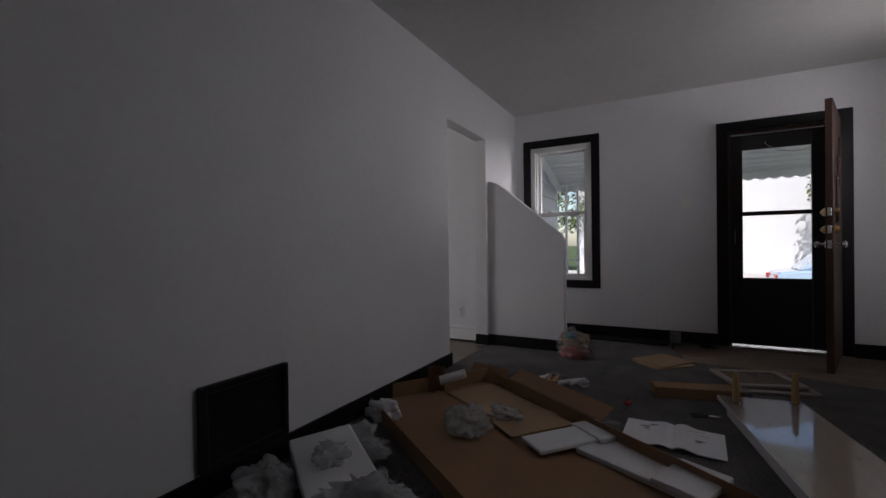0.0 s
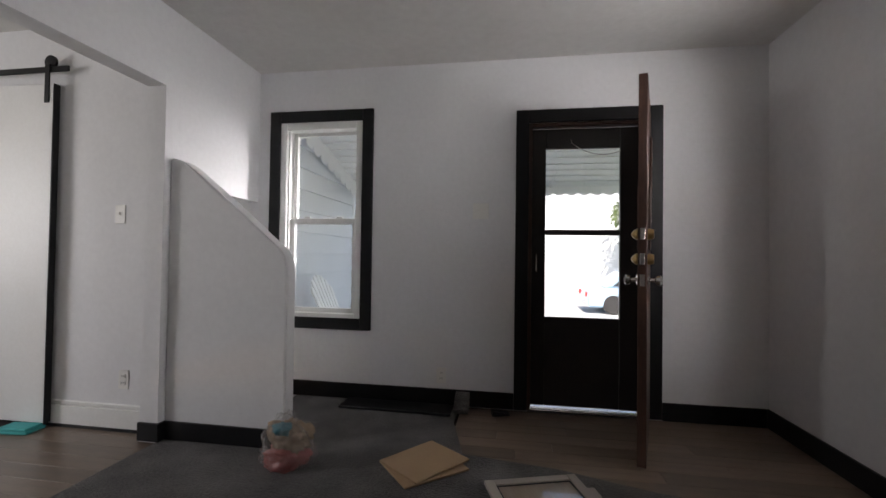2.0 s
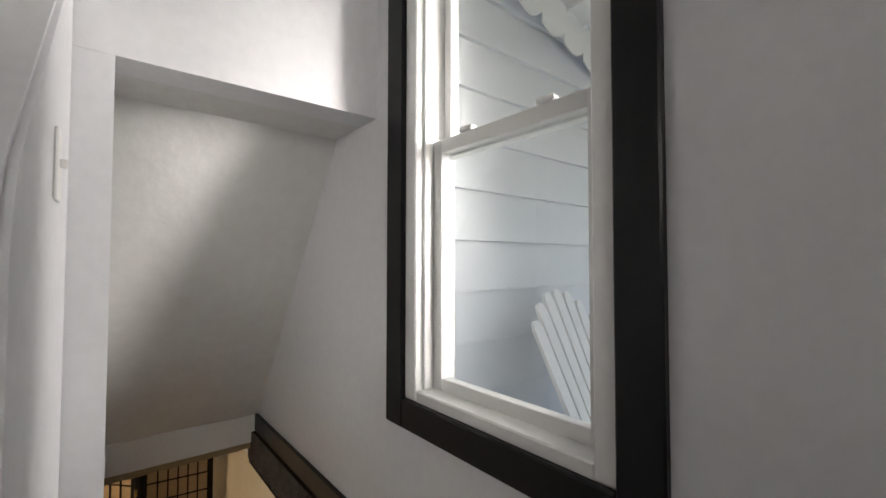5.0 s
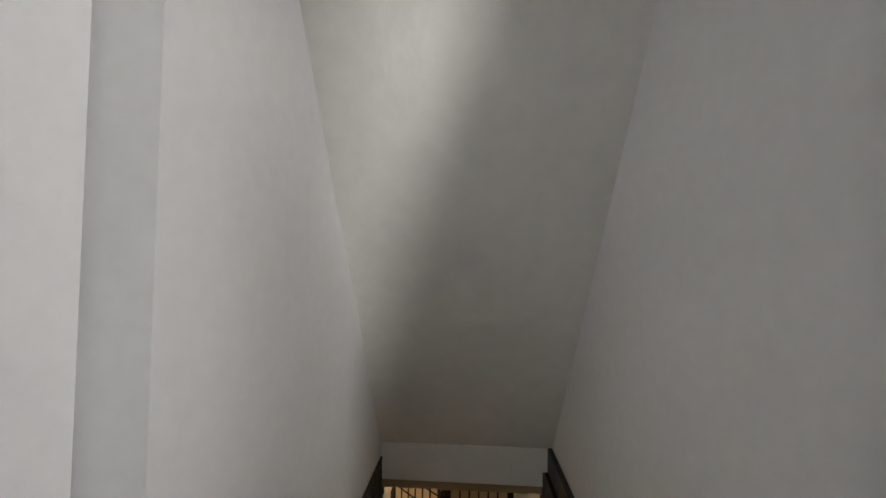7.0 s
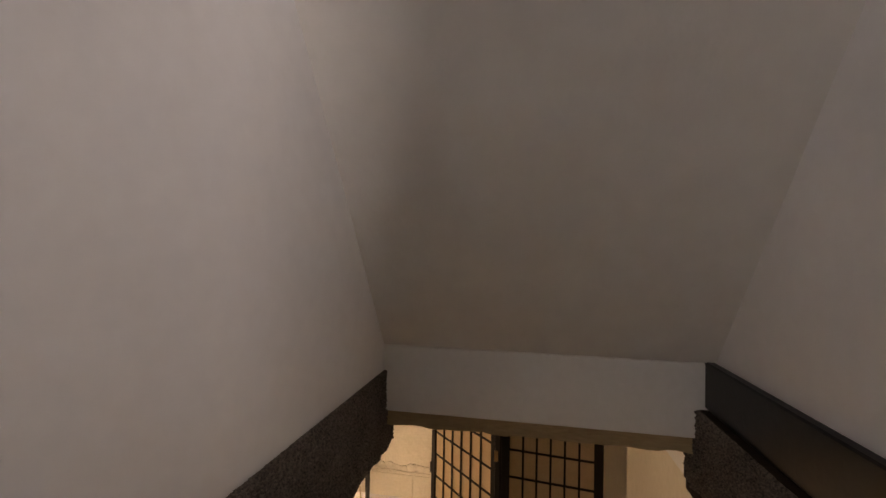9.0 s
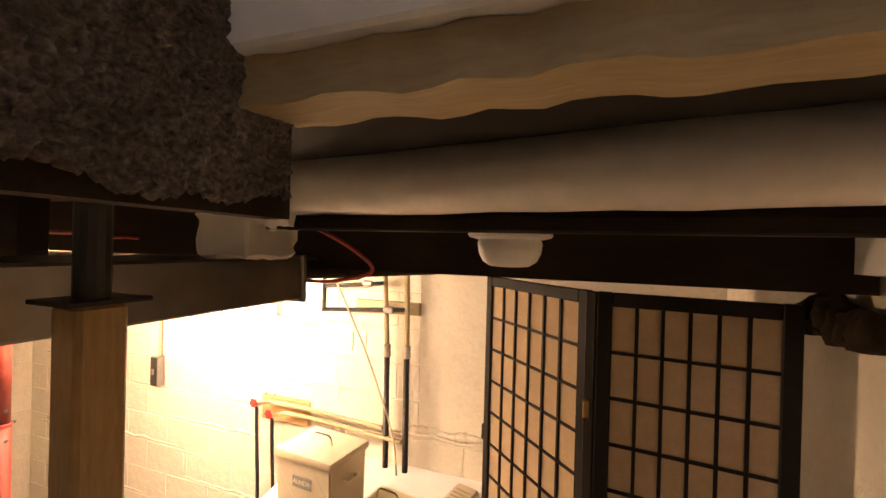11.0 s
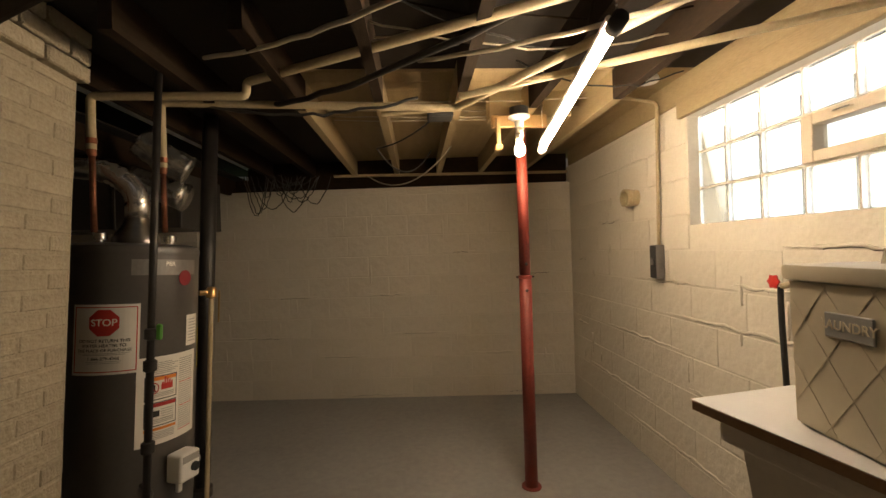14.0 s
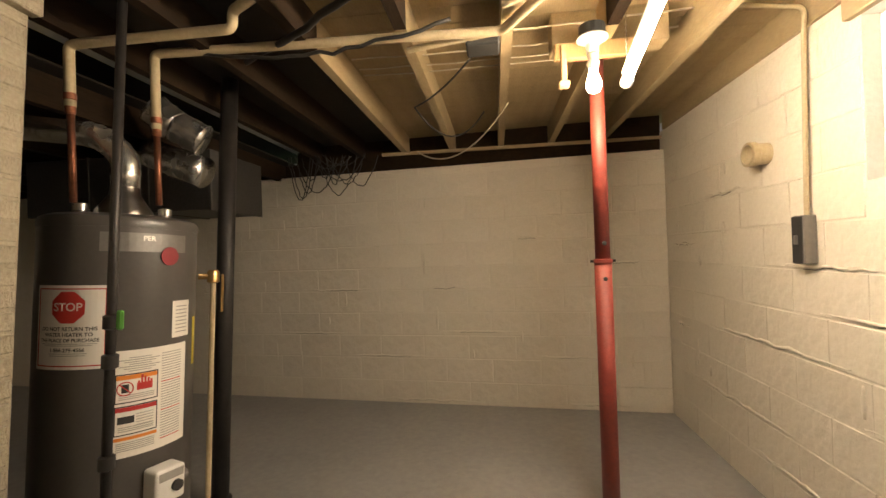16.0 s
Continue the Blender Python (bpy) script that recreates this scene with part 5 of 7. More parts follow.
def tin(label, x, y, z, rz, w, d, h, words):
    """A lidded enamel tin with a bow handle, two side grips and a printed diamond lattice."""
    t = thing("laundry_tin", label, "bin", pose(x, y, z, 0, 0, rz))
    bm = B()
    prism(bm, [(-w / 2 + 0.008, 0), (w / 2 - 0.008, 0), (w / 2, h - 0.03), (-w / 2, h - 0.03)], -d / 2, d / 2)
    bmesh.ops.bevel(bm, geom=bm.edges[:], offset=0.008, segments=2, affect="EDGES")
    b = part("body", bm, M_BIN, t, smooth=40)
    bm = B()
    box(bm, -w / 2 - 0.008, -d / 2 - 0.008, h - 0.035, w / 2 + 0.008, d / 2 + 0.008, h, 0.008, 2)
    lid = part("lid", bm, M_BIN, t, "cream enamel lid", smooth=40)
    bm = B()
    tube(bm, bend([(0, -0.055, h), (0, -0.045, h + 0.04), (0, 0.045, h + 0.04), (0, 0.055, h)], r=0.03), 0.004, 8)
    part("handle", bm, M_CHROME, lid)
    for s in (-1, 1):
        bm = B()
        tube(bm, bend([(-0.035, s * d / 2, h * 0.68), (-0.035, s * (d / 2 + 0.02), h * 0.68), (0.035, s * (d / 2 + 0.02), h * 0.68), (0.035, s * d / 2, h * 0.68)], r=0.012), 0.007, 8)
        part("grip", bm, M_BIN, t)
    bm = B()
    box(bm, w / 2 - 0.004, -0.052, h * 0.60, w / 2 + 0.002, 0.052, h * 0.74, 0.002)
    pl_ = part("name_plate", bm, M_INKGREY, t, "grey name plate")
    for face, half in (("x", d / 2), ("y", w / 2)):
        bm = B()
        step = 0.105
        for sl in (-1, 1):
            for k in range(-6, 7):
                run = []
                for i in range(41):
                    z = 0.01 + (h - 0.05) * i / 40
                    u = k * step + sl * (z - h * 0.67) * 0.75
                    if abs(u) < half - 0.012:
                        run.append((u, z))
                if len(run) > 2:
                    p, q = run[0], run[-1]
                    lean = 0.008 * (1 - p[1] / (h - 0.03)), 0.008 * (1 - q[1] / (h - 0.03))
                    if face == "x":
                        a, b = (w / 2 - lean[0] + 0.0004, p[0], p[1]), (w / 2 - lean[1] + 0.0004, q[0], q[1])
                    else:
                        a, b = (p[0], -d / 2 - 0.0004, p[1]), (q[0], -d / 2 - 0.0004, q[1])
                    tube(bm, [a, b], 0.0007, 4)
        part("lattice_print", bm, M_BINLINE, t, "tan printed diamond lattice")
    words_part("lettering", words, 0.026, M_BIN, pl_, pose(w / 2 + 0.0024, 0, h * 0.67, 90, 0, 90))
    return t


tin("tall cream laundry tin with bow-handled lid", -2.80, -1.60, -1.249, -6, 0.24, 0.30, 0.355, "LAUNDRY")
tin("small cream laundry tin with bow-handled lid", -2.765, -1.255, -1.249, -8, 0.15, 0.16, 0.20, "LAUNDRY")

lv = thing("louvre_cover", "beige plastic louvred cover lying on the counter", "cover", pose(-3.09, -1.09, -1.249, 0, 0, 80))
bm = B()
prism(bm, [(-0.075, 0.0), (0.075, 0.0), (0.06, 0.045), (-0.05, 0.055)], -0.17, 0.17, "y")
bmesh.ops.bevel(bm, geom=bm.edges[:], offset=0.008, segments=2, affect="EDGES")
part("shell", bm, M_PVC, lv, smooth=40)
for k in range(8):
    bm = B()
    box(bm, -0.035, -0.115 + 0.03 * k, 0.052, 0.045, -0.103 + 0.03 * k, 0.0565, 0.002, m=pose(0, 0, 0.004, 0, 5, 0))
    part("louvre", bm, M_CREAMPIPE, lv)


def paint_ridge(y0, y1, z, seed, host=None, drop=0.0):
    """A thick, uneven bead of old paint and mortar along a joint of the block wall, with a dark crack under it."""
    rg = random.Random(seed)

    def on_wall(a, z_, out=0.0):
        return (XW - 0.0015 + out, a, z_) if host is west else (a, YB - 0.0015 + out, z_)
    k = max(6, int((y1 - y0) / 0.025))
    pts, rad = [], []
    for i in range(k + 1):
        t = i / k
        pts.append(on_wall(y0 + (y1 - y0) * t, z + drop * t + 0.014 * noise.noise(Vector((t * (y1 - y0) * 9, seed, 0))) + rg.uniform(-0.003, 0.003)))
        rad.append(max(0.0015, (0.0075 + 0.007 * noise.noise(Vector((t * (y1 - y0) * 14, seed, 5)))) * min(1, 4 * t + 0.2, 4 * (1 - t) + 0.2)))
    bm = B()
    tube(bm, pts, rad, 7)
    part("paint_ridge", bm, M_BLOCK, host, smooth=50)
    bm = B()
    lo_, hi_ = k // 4, max(k // 4 + 2, k * 3 // 4)
    tube(bm, [(p[0], p[1], p[2] - 0.8 * q - 0.001) for p, q in zip(pts, rad)][lo_:hi_], 0.0022, 5)
    part("crack", bm, M_JOISTDARK, host)


for a in ((-3.62, -3.12, -1.075, 1), (-2.85, -2.5, -1.06, 13), (-4.85, -4.50, -0.96, 2), (-4.86, -4.62, -1.55, 3), (-4.2, -3.25, -1.475, 4), (-3.2, -2.1, -1.68, 5), (-4.7, -3.6, -1.88, 6), (-3.4, -2.3, -1.27, 7),
          (-2.55, -1.75, -0.87, 8), (-1.9, -0.95, -1.07, 9), (-1.35, -0.75, -1.30, 10), (-4.4, -3.9, -0.66, 11), (-3.9, -2.9, -2.08, 12)):
    paint_ridge(*a, west)
for a in ((-2.9, -2.35, -1.87, 21), (-2.2, -1.5, -1.66, 22), (-1.4, -0.7, -1.88, 23), (-3.25, -2.85, -1.09, 24), (-1.75, -1.35, -1.27, 25), (-0.9, -0.3, -1.28, 26), (-2.45, -2.1, -0.86, 27), (-0.6, 0.1, -1.68, 28), (-3.1, -2.6, -2.26, 29), (-1.9, -0.9, -2.27, 30)):
    paint_ridge(*a, south)
rgw = random.Random(77)
for k in range(16):
    # runs and scabs of paint on the upright joints
    y, z = -4.8 + 3.6 * rgw.random(), -0.35 - 1.5 * rgw.random()
    if GW[0] - 0.08 < y < GW[1] + 0.08 and z > GW[2] - 0.25:
        continue
    L = 0.06 + 0.12 * rgw.random()
    bm = B()
    tube(bm, [(XW - 0.002, y + 0.004 * noise.noise(Vector((i * 0.7, k, 0))), z - L * i / 8) for i in range(9)], [0.003 + 0.007 * math.sin(math.pi * (i + 0.5) / 9.5) for i in range(9)], 7)
    part("paint_scab", bm, M_BLOCK, west, smooth=50)
for k in range(20):
    x, z, L = -3.2 + 3.6 * rgw.random(), -0.4 - 1.5 * rgw.random(), 0.07 + 0.12 * rgw.random()
    bm = B()
    tube(bm, [(x + 0.004 * noise.noise(Vector((i * 0.7, k, 3))), YB - 0.002, z - L * i / 8) for i in range(9)], [0.003 + 0.006 * math.sin(math.pi * (i + 0.5) / 9.5) for i in range(9)], 7)
    part("paint_scab", bm, M_BLOCK, south, smooth=50)

# ---------------------------------------------------------------- posts and lamps
rp = thing("steel_post", "red painted adjustable steel post", "post", pose(-2.525, -3.42, 0))
bm = B()
tube(bm, [(0, 0, ZB), (0, 0, -1.02)], 0.038, 20)
part("lower_tube", bm, M_RED, rp, smooth=40)
bm = B()
tube(bm, [(0, 0, -1.02), (0, 0, JB - 0.005)], 0.033, 20)
part("upper_tube", bm, M_RED, rp, smooth=40)
bm = B()
lathe(bm, [(0.039, -1.03), (0.042, -1.028), (0.042, -1.012), (0.034, -1.010)], 20)
part("collar", bm, M_RED, rp, smooth=40)
bm = B()
tube(bm, [(-0.055, 0, -1.02), (0.055, 0, -1.02)], 0.006, 8)
part("pin", bm, M_BLKPIPE, rp)
for z in (-0.94, -1.10):
    bm = B()
    lathe(bm, [(0.009, 0.033), (0.010, 0.0385), (0.004, 0.0395)], 10, (0, 0, z), "y")
    part("bolt", bm, M_BLKPIPE, rp)
bm = B()
box(bm, -0.08, -0.08, JB - 0.012, 0.08, 0.08, JB - 0.001, 0.003)
part("head_plate", bm, M_RED, rp)
bm = B()
lathe(bm, [(0.06, ZB), (0.06, ZB + 0.006), (0.04, ZB + 0.008)], 20)
part("foot_plate", bm, M_RED, rp)
bm = B()
box(bm, -0.30, -0.06, JB, 0.20, 0.06, JT - 0.002, 0.004)
solo("bearing_timber", bm, M_JOISTCREAM, "cream painted timber block on the red post", kind="structure", m=pose(-2.525, -3.42, 0))

LX, LY = -2.46, -3.19
bl = thing("bulb_socket", "lit bare bulb in a porcelain ceiling socket with adapter", "lamp", pose(LX, LY, 0))
bm = B()
lathe(bm, [(0.052, JB - 0.002), (0.052, JB - 0.045), (0.05, JB - 0.047)], 20)
part("box", bm, M_INKBLK, bl, "black ceiling box")
bm = B()
lathe(bm, [(0.06, JB - 0.048), (0.062, JB - 0.055), (0.045, JB - 0.066), (0.026, JB - 0.075), (0.024, JB - 0.11)], 24)
part("porcelain", bm, M_WHITEPL, bl, smooth=40)
bm = B()
lathe(bm, [(0.018, JB - 0.11), (0.024, JB - 0.12), (0.02, JB - 0.14), (0.026, JB - 0.15), (0.019, JB - 0.175)], 16)
part("adapter", bm, M_PVC, bl, smooth=40)
bm = B()
lathe(bm, [(0.013, JB - 0.175), (0.018, JB - 0.195), (0.029, JB - 0.225), (0.030, JB - 0.245), (0.022, JB - 0.265), (0.006, JB - 0.273)], 18)
part("bulb", bm, M_BULB, bl, "glowing bulb", smooth=60)
tb = thing("tube_light", "lit fluorescent tube light hung on chains", "lamp")
TA, TB_ = Vector((-2.595, -3.20, -0.285)), Vector((-2.475, -2.09, -0.195))
d = (TB_ - TA).normalized()
bm = B()
tube(bm, [TA, TB_], 0.015, 14)
part("tube", bm, M_TUBE, tb, "glowing tube", smooth=60)
# pair of thin tubes added on top to keep light off the joists
bm = B()
for s in (-1, 1):
    a, b = TA + Vector((s * 0.011, 0, 0.031)), TB_ + Vector((s * 0.011, 0, 0.031))
    tube(bm, [a, b], 0.012, 8)
part("top_shield", bm, M_WHITEPL, tb, "white shield added above the tube")
for p, q in ((TB_, TB_ + d * 0.06), (TA - d * 0.03, TA)):
    bm = B()
    tube(bm, [p, q], 0.026, 12)
    part("end_cap", bm, M_INKBLK if p == TB_ else M_WHITEPL, tb, smooth=40)
for p, z in ((TB_ + d * 0.03, JT), (TA, JT)):
    bm = B()
    k = 0
    zz = p.z + 0.02
    while zz < z:
        ring = [(p.x + (0.004 * math.cos(a) if k % 2 else 0), p.y + (0 if k % 2 else 0.004 * math.cos(a)), zz + 0.008 * math.sin(a)) for a in [i * math.pi / 4 for i in range(9)]]
        tube(bm, ring, 0.0012, 4)
        zz += 0.013
        k += 1
    part("chain", bm, M_CHROME, tb)
for m_, w_ in ((Matrix.Translation((LX, LY - 0.0, JB - 0.235)), 13),):
    pd = bpy.data.lights.new("bulb_light", "POINT")
    pd.energy, pd.color, pd.shadow_soft_size = w_, WARM, 0.034
    po = new("bulb_light", pd)
    po.matrix_world = datum @ m_ @ Matrix.Translation((0, 0, -0.075))
wc = thing("wood_clamp", "yellow-painted wooden bracket hanging by the socket", "bracket")
bm = B()
box(bm, LX + 0.09, LY - 0.10, JB - 0.19, LX + 0.115, LY - 0.07, JB - 0.03, 0.004)
part("arm", bm, M_PINE, wc)
bm = B()
box(bm, LX - 0.20, LY - 0.16, JB - 0.07, LX + 0.13, LY - 0.125, JB - 0.0, 0.004)
part("bar", bm, M_PINE, wc)
bm = B()
box(bm, LX + 0.08, LY - 0.105, JB - 0.21, LX + 0.125, LY - 0.065, JB - 0.185, 0.004)
part("foot", bm, M_PINE, wc)
sd2 = thing("smoke_detector", "small flat white detector on the ceiling", "detector", pose(-3.1, -3.0, 0.0))
bm = B()
lathe(bm, [(0.05, 0.0), (0.055, 0.01), (0.05, 0.03)], 24)
part("body", bm, M_WHITEPL, sd2, smooth=40)

# ---------------------------------------------------------------- water heater
HX, HY, HR = -0.50, -2.99, 0.265
wht = thing("water_heater", "dark grey gas water heater with warning labels", "water heater", pose(HX, HY, ZB, 0, 0, 0))
HT = 1.545
bm = B()
lathe(bm, [(0.24, 0.0), (HR - 0.01, 0.012), (HR, 0.03), (HR, HT - 0.05)], 64)
part("jacket", bm, M_HEATER, wht, smooth=40)
bm = B()
lathe(bm, [(HR + 0.002, HT - 0.052), (HR + 0.004, HT - 0.03), (HR - 0.004, HT - 0.012), (HR - 0.03, HT), (0.09, HT + 0.002)], 64)
part("top_cap", bm, M_HEATER, wht, smooth=40)


def sheet(name, w, h, mat_, parent, az, zc, lift=0.0, x0=0.0, label="", seg=14, angled=True):
    """A thin label bent round the heater; az: degrees from the camera side."""
    bm = B()
    vs = []
    for i in range(seg + 1):
        x = x0 - w / 2 + w * i / seg
        a = x / HR
        r = HR + 0.0015 + lift
        vs.append([bm.verts.new((math.sin(a) * r, -math.cos(a) * r, zc + s * h / 2)) for s in (-1, 1)] + [bm.verts.new((math.sin(a) * (r - 0.001), -math.cos(a) * (r - 0.001), zc + s * h / 2)) for s in (1, -1)])
    for a, b in zip(vs, vs[1:]):
        for k in range(4):
            bm.faces.new((a[k], b[k], b[(k + 1) % 4], a[(k + 1) % 4]))
    bm.faces.new(vs[0][::-1])
    bm.faces.new(vs[-1])
    bmesh.ops.recalc_face_normals(bm, faces=bm.faces)
    return part(name, bm, mat_, parent, label, m=pose(0, 0, 0, 0, 0, az))


def heater_words(words, size, mat_, parent, az, x0, zc, lift=0.0006):
    me = text_mesh(words, size, extrude=0.0)
    me.materials.clear()
    me.materials.append(mat_)
    for v in me.vertices:
        a = (x0 + v.co.x) / HR
        r = HR + 0.0018 + lift
        v.co = Vector((math.sin(a) * r, -math.cos(a) * r, zc + v.co.y))
    ob = new("lettering", me)
    ob.parent = parent
    ob.matrix_basis = pose(0, 0, 0, 0, 0, az)
    return ob


A1 = 180 + 9.5          # the stop sign looks at the stairs
ZS = -1.17 - ZB
s1 = sheet("stop_label", 0.255, 0.295, M_LABEL, wht, A1, ZS, label="white warning label with red stop sign")
for a in ((0.235, 0.004, 0, 0.135), (0.235, 0.004, 0, -0.135)):
    sheet("red_line", a[0], a[1], M_INKRED, s1, 0, ZS + a[3], 0.0006).matrix_basis = pose(0, 0, 0, 0, 0, A1)
for x in (-0.117, 0.117):
    sheet("red_line", 0.004, 0.272, M_INKRED, s1, 0, ZS, 0.0006, x0=x, seg=2).matrix_basis = pose(0, 0, 0, 0, 0, A1)
for o in s1.children:
    o.parent = wht
bm = B()
ring = []
for k in range(8):
    a = math.pi / 8 + k * math.pi / 4
    ring.append((0.060 * math.cos(a), 0.060 * math.sin(a)))
strips = 10
for i in range(strips):
    xa, xb = -0.0554 + 0.1108 * i / strips, -0.0554 + 0.1108 * (i + 1) / strips

    def half(x):
        ax = abs(x)
        return 0.0554 if ax <= 0.02296 else 0.0554 - (ax - 0.02296)
    q = []
    for x, s in ((xa, -1), (xb, -1), (xb, 1), (xa, 1)):
        an = x / HR
        r = HR + 0.0024
        q.append(bm.verts.new((math.sin(an) * r, -math.cos(an) * r, ZS + 0.07 + s * half(x))))
    bm.faces.new(q)
part("octagon", bm, M_INKRED, wht, "red octagon", m=pose(0, 0, 0, 0, 0, A1))
heater_words("STOP", 0.040, M_LABEL, wht, A1, 0, ZS + 0.07, 0.001)
for w_, sz, dz in (("DO NOT RETURN THIS", 0.0182, -0.006), ("WATER HEATER TO", 0.0182, -0.026), ("THE PLACE OF PURCHASE", 0.0172, -0.046), ("1-866-279-4566", 0.0182, -0.080)):
    heater_words(w_, sz, M_INKBLK, wht, A1, 0, ZS + dz, 0.0012)
for dz, w_ in ((-0.058, 0.19), (-0.064, 0.16), (-0.092, 0.13), (-0.099, 0.12)):
    sheet("print_bar", w_, 0.0022, M_INKGREY, wht, A1, ZS + dz, 0.0005)
# long rating label
A2 = A1 + 57
ZL = -1.455 - ZB
sheet("rating_label", 0.29, 0.385, M_LABEL, wht, A2, ZL, label="long white rating label")
for z0, mt in ((0.055, M_INKORG), (-0.06, M_INKRED)):
    sheet("warning_frame", 0.135, 0.105, M_INKBLK, wht, A2, ZL + z0, 0.0005, x0=-0.048)
    sheet("warning_panel", 0.127, 0.097, M_LABEL, wht, A2, ZL + z0, 0.0009, x0=-0.048)
    sheet("warning_band", 0.127, 0.016, mt, wht, A2, ZL + z0 + 0.040, 0.0012, x0=-0.048)
    sheet("pictogram", 0.05, 0.026, M_INKRED if z0 > 0 else M_INKBLK, wht, A2, ZL + z0 + 0.002, 0.0012, x0=-0.025 if z0 > 0 else -0.08)
    if z0 > 0:
        sheet("pictogram", 0.022, 0.03, M_INKBLK, wht, A2, ZL + z0, 0.0012, x0=-0.085)
        bm = B()
        an = -0.085 / HR
        rim = [(math.sin(an) * (HR + 0.003) + math.cos(an) * 0.024 * math.cos(a), -math.cos(an) * (HR + 0.003) + math.sin(an) * 0.024 * math.cos(a), ZL + z0 + 0.024 * math.sin(a)) for a in [i * math.pi / 12 for i in range(25)]]
        tube(bm, rim, 0.0022, 5)
        tube(bm, [rim[9], rim[21]], 0.002, 5)
        part("ban_ring", bm, M_INKRED, wht, "red prohibition ring", m=pose(0, 0, 0, 0, 0, A2))
        for k in range(5):
            sheet("flame", 0.007, 0.010 + 0.007 * ((k * 3) % 4), M_INKRED, wht, A2, ZL + z0 + 0.018 + 0.0035 * ((k * 3) % 4), 0.0012, x0=-0.044 + 0.010 * k, seg=2)
    else:
        for k in range(6):
            sheet("print_bar", 0.055, 0.003, M_INKGREY, wht, A2, ZL + z0 + 0.018 - 0.01 * k, 0.0012, x0=-0.022)
    for k in range(3):
        sheet("print_bar", 0.11, 0.003, M_INKGREY, wht, A2, ZL + z0 - 0.024 - 0.007 * k, 0.0012, x0=-0.048)
sheet("warning_band", 0.135, 0.012, M_INKORG, wht, A2, ZL - 0.125, 0.0006, x0=-0.048)
for k in range(5):
    sheet("print_bar", 0.12, 0.003, M_INKGREY, wht, A2, ZL - 0.14 - 0.007 * k, 0.0006, x0=-0.048)
for k in range(7):
    sheet("print_bar", 0.07 + 0.03 * ((k * 5) % 3), 0.003, M_INKGREY, wht, A2, ZL + 0.165 - 0.008 * k, 0.0006, x0=-0.04)
for k in range(34):
    sheet("print_bar", 0.085, 0.0032, M_INKRED if k in (11, 22, 33) else M_INKGREY, wht, A2, ZL + 0.165 - 0.0098 * k, 0.0006, x0=0.075)
A3 = A1 + 82
sheet("phone_label", 0.09, 0.145, M_LABEL, wht, A3, -1.165 - ZB, label="small white phone number label")
for k in range(8):
    sheet("print_bar", 0.06, 0.004, M_INKGREY, wht, A3, -1.115 - ZB - 0.0145 * k, 0.0006)
sheet("energy_label", 0.03, 0.2, material("yellow_label", (0.62, 0.50, 0.06), (0.56, 0.45, 0.05), 0.5), wht, A1 + 104, -1.27 - ZB)
sheet("brand_band", 0.30, 0.07, M_GREYBOX, wht, A1 + 52, -0.865 - ZB, label="lighter grey brand band")
heater_words("PER", 0.026, M_LABEL, wht, A1 + 52, 0.0, -0.85 - ZB)
bm = B()
lathe(bm, [(0.036, 0), (0.036, 0.002), (0.034, 0.0025)], 28, (0, 0, 0), "y")
part("brand_disc", bm, material("dark_red_badge", (0.24, 0.02, 0.03), (0.20, 0.018, 0.025), 0.4), wht, "dark red round badge", m=pose(0, 0, 0, 0, 0, A1 + 68) @ pose(0, -HR - 0.0045, -0.915 - ZB))
# gas control and fittings
gc = part("gas_control", box(B(), -0.055, -HR - 0.085, 0.0, 0.055, -HR - 0.002, 0.125, 0.014, 3), M_WHITEPL, wht, "white gas control box", smooth=40, m=pose(0, 0, 0, 0, 0, A1 + 63) @ pose(0, 0, -1.83 - ZB))
bm = B()
lathe(bm, [(0.02, 0), (0.02, -0.012), (0.015, -0.014)], 16, (0.02, -HR - 0.085, 0.055), "y")
part("dial", bm, M_INKBLK, gc, smooth=40)
bm = B()
box(bm, -0.045, -HR - 0.0865, 0.085, 0.045, -HR - 0.0852, 0.115)
part("print_panel", bm, M_INKGREY, gc)
bm = B()
tube(bm, [(0.055, -HR - 0.04, 0.06), (0.085, -HR - 0.04, 0.06)], 0.02, 12)
part("knob", bm, M_GREYBOX, gc)
bm = B()
box(bm, -0.03, -HR - 0.05, -0.05, -0.005, -HR - 0.03, 0.0, 0.004)
part("connector", bm, M_WHITEPL, gc)
bm = B()
lathe(bm, [(0.05, 0), (0.05, 0.002), (0.046, 0.0025)], 24, (0, -HR - 0.0035, 0.42), "y")
part("round_label", bm, M_INKORG, wht, "orange round sticker", m=pose(0, 0, 0, 0, 0, A1 + 6))
bm = B()
lathe(bm, [(0.10, HT + 0.002), (0.10, HT + 0.03), (0.055, HT + 0.10), (0.052, HT + 0.13)], 28)
part("draft_hood", bm, M_TRUNK, wht, smooth=40)
for x, y in ((0.10, 0.098), (-0.10, -0.10)):
    bm = B()
    lathe(bm, [(0.018, HT - 0.005), (0.018, HT + 0.02), (0.028, HT + 0.022), (0.028, HT + 0.05), (0.016, HT + 0.055)], 12, (x, y, 0))
    part("nipple", bm, M_CHROME, wht, smooth=40)
fl = thing("flue_pipe", "dull galvanised flue elbow above the water heater", "duct")
bm = B()
bow = bend([(HX, HY, ZB + HT + 0.12), (HX, HY, -0.50), (HX + 0.1, HY + 0.02, -0.41), (HX + 0.6, HY + 0.1, -0.36)], r=0.12, n=7)
tube(bm, bow, [0.050 + (0.0045 if i % 2 else 0.0) for i in range(len(bow))], 24)
part("elbow", bm, M_FLUE, fl, smooth=35)

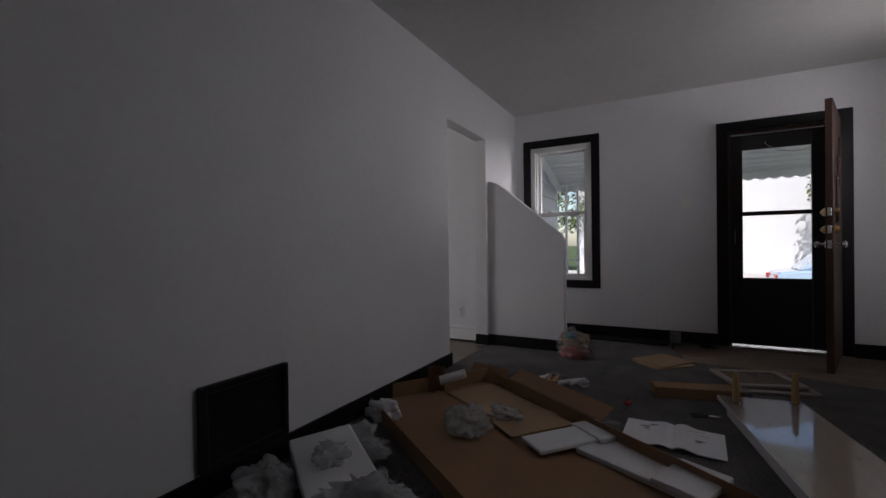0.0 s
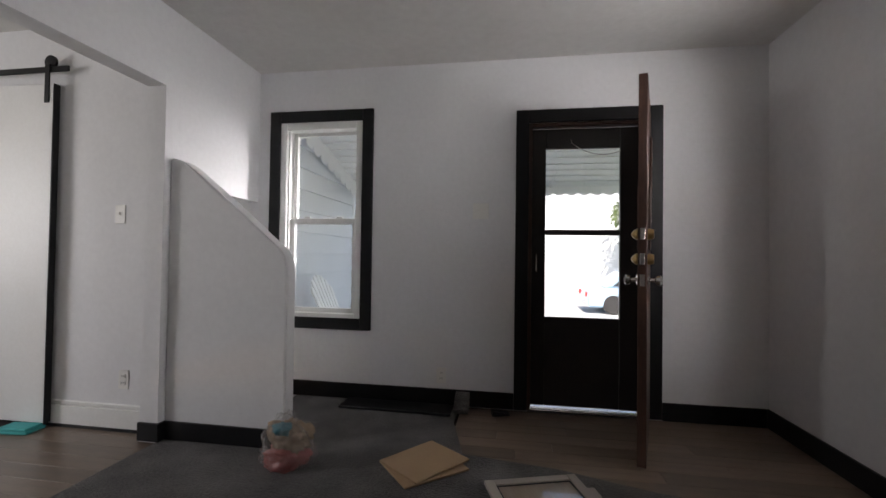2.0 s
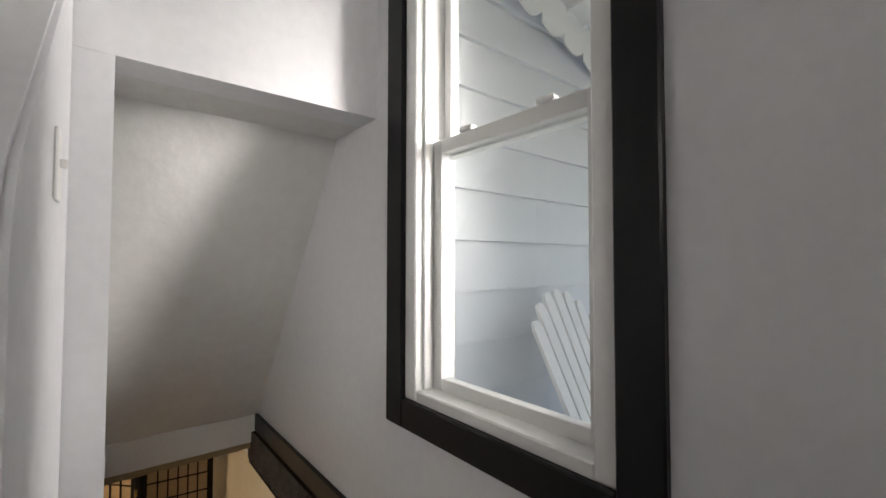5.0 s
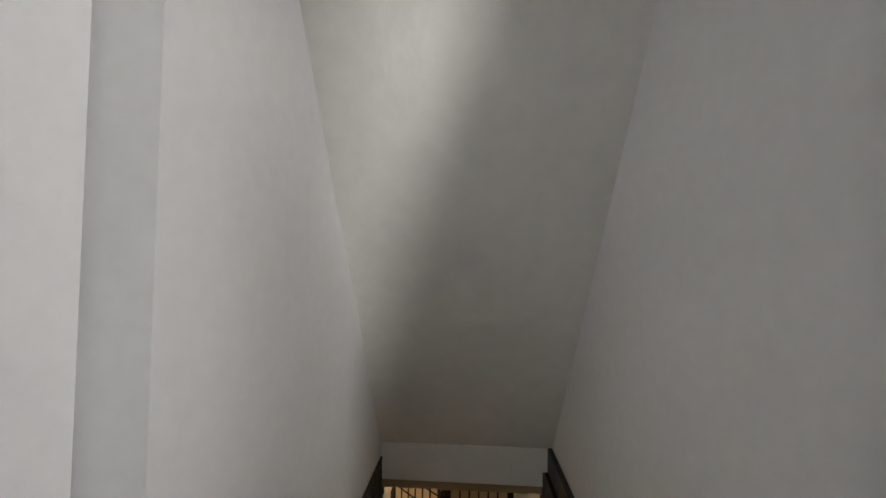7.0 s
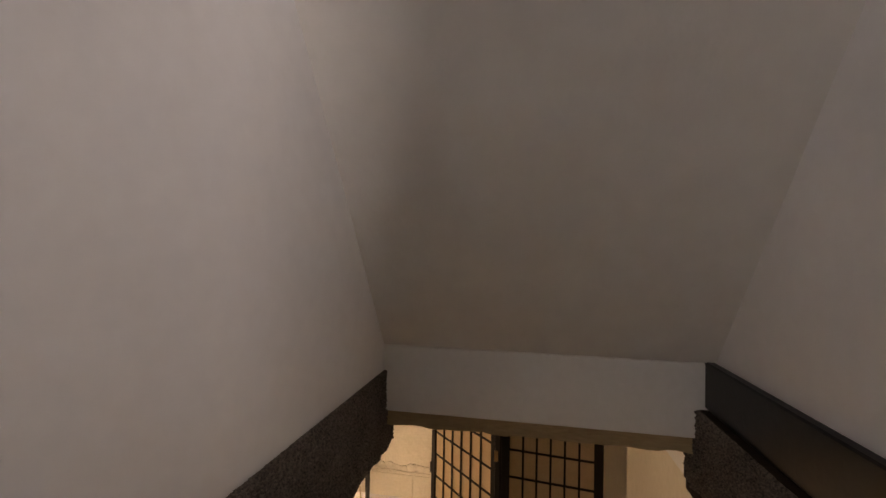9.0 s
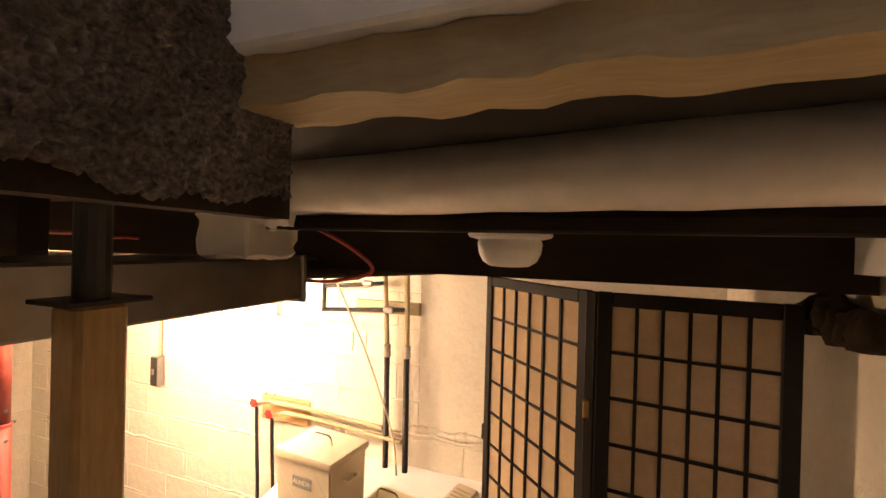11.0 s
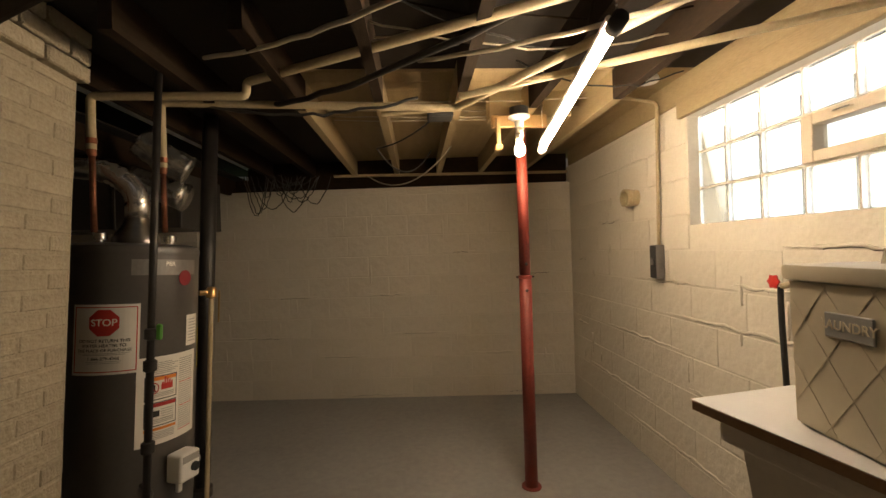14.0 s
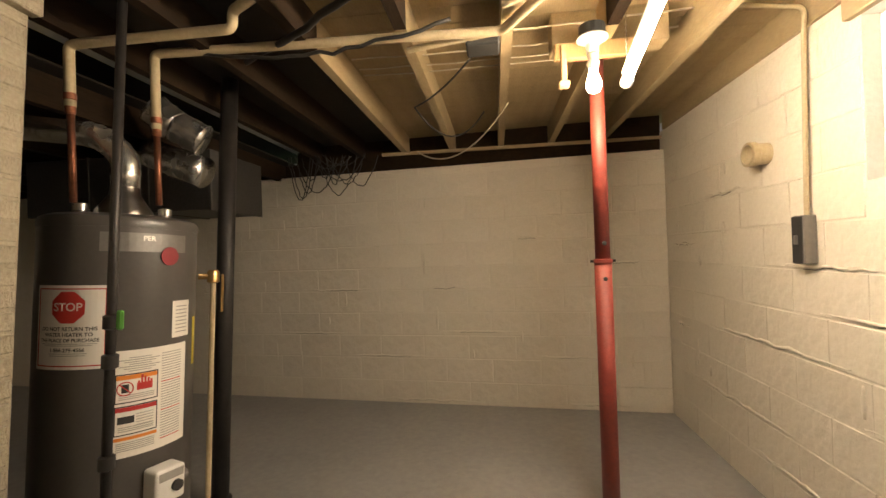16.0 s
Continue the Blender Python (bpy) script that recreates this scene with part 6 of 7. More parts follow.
# copper and painted water pipes above the heater
def water_line(label, bx, by, top, pts, zmid):
    t = thing("water_pipe", label, "pipe")
    bm = B()
    tube(bm, [(bx, by, ZB + HT + 0.05), (bx, by, zmid)], 0.013, 12)
    part("copper_pipe", bm, M_COPPER, t, "bare copper pipe", smooth=40)
    bm = B()
    lathe(bm, [(0.014, -0.03), (0.018, -0.025), (0.018, 0.025), (0.022, 0.028), (0.022, 0.05), (0.017, 0.055)], 12, (bx, by, zmid))
    part("coupling", bm, M_COPPER, t, smooth=40)
    bm = B()
    tube(bm, bend([(bx, by, zmid), (bx, by, top)] + pts, r=0.03), 0.019, 12)
    part("painted_pipe", bm, M_CREAMPIPE, t, smooth=40)
    return t


water_line("copper and cream hot water pipe rising from the heater", HX + 0.10, HY + 0.098, -0.085, [(-1.10, -2.885, -0.095), (-1.10, -2.885, -0.03), (-3.30, -1.62, -0.065)], -0.33)
water_line("copper and cream cold water pipe rising from the heater", HX - 0.10, HY - 0.10, -0.05, [(-2.10, -3.11, -0.085), (-2.9, -1.75, -0.10), (-3.30, -1.47, -0.075)], -0.38)
gp = thing("gas_pipe", "black iron gas pipe with a green valve handle", "pipe", pose(-0.765, -2.68, 0))
bm = B()
tube(bm, [(0.0, 0.0, JT), (0, 0, ZB + 0.45)], 0.015, 12)
part("pipe", bm, M_BLKPIPE, gp, smooth=40)
bm = B()
box(bm, -0.045, -0.008, -1.165, -0.02, 0.008, -1.10, 0.006)
part("valve_handle", bm, material("green_valve", (0.10, 0.35, 0.05), (0.08, 0.28, 0.04), 0.4), gp, "green valve handle")
for z in (-1.14, -1.27, -1.60, -1.83):
    bm = B()
    lathe(bm, [(0.017, -0.025), (0.025, -0.02), (0.025, 0.02), (0.017, 0.025)], 12, (0, 0, z))
    part("union", bm, M_BLKPIPE, gp, smooth=40)
bm = B()
tube(bm, bend([(0, 0, -1.83), (0.04, -0.10, -1.83), (0.10, -0.12, -1.80)], r=0.03), 0.012, 10)
part("branch", bm, M_BLKPIPE, gp)
rv = thing("relief_pipe", "cream relief pipe with brass valve beside heater", "pipe")
bm = B()
tube(bm, [(HX - 0.22, HY - 0.16, -1.0), (-0.765, -3.19, -1.0)], 0.014, 10)
part("nipple", bm, M_BRASS, rv)
bm = B()
lathe(bm, [(0.018, -0.03), (0.026, -0.025), (0.026, 0.02), (0.018, 0.03)], 14, (-0.765, -3.19, -1.0))
box(bm, -0.80, -3.215, -1.16, -0.796, -3.20, -0.99)
part("valve", bm, M_BRASS, rv, "brass valve", smooth=40)
bm = B()
tube(bm, [(-0.765, -3.19, -1.03), (-0.765, -3.19, -2.16)], 0.012, 10)
part("pipe", bm, M_CREAMPIPE, rv)
st = thing("drain_stack", "black painted upright drain stack", "pipe", pose(-0.545, -3.60, 0))
bm = B()
tube(bm, [(0, 0, ZB), (0, 0, JT)], 0.045, 18)
part("pipe", bm, M_BLKPIPE, st, smooth=40)
bm = B()
lathe(bm, [(0.046, ZB), (0.06, ZB + 0.005), (0.06, ZB + 0.09), (0.046, ZB + 0.10)], 18)
part("hub", bm, M_BLKPIPE, st, smooth=40)
fd = thing("flex_duct", "shiny galvanised elbow duct sections", "duct")
for k, (p, q) in enumerate((((-0.28, -3.45, -0.15), (-0.38, -3.48, -0.24)), ((-0.38, -3.48, -0.24), (-0.50, -3.53, -0.31)), ((-0.10, -3.62, -0.33), (-0.42, -3.64, -0.46)))):
    bm = B()
    a, b = Vector(p), Vector(q)
    n = 8
    tube(bm, [a.lerp(b, i / n) for i in range(n + 1)], [0.085 + (0.004 if i % 4 == 0 else 0) for i in range(n + 1)], 24)
    part("section", bm, M_FLUE, fd, smooth=30)
M_DARKSHEET = material("dull_dark_sheet_metal", (0.10, 0.095, 0.09), (0.06, 0.056, 0.052), 0.45, 0.6, metal=0.6)
pl2 = thing("plenum", "dark sheet metal plenum behind the heater", "duct")
bm = B()
box(bm, -0.2, -4.6, -0.62, 1.2, -4.0, -0.23, 0.006)
part("casing", bm, M_DARKSHEET, pl2)
for x in (-0.203, 0.25, 0.7):
    bm = B()
    box(bm, x, -4.607, -0.627, x + 0.022, -3.993, -0.223, 0.003)
    part("seam", bm, M_DARKSHEET, pl2)

# ---------------------------------------------------------------- overhead pipes and cables
dp = thing("drain_pipe", "dark brown cast iron drain pipe under the joists", "pipe")
bm = B()
tube(bm, [(-0.3, -2.36, -0.10), (-3.32, -0.75, -0.085)], 0.034, 16)
part("pipe", bm, M_JOISTDARK, dp, smooth=40)
for t_ in (0.2, 0.45, 0.7):
    p = Vector((-0.3, -2.36, -0.10)).lerp(Vector((-3.32, -0.75, -0.085)), t_)
    bm = B()
    d = Vector((-3.02, 1.61, 0.015)).normalized()
    tube(bm, [p - d * 0.03, p + d * 0.03], 0.042, 16)
    part("hub", bm, M_JOISTDARK, dp, smooth=40)
pv = thing("white_pipe", "cream pipe with elbow running under the joists", "pipe")
bm = B()
tube(bm, bend([(-2.86, -1.12, -0.045), (-3.0, -1.16, -0.05), (-3.28, -1.25, -0.06), (-3.36, -1.26, -0.06)], r=0.05), 0.015, 12)
part("pipe", bm, M_CREAMPIPE, pv, smooth=40)
yp = thing("yellow_conduit", "cream conduit running towards the window", "pipe")
bm = B()
tube(bm, [(-1.7, -3.20, -0.085), (-2.10, -3.11, -0.085)], 0.014, 10)
part("conduit", bm, M_CREAMPIPE, yp)
bm = B()
tube(bm, [(-2.10, -2.90, -0.10), (-3.36, -2.10, -0.10)], 0.016, 10)
part("conduit", bm, M_CREAMPIPE, yp)
ob_ = thing("outlet_box", "black octagonal box on a joist", "electrical box", pose(-2.02, -3.20, JB - 0.001))
bm = B()
box(bm, -0.07, -0.06, -0.055, 0.07, 0.06, 0.0, 0.008)
part("box", bm, M_INKBLK, ob_)


def cable(label, pts, r, mat_, name="cable"):
    t = thing(name, label, "cable", group="loose ceiling cables")
    bm = B()
    tube(bm, pts, r, 7)
    part("strand", bm, mat_, t, smooth=60)
    return t


cable("cream cable sagging under the joists", sag((-1.0, -2.7, 0.0), (-2.35, -1.75, -0.02), 0.08, 18, 0.004, 1), 0.009, M_CABLEWHT)
cable("cream cable sagging under the joists", sag((-1.9, -2.6, -0.06), (-3.2, -1.75, -0.05), 0.06, 18, 0.004, 2), 0.009, M_CABLEWHT)
cable("red cable looped beside the trunk duct", bend([(-1.95, -1.10, 0.05), (-2.02, -0.98, -0.02), (-2.10, -0.95, -0.08), (-2.05, -1.08, -0.11), (-1.96, -1.3, -0.06)], r=0.06), 0.0045, M_CABLERED)
cable("red cable strung between joists", sag((-1.5, -1.6, 0.05), (-2.6, -1.9, 0.02), 0.05, 16, 0.006, 4), 0.005, M_CABLERED)
cable("black cable hanging from joist to wall", [*sag((-1.98, -3.25, -0.10), (-1.62, -3.75, -0.14), 0.03, 10), *sag((-1.62, -3.75, -0.14), (-2.0, -4.1, -0.08), 0.16, 12)[1:]], 0.005, M_CABLEBLK)
cable("cream wire drooping before the back wall", sag((-2.15, -4.0, -0.07), (-1.45, -4.75, -0.15), 0.17, 16), 0.0045, M_CABLEWHT)
cable("dark cable bundle slung below joists", sag((-0.9, -3.3, -0.02), (-2.3, -2.2, -0.03), 0.07, 18, 0.006, 5), 0.014, M_CABLEBLK)
cable("dark cable slung below joists", sag((-0.8, -3.1, -0.06), (-1.9, -3.05, -0.05), 0.07, 18, 0.01, 6), 0.008, M_CABLEBLK)
for k in range(9):
    rngk = random.Random(100 + k)
    a = (-1.5 - rngk.random() * 1.2, -1.7 - rngk.random() * 1.2, 0.02 + rngk.random() * 0.06)
    b = (-2.2 - rngk.random() * 1.1, -1.6 - rngk.random() * 1.6, 0.02 + rngk.random() * 0.06)
    cable("thin old cable looped between joists", sag(a, b, 0.05 + 0.06 * rngk.random(), 14, 0.008, k), 0.004, (M_CABLEBLK, M_JOISTDARK, M_CABLEWHT)[k % 3])
for k, y in enumerate((-3.35, -3.5, -3.62, -3.7)):
    cable("cream wires stapled across the painted joists", sag((-1.35, y, 0.04), (-2.9, y + 0.05, 0.03), 0.015, 12, 0.004, k), 0.004, M_CABLEWHT)
hb = thing("wire_bundle", "tangled black wire bundle hanging at the back wall", "cable")
for k in range(15):
    rngk = random.Random(200 + k)
    x0 = -0.30 - 0.62 * rngk.random()
    w_ = 0.12 + 0.30 * rngk.random()
    bm = B()
    tube(bm, sag((x0, YB + 0.04 + 0.1 * rngk.random(), -0.10), (x0 - w_, YB + 0.06 + 0.1 * rngk.random(), -0.12), 0.06 + 0.36 * rngk.random() ** 1.5, 18, 0.007, k), 0.0045, 6)
    part("loop", bm, M_CABLEBLK, hb)

pt = thing("wall_patch", "rough cracked mortar patch on the block wall", "mortar patch")
for k in range(9):
    rngk = random.Random(400 + k)
    crumple("lump", pt, (XW + 0.004, -1.42 + 0.055 * k, -1.06 + 0.03 * rngk.random()), (0.009, 0.055, 0.02 + 0.025 * rngk.random()), M_BLOCK, 410 + k, sub=3, amount=0.35)
# rubble patch at the top of the foundation beside the screen
rb = thing("wall_rubble", "broken dark masonry hole at the top of the foundation", "rubble")
for k in range(7):
    rngk = random.Random(300 + k)
    crumple("stone", rb, (-2.50 + 0.06 * k * 0.7, 0.0 + 0.02 * rngk.random(), -0.22 + 0.05 * rngk.random()), (0.05, 0.05, 0.06), M_JOISTDARK, 310 + k, sub=3, amount=0.3)


datum = UPPER

LEAN = Matrix.Translation((-0.4, -2.7, -1.25)) @ pose(0, 0, 0, 2.3, -1.9, 0) @ Matrix.Translation((0.4, 2.7, 1.25))   # chimney and pipes stand off plumb
for ob in (wht, fl, gp, rv, st):
    ob.matrix_world = LEAN @ ob.matrix_world

# ---------------------------------------------------------------- outside the front wall
wing = thing("house_wing", "grey-white lap siding wall beside the porch", "wall")
bm = B()
box(bm, -0.30, 0.162, -0.7, -0.03, 2.05, 2.9)
part("wall", bm, M_SIDING, wing)
for k in range(15):
    z = -0.55 + 0.205 * k
    bm = B()
    prism(bm, [(-0.029, z), (0.008, z), (0.008, z + 0.012), (-0.016, z + 0.215), (-0.029, z + 0.215)], 0.163, 2.05)
    part("siding_board", bm, M_SIDING, wing)
bm = B()
box(bm, -0.31, 2.051, -0.7, 0.0, 2.12, 2.9, 0.004)
part("corner_board", bm, M_AWNING, wing)
aw = thing("porch_awning", "white aluminium awning with scalloped edge over the porch", "awning")
AZ0, AZ1, AY = 2.45, 1.95, 2.15
n = 26
for k in range(14):
    f0, f1 = k / 14, (k + 1.12) / 14
    ya, yb = 0.165 + (AY - 0.165) * f0, min(0.165 + (AY - 0.165) * f1, AY)
    za, zb = AZ0 + (AZ1 - AZ0) * f0, AZ0 + (AZ1 - AZ0) * f1
    bm = B()
    prism(bm, [(ya, za), (yb, zb - 0.006), (yb, zb), (yb - 0.008, zb + 0.004), (ya + 0.008, za + 0.018), (ya, za + 0.012)], 0.06, 3.76, "x")
    part("panel", bm, M_AWNING, aw)
for k in range(1, 14):
    y, z = 0.165 + (AY - 0.165) * k / 14, AZ0 + (AZ1 - AZ0) * k / 14
    bm = B()
    box(bm, 0.06, y - 0.012, z - 0.022, 3.76, y + 0.002, z - 0.008, 0.003)
    part("rib", bm, M_AWNING, aw)
bm = B()
for k in range(n):
    x0 = 0.06 + 3.7 * k / n
    w = 3.7 / n
    pts = [(x0, AZ1 + 0.01), (x0 + w, AZ1 + 0.01)] + [(x0 + w - w * i / 8, AZ1 - 0.09 - 0.035 * math.sin(math.pi * i / 8)) for i in range(9)]
    prism(bm, pts, AY, AY + 0.006)
part("valance", bm, M_AWNING, aw, "scalloped front edge")
bm = B()
for k in range(12):
    y0 = 0.17 + 1.98 * k / 12
    w = 1.98 / 12
    zt = AZ0 + (AZ1 - AZ0) * (k + 0.5) / 12
    pts = [(y0, zt + 0.03), (y0 + w, zt)] + [(y0 + w - w * i / 8, zt - 0.16 - 0.04 * math.sin(math.pi * i / 8)) for i in range(9)]
    prism(bm, pts, 0.05, 0.056, "x")
part("side_valance", bm, M_AWNING, aw, "scalloped side edge")
for x in (1.0, 2.55):
    bm = B()
    tube(bm, sag((x, 0.17, 2.25), (x - 0.1, AY, AZ1 - 0.02), -0.10, 12), 0.014, 8)
    part("strut", bm, M_AWNING, aw)
for x in (0.14, 3.6):
    bm = B()
    tube(bm, [(x, AY - 0.05, -0.13), (x, AY - 0.05, AZ1)], 0.02, 10)
    for z in (0.2, 0.75):
        tube(bm, [(x, AY - 0.05, z), (x + 0.18, AY - 0.05, z)], 0.012, 8)
    tube(bm, [(x + 0.18, AY - 0.05, -0.13), (x + 0.18, AY - 0.05, AZ1)], 0.02, 10)
    part("post", bm, M_BLKPIPE if x > 1 else M_AWNING, aw)

ch = thing("porch_chair", "white slatted plastic porch chair with a rounded back", "chair", pose(0.62, 0.84, -0.13, 0, 0, -90))
for k in range(7):
    x = -0.165 + 0.055 * k
    top = 1.08 - 0.014 * abs(k - 3) ** 2
    bm = B()
    m = Matrix.Translation((x * 0.9, -0.22, 0.34)) @ pose(0, 0, 0, 24, 0, 0) @ pose(0, 0, 0, 0, (k - 3) * 1.6, 0)
    prism(bm, [(-0.021, 0), (0.021, 0), (0.027, top - 0.38), (0.018, top - 0.35), (0, top - 0.342), (-0.018, top - 0.35), (-0.027, top - 0.38)], -0.009, 0.009)
    bmesh.ops.transform(bm, matrix=m, verts=bm.verts)
    part("back_slat", bm, M_WHITEPL, ch)
for k in range(6):
    bm = B()
    box(bm, -0.26, -0.22 + 0.085 * k, 0.33 + 0.012 * k, 0.26, -0.145 + 0.085 * k, 0.35 + 0.012 * k, 0.004)
    part("seat_slat", bm, M_WHITEPL, ch)
for s in (-1, 1):
    bm = B()
    box(bm, s * 0.36 - 0.06, -0.35, 0.55, s * 0.36 + 0.06, 0.35, 0.575, 0.01, 2)
    part("arm", bm, M_WHITEPL, ch)
    for y in (-0.28, 0.28):
        bm = B()
        box(bm, s * 0.30 - 0.02, y - 0.045, 0.0, s * 0.30 + 0.02, y + 0.045, 0.549, 0.006)
        part("leg", bm, M_WHITEPL, ch)
    bm = B()
    box(bm, s * 0.27 - 0.012, -0.30, 0.26, s * 0.27 + 0.012, 0.30, 0.329, 0.005)
    part("rail", bm, M_WHITEPL, ch)


def tree(label, x, y, h, r, seed):
    t = thing("tree", label, "tree", pose(x, y, -0.75))
    rg = random.Random(seed)
    bm = B()
    tube(bm, [(0, 0, 0), (0.08, 0.05, h * 0.25), (0.0, 0.1, h * 0.5), (0.1, 0.0, h * 0.8)], [0.24, 0.18, 0.13, 0.04], 12)
    for k in range(7):
        a = rg.random() * 6.28
        z0 = h * (0.28 + 0.07 * k)
        tube(bm, [(0.04, 0.05, z0), (math.cos(a) * r * 0.4, math.sin(a) * r * 0.4, z0 + h * 0.1), (math.cos(a) * r * 0.8, math.sin(a) * r * 0.8, z0 + h * 0.16)], [0.08, 0.05, 0.015], 7)
    part("trunk", bm, M_BARK, t, smooth=50)
    vs, fs = [], []
    for k in range(5200):
        c = rg.randrange(26)
        rc = random.Random(seed * 100 + c)
        a, u, zz = rc.random() * 6.28, rc.random() ** 0.5, rc.random()
        cc = Vector((math.cos(a) * r * u * 0.85, math.sin(a) * r * u * 0.85, h * (0.42 + 0.5 * zz)))
        p = cc + Vector((rg.gauss(0, 1), rg.gauss(0, 1), rg.gauss(0, 0.8))) * r * 0.17
        n1 = Vector((rg.gauss(0, 1), rg.gauss(0, 1), rg.gauss(0, 1))).normalized()
        u1 = n1.orthogonal().normalized()
        v1 = n1.cross(u1)
        s = 0.10 + 0.07 * rg.random()
        i = len(vs)
        vs += [p - u1 * s, p - v1 * s * 0.5, p + u1 * s, p + v1 * s * 0.5]
        fs.append((i, i + 1, i + 2, i + 3))
    me = bpy.data.meshes.new("crown")
    me.from_pydata([tuple(v) for v in vs], [], fs)
    me.materials.append(M_LEAF)
    o = new("crown", me)
    o.parent = t
    return t


tree("leafy green street tree", 10.4, 22.0, 7.0, 2.6, 3)
tree("leafy green tree across the street", -6.0, 24.0, 8.0, 3.4, 4)
tree("leafy green tree beside the house", -8.5, -1.5, 6.0, 2.6, 5)

M_CARPAINT = material("pale_blue_car_paint", (0.36, 0.50, 0.62), (0.33, 0.46, 0.58), 0.2, 0.3, big=3, small=60, coat=1.0)
car = thing("parked_car", "pale blue car parked in front of the porch", "car", pose(6.6, 12.3, -0.735))
bm = B()
prism(bm, [(-2.1, 0.22), (2.1, 0.22), (2.14, 0.5), (2.05, 0.78), (1.1, 0.86), (-1.5, 0.88), (-2.08, 0.8), (-2.14, 0.5)], -0.84, 0.84)
bmesh.ops.bevel(bm, geom=bm.edges[:], offset=0.06, segments=3, affect="EDGES")
part("body", bm, M_CARPAINT, car, smooth=40)
bm = B()
prism(bm, [(-1.55, 0.86), (1.05, 0.86), (0.45, 1.36), (-0.95, 1.40)], -0.72, 0.72)
bmesh.ops.bevel(bm, geom=bm.edges[:], offset=0.05, segments=3, affect="EDGES")
part("cabin", bm, M_CARPAINT, car, smooth=40)
for x0, x1, x2, x3 in ((-1.30, -0.35, -0.35, -0.85), (-0.28, 0.78, 0.36, -0.28)):
    bm = B()
    prism(bm, [(x0, 0.92), (x1, 0.92), (x2, 1.29), (x3, 1.31)], -0.728, -0.721)
    part("side_window", bm, M_INKBLK, car, "dark side window")
for x in (-1.3, 1.3):
    for sgn in (-1, 1):
        bm = B()
        lathe(bm, [(0.19, -0.1), (0.30, -0.1), (0.32, -0.06), (0.32, 0.06), (0.30, 0.1), (0.19, 0.1)], 28, (x, sgn * 0.76, 0.32), "y")
        wheel = part("tyre", bm, M_CABLEBLK, car, "black rubber tyre", smooth=40)
        bm = B()
        lathe(bm, [(0.03, -0.07), (0.19, -0.085), (0.19, 0.085), (0.03, 0.07)], 20, (x, sgn * 0.762, 0.32), "y")
        part("rim", bm, M_CHROME, wheel)
for sgn in (-1, 1):
    for x0, mt_, nm in ((-2.15, M_INKRED, "tail_light"), (2.09, M_WHITEPL, "headlight")):
        bm = B()
        box(bm, x0, sgn * 0.66 - 0.12, 0.56, x0 + 0.06, sgn * 0.66 + 0.12, 0.72, 0.015, 2)
        part(nm, bm, mt_, car)

# pale front drawn wide and tall so the distance burns out white
hs = thing("neighbour_house", "house, its pale front enlarged to fill the bright distance", "house", pose(6.0, 25, -0.75))
bm = B()
box(bm, -10, 0, 0, 10, 7, 6.6)
part("wall", bm, M_SIDING, hs)
bm = B()
prism(bm, [(-10.4, 6.6), (10.4, 6.6), (0, 10.5)], -0.3, 7.3)
part("roof", bm, M_ASPHALT, hs)
for x in (-9.0, -5.6, 8.4):
    w_ = thing("window", "", "")
    w_.parent = hs
    bm = B()
    box(bm, x, -0.05, 1.2, x + 1.1, 0.0, 2.5, 0.01)
    part("frame", bm, M_AWNING, w_)
    bm = B()
    box(bm, x + 0.08, -0.06, 1.28, x + 1.02, -0.051, 2.42)
    part("pane", bm, M_INKBLK, w_)
bm = B()
box(bm, -7.6, -0.05, 0.1, -6.6, 0.0, 2.3, 0.01)
part("door", bm, M_DOORPAINT, hs)

# ---------------------------------------------------------------- pieces of the walls
rng = random.Random(17)


def block_mesh(w, h, t, seed, mat_, bev):
    """One painted masonry unit: bulged, chipped and not quite square."""
    bm = B()
    box(bm, -w / 2, -t / 2, -h / 2, w / 2, t / 2, h / 2, bev)
    for v in bm.verts:
        n = noise.noise(v.co * 13 + Vector((seed * 3.1, 0, 0)))
        v.co.x += 0.003 * n
        v.co.z += 0.003 * noise.noise(v.co * 17 + Vector((0, seed, 4)))
        v.co.y += 0.0016 * n
    return mesh_from(bm, "block", mat_)


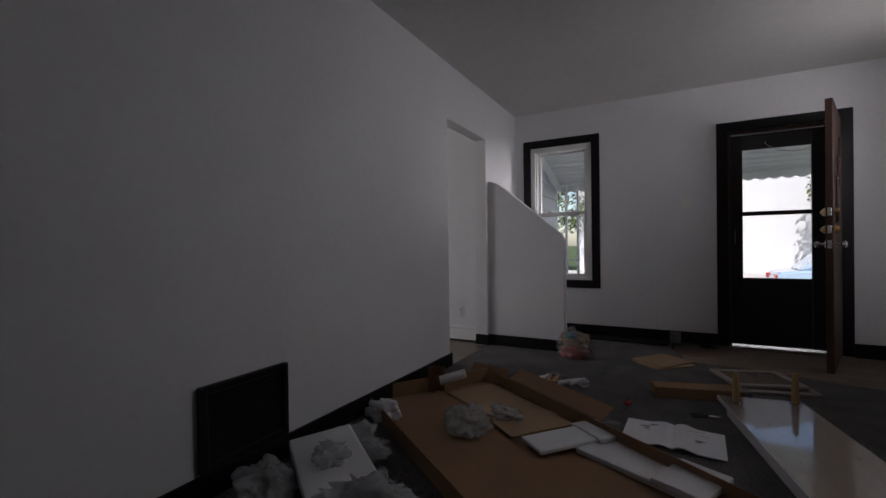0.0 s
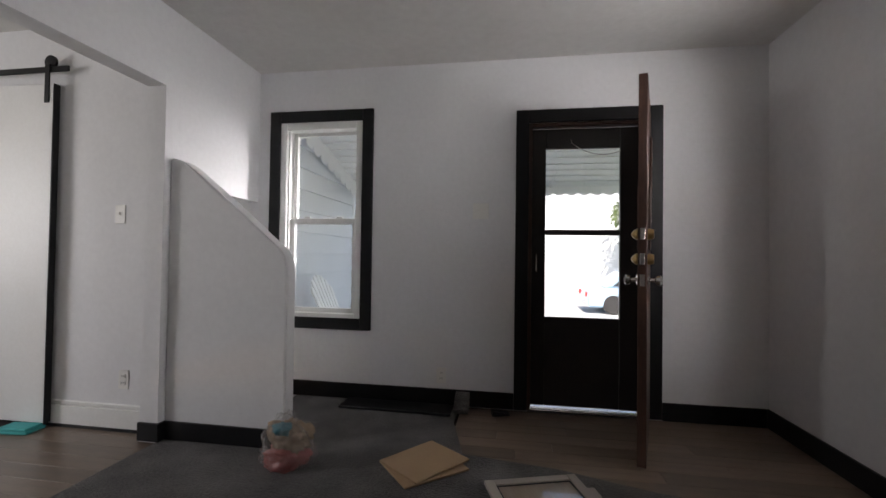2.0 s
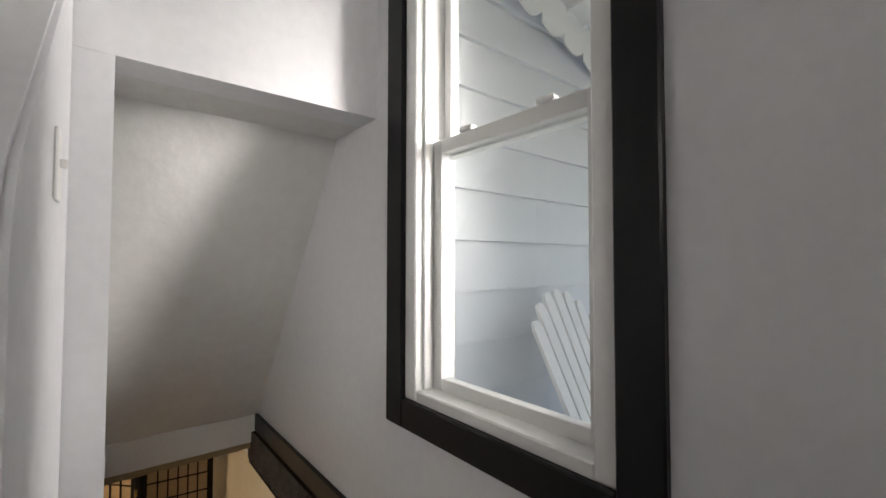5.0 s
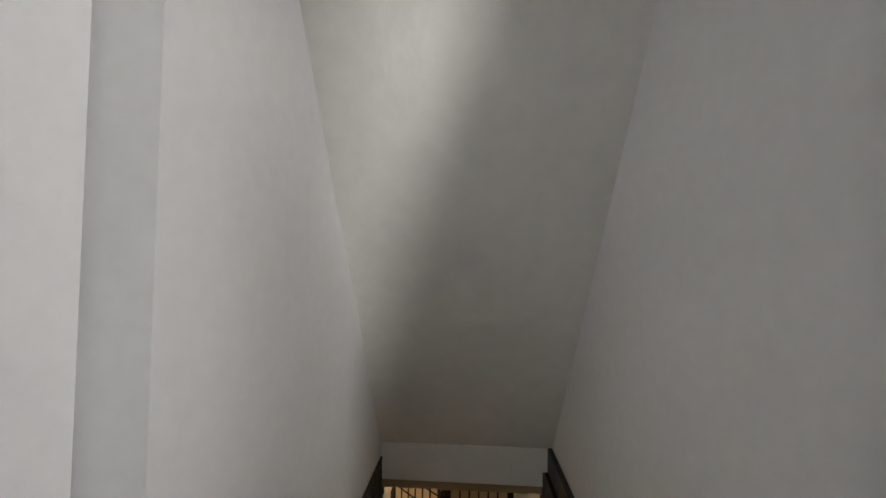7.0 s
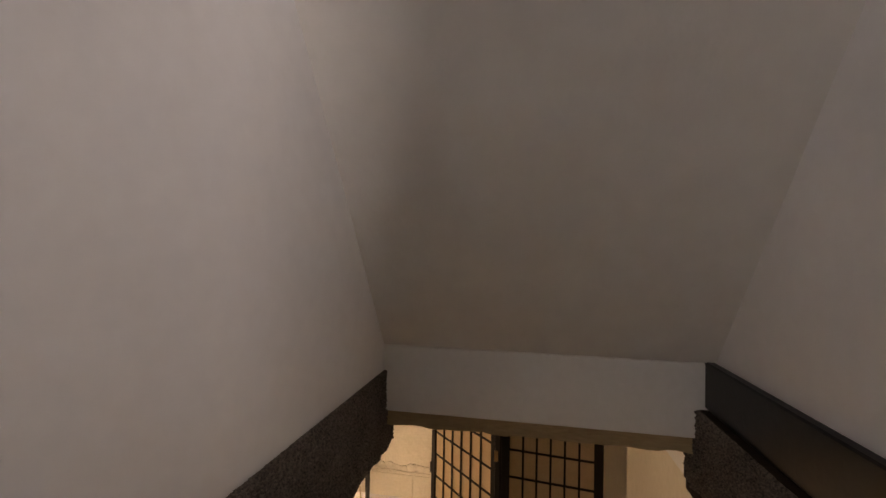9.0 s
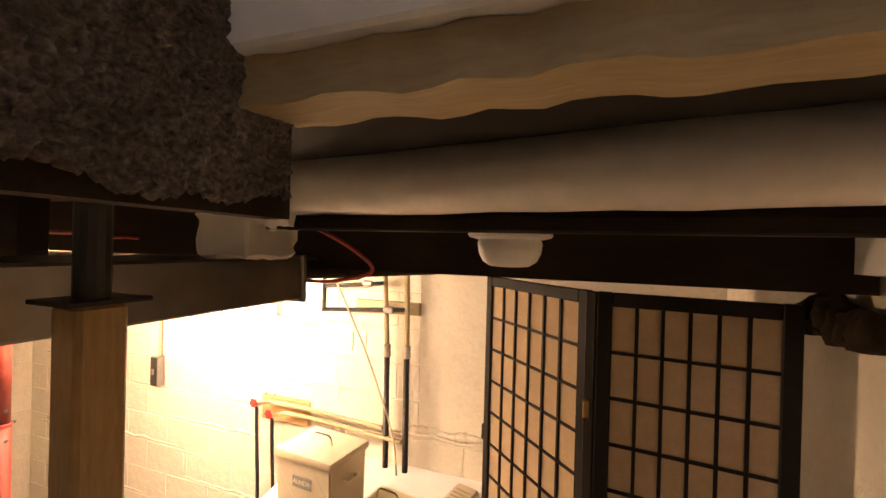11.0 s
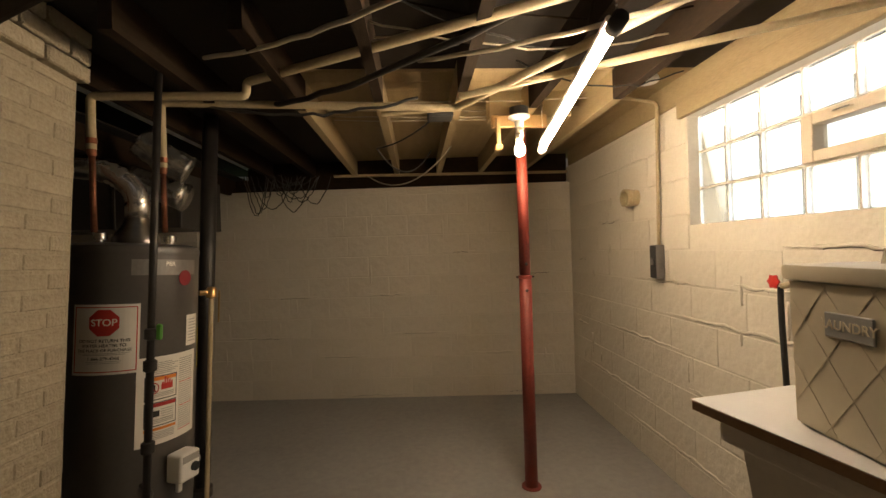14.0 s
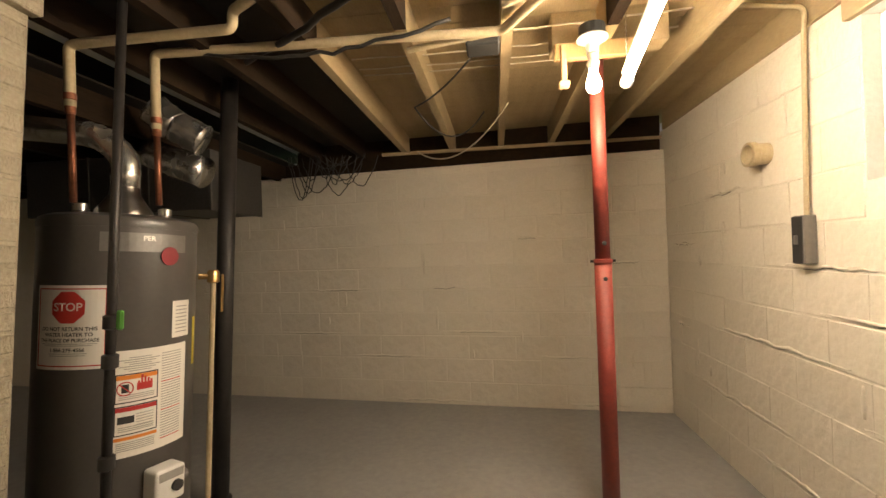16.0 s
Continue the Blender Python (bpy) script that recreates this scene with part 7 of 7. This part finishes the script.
def courses(parent, along, fixed, out, lo, hi, z0, z1, w, h, name, mat_, holes=(), gap=0.0048, bev=0.004, t=0.012, proud=0.0):
    """Courses of blocks or bricks in running bond, each a piece of the wall."""
    meshes = [block_mesh(w - gap, h - gap, t, k, mat_, bev) for k in range(4)]
    j = 0
    z = z0
    while z < z1 - 0.02:
        hh = min(h, z1 - z)
        a = lo - (w / 2 if j % 2 else 0)
        while a < hi:
            c0, c1 = max(a, lo), min(a + w, hi)
            bad = any(c1 > p + 0.001 and c0 < q - 0.001 and z + hh > za + 0.01 and z < zb - 0.01 for p, q, za, zb in holes)
            if bad:
                for p, q, za, zb in holes:
                    if c0 < p < c1:
                        c1 = p
                        bad = False
                    elif c0 < q < c1:
                        c0 = q
                        bad = False
            if not bad and c1 - c0 > 0.03:
                ob = new(name, rng.choice(meshes))
                ob.parent = parent
                ob.scale = ((c1 - c0 - gap) / (w - gap), 1, (hh - gap) / (h - gap))
                off = fixed + out * (proud + rng.uniform(-0.0022, 0.0012))
                ang = rng.uniform(-0.004, 0.004)
                if along == "x":
                    ob.location, ob.rotation_euler = ((c0 + c1) / 2, off, z + hh / 2), (rng.uniform(-0.0025, 0.0025), ang, 0)
                else:
                    ob.location, ob.rotation_euler = (off, (c0 + c1) / 2, z + hh / 2), (rng.uniform(-0.0025, 0.0025), ang, math.pi / 2)
            a += w
        z += h
        j += 1


datum = UPPER
planks(-1.05, -0.0, -1.85, -0.83, "x", 0.12, 1.1, 5)
planks(1.64, XR, -1.34, -0.02, "x", 0.12, 1.1, 6)
datum = LOWER
courses(west, "y", XW - 0.008, 1, YB, -0.3, ZB, -0.05, 0.405, 0.203, "block", M_BLOCK, holes=[GW, (-1.40, -0.29, -1.06, 0.0)])
courses(south, "x", YB - 0.008, 1, XW, 0.9, ZB, -0.20, 0.405, 0.203, "block", M_BLOCK)
chim = thing("chimney", "cream painted rough brick chimney", "chimney")
CX0, CX1, CY0, CY1 = -0.50, -0.12, -2.60, -1.95
bm = B()
box(bm, CX0 + 0.001, CY0 + 0.001, ZB, CX1 - 0.008, CY1 - 0.008, JT)
core = part("core", bm, M_BRICKP, chim)
courses(core, "y", CX0 + 0.004, -1, CY0, CY1, ZB, -0.13, 0.21, 0.071, "brick", M_BRICKP, gap=0.009, bev=0.006, t=0.016)
courses(core, "x", CY0 + 0.004, -1, CX0, CX1, ZB, -0.13, 0.21, 0.071, "brick", M_BRICKP, gap=0.009, bev=0.006, t=0.016)
courses(core, "y", CX0 - 0.018, -1, CY0 - 0.02, CY1, -0.13, JT, 0.21, 0.071, "brick", M_BRICKP, gap=0.009, bev=0.006, t=0.05)
chim.matrix_world = LEAN @ chim.matrix_world
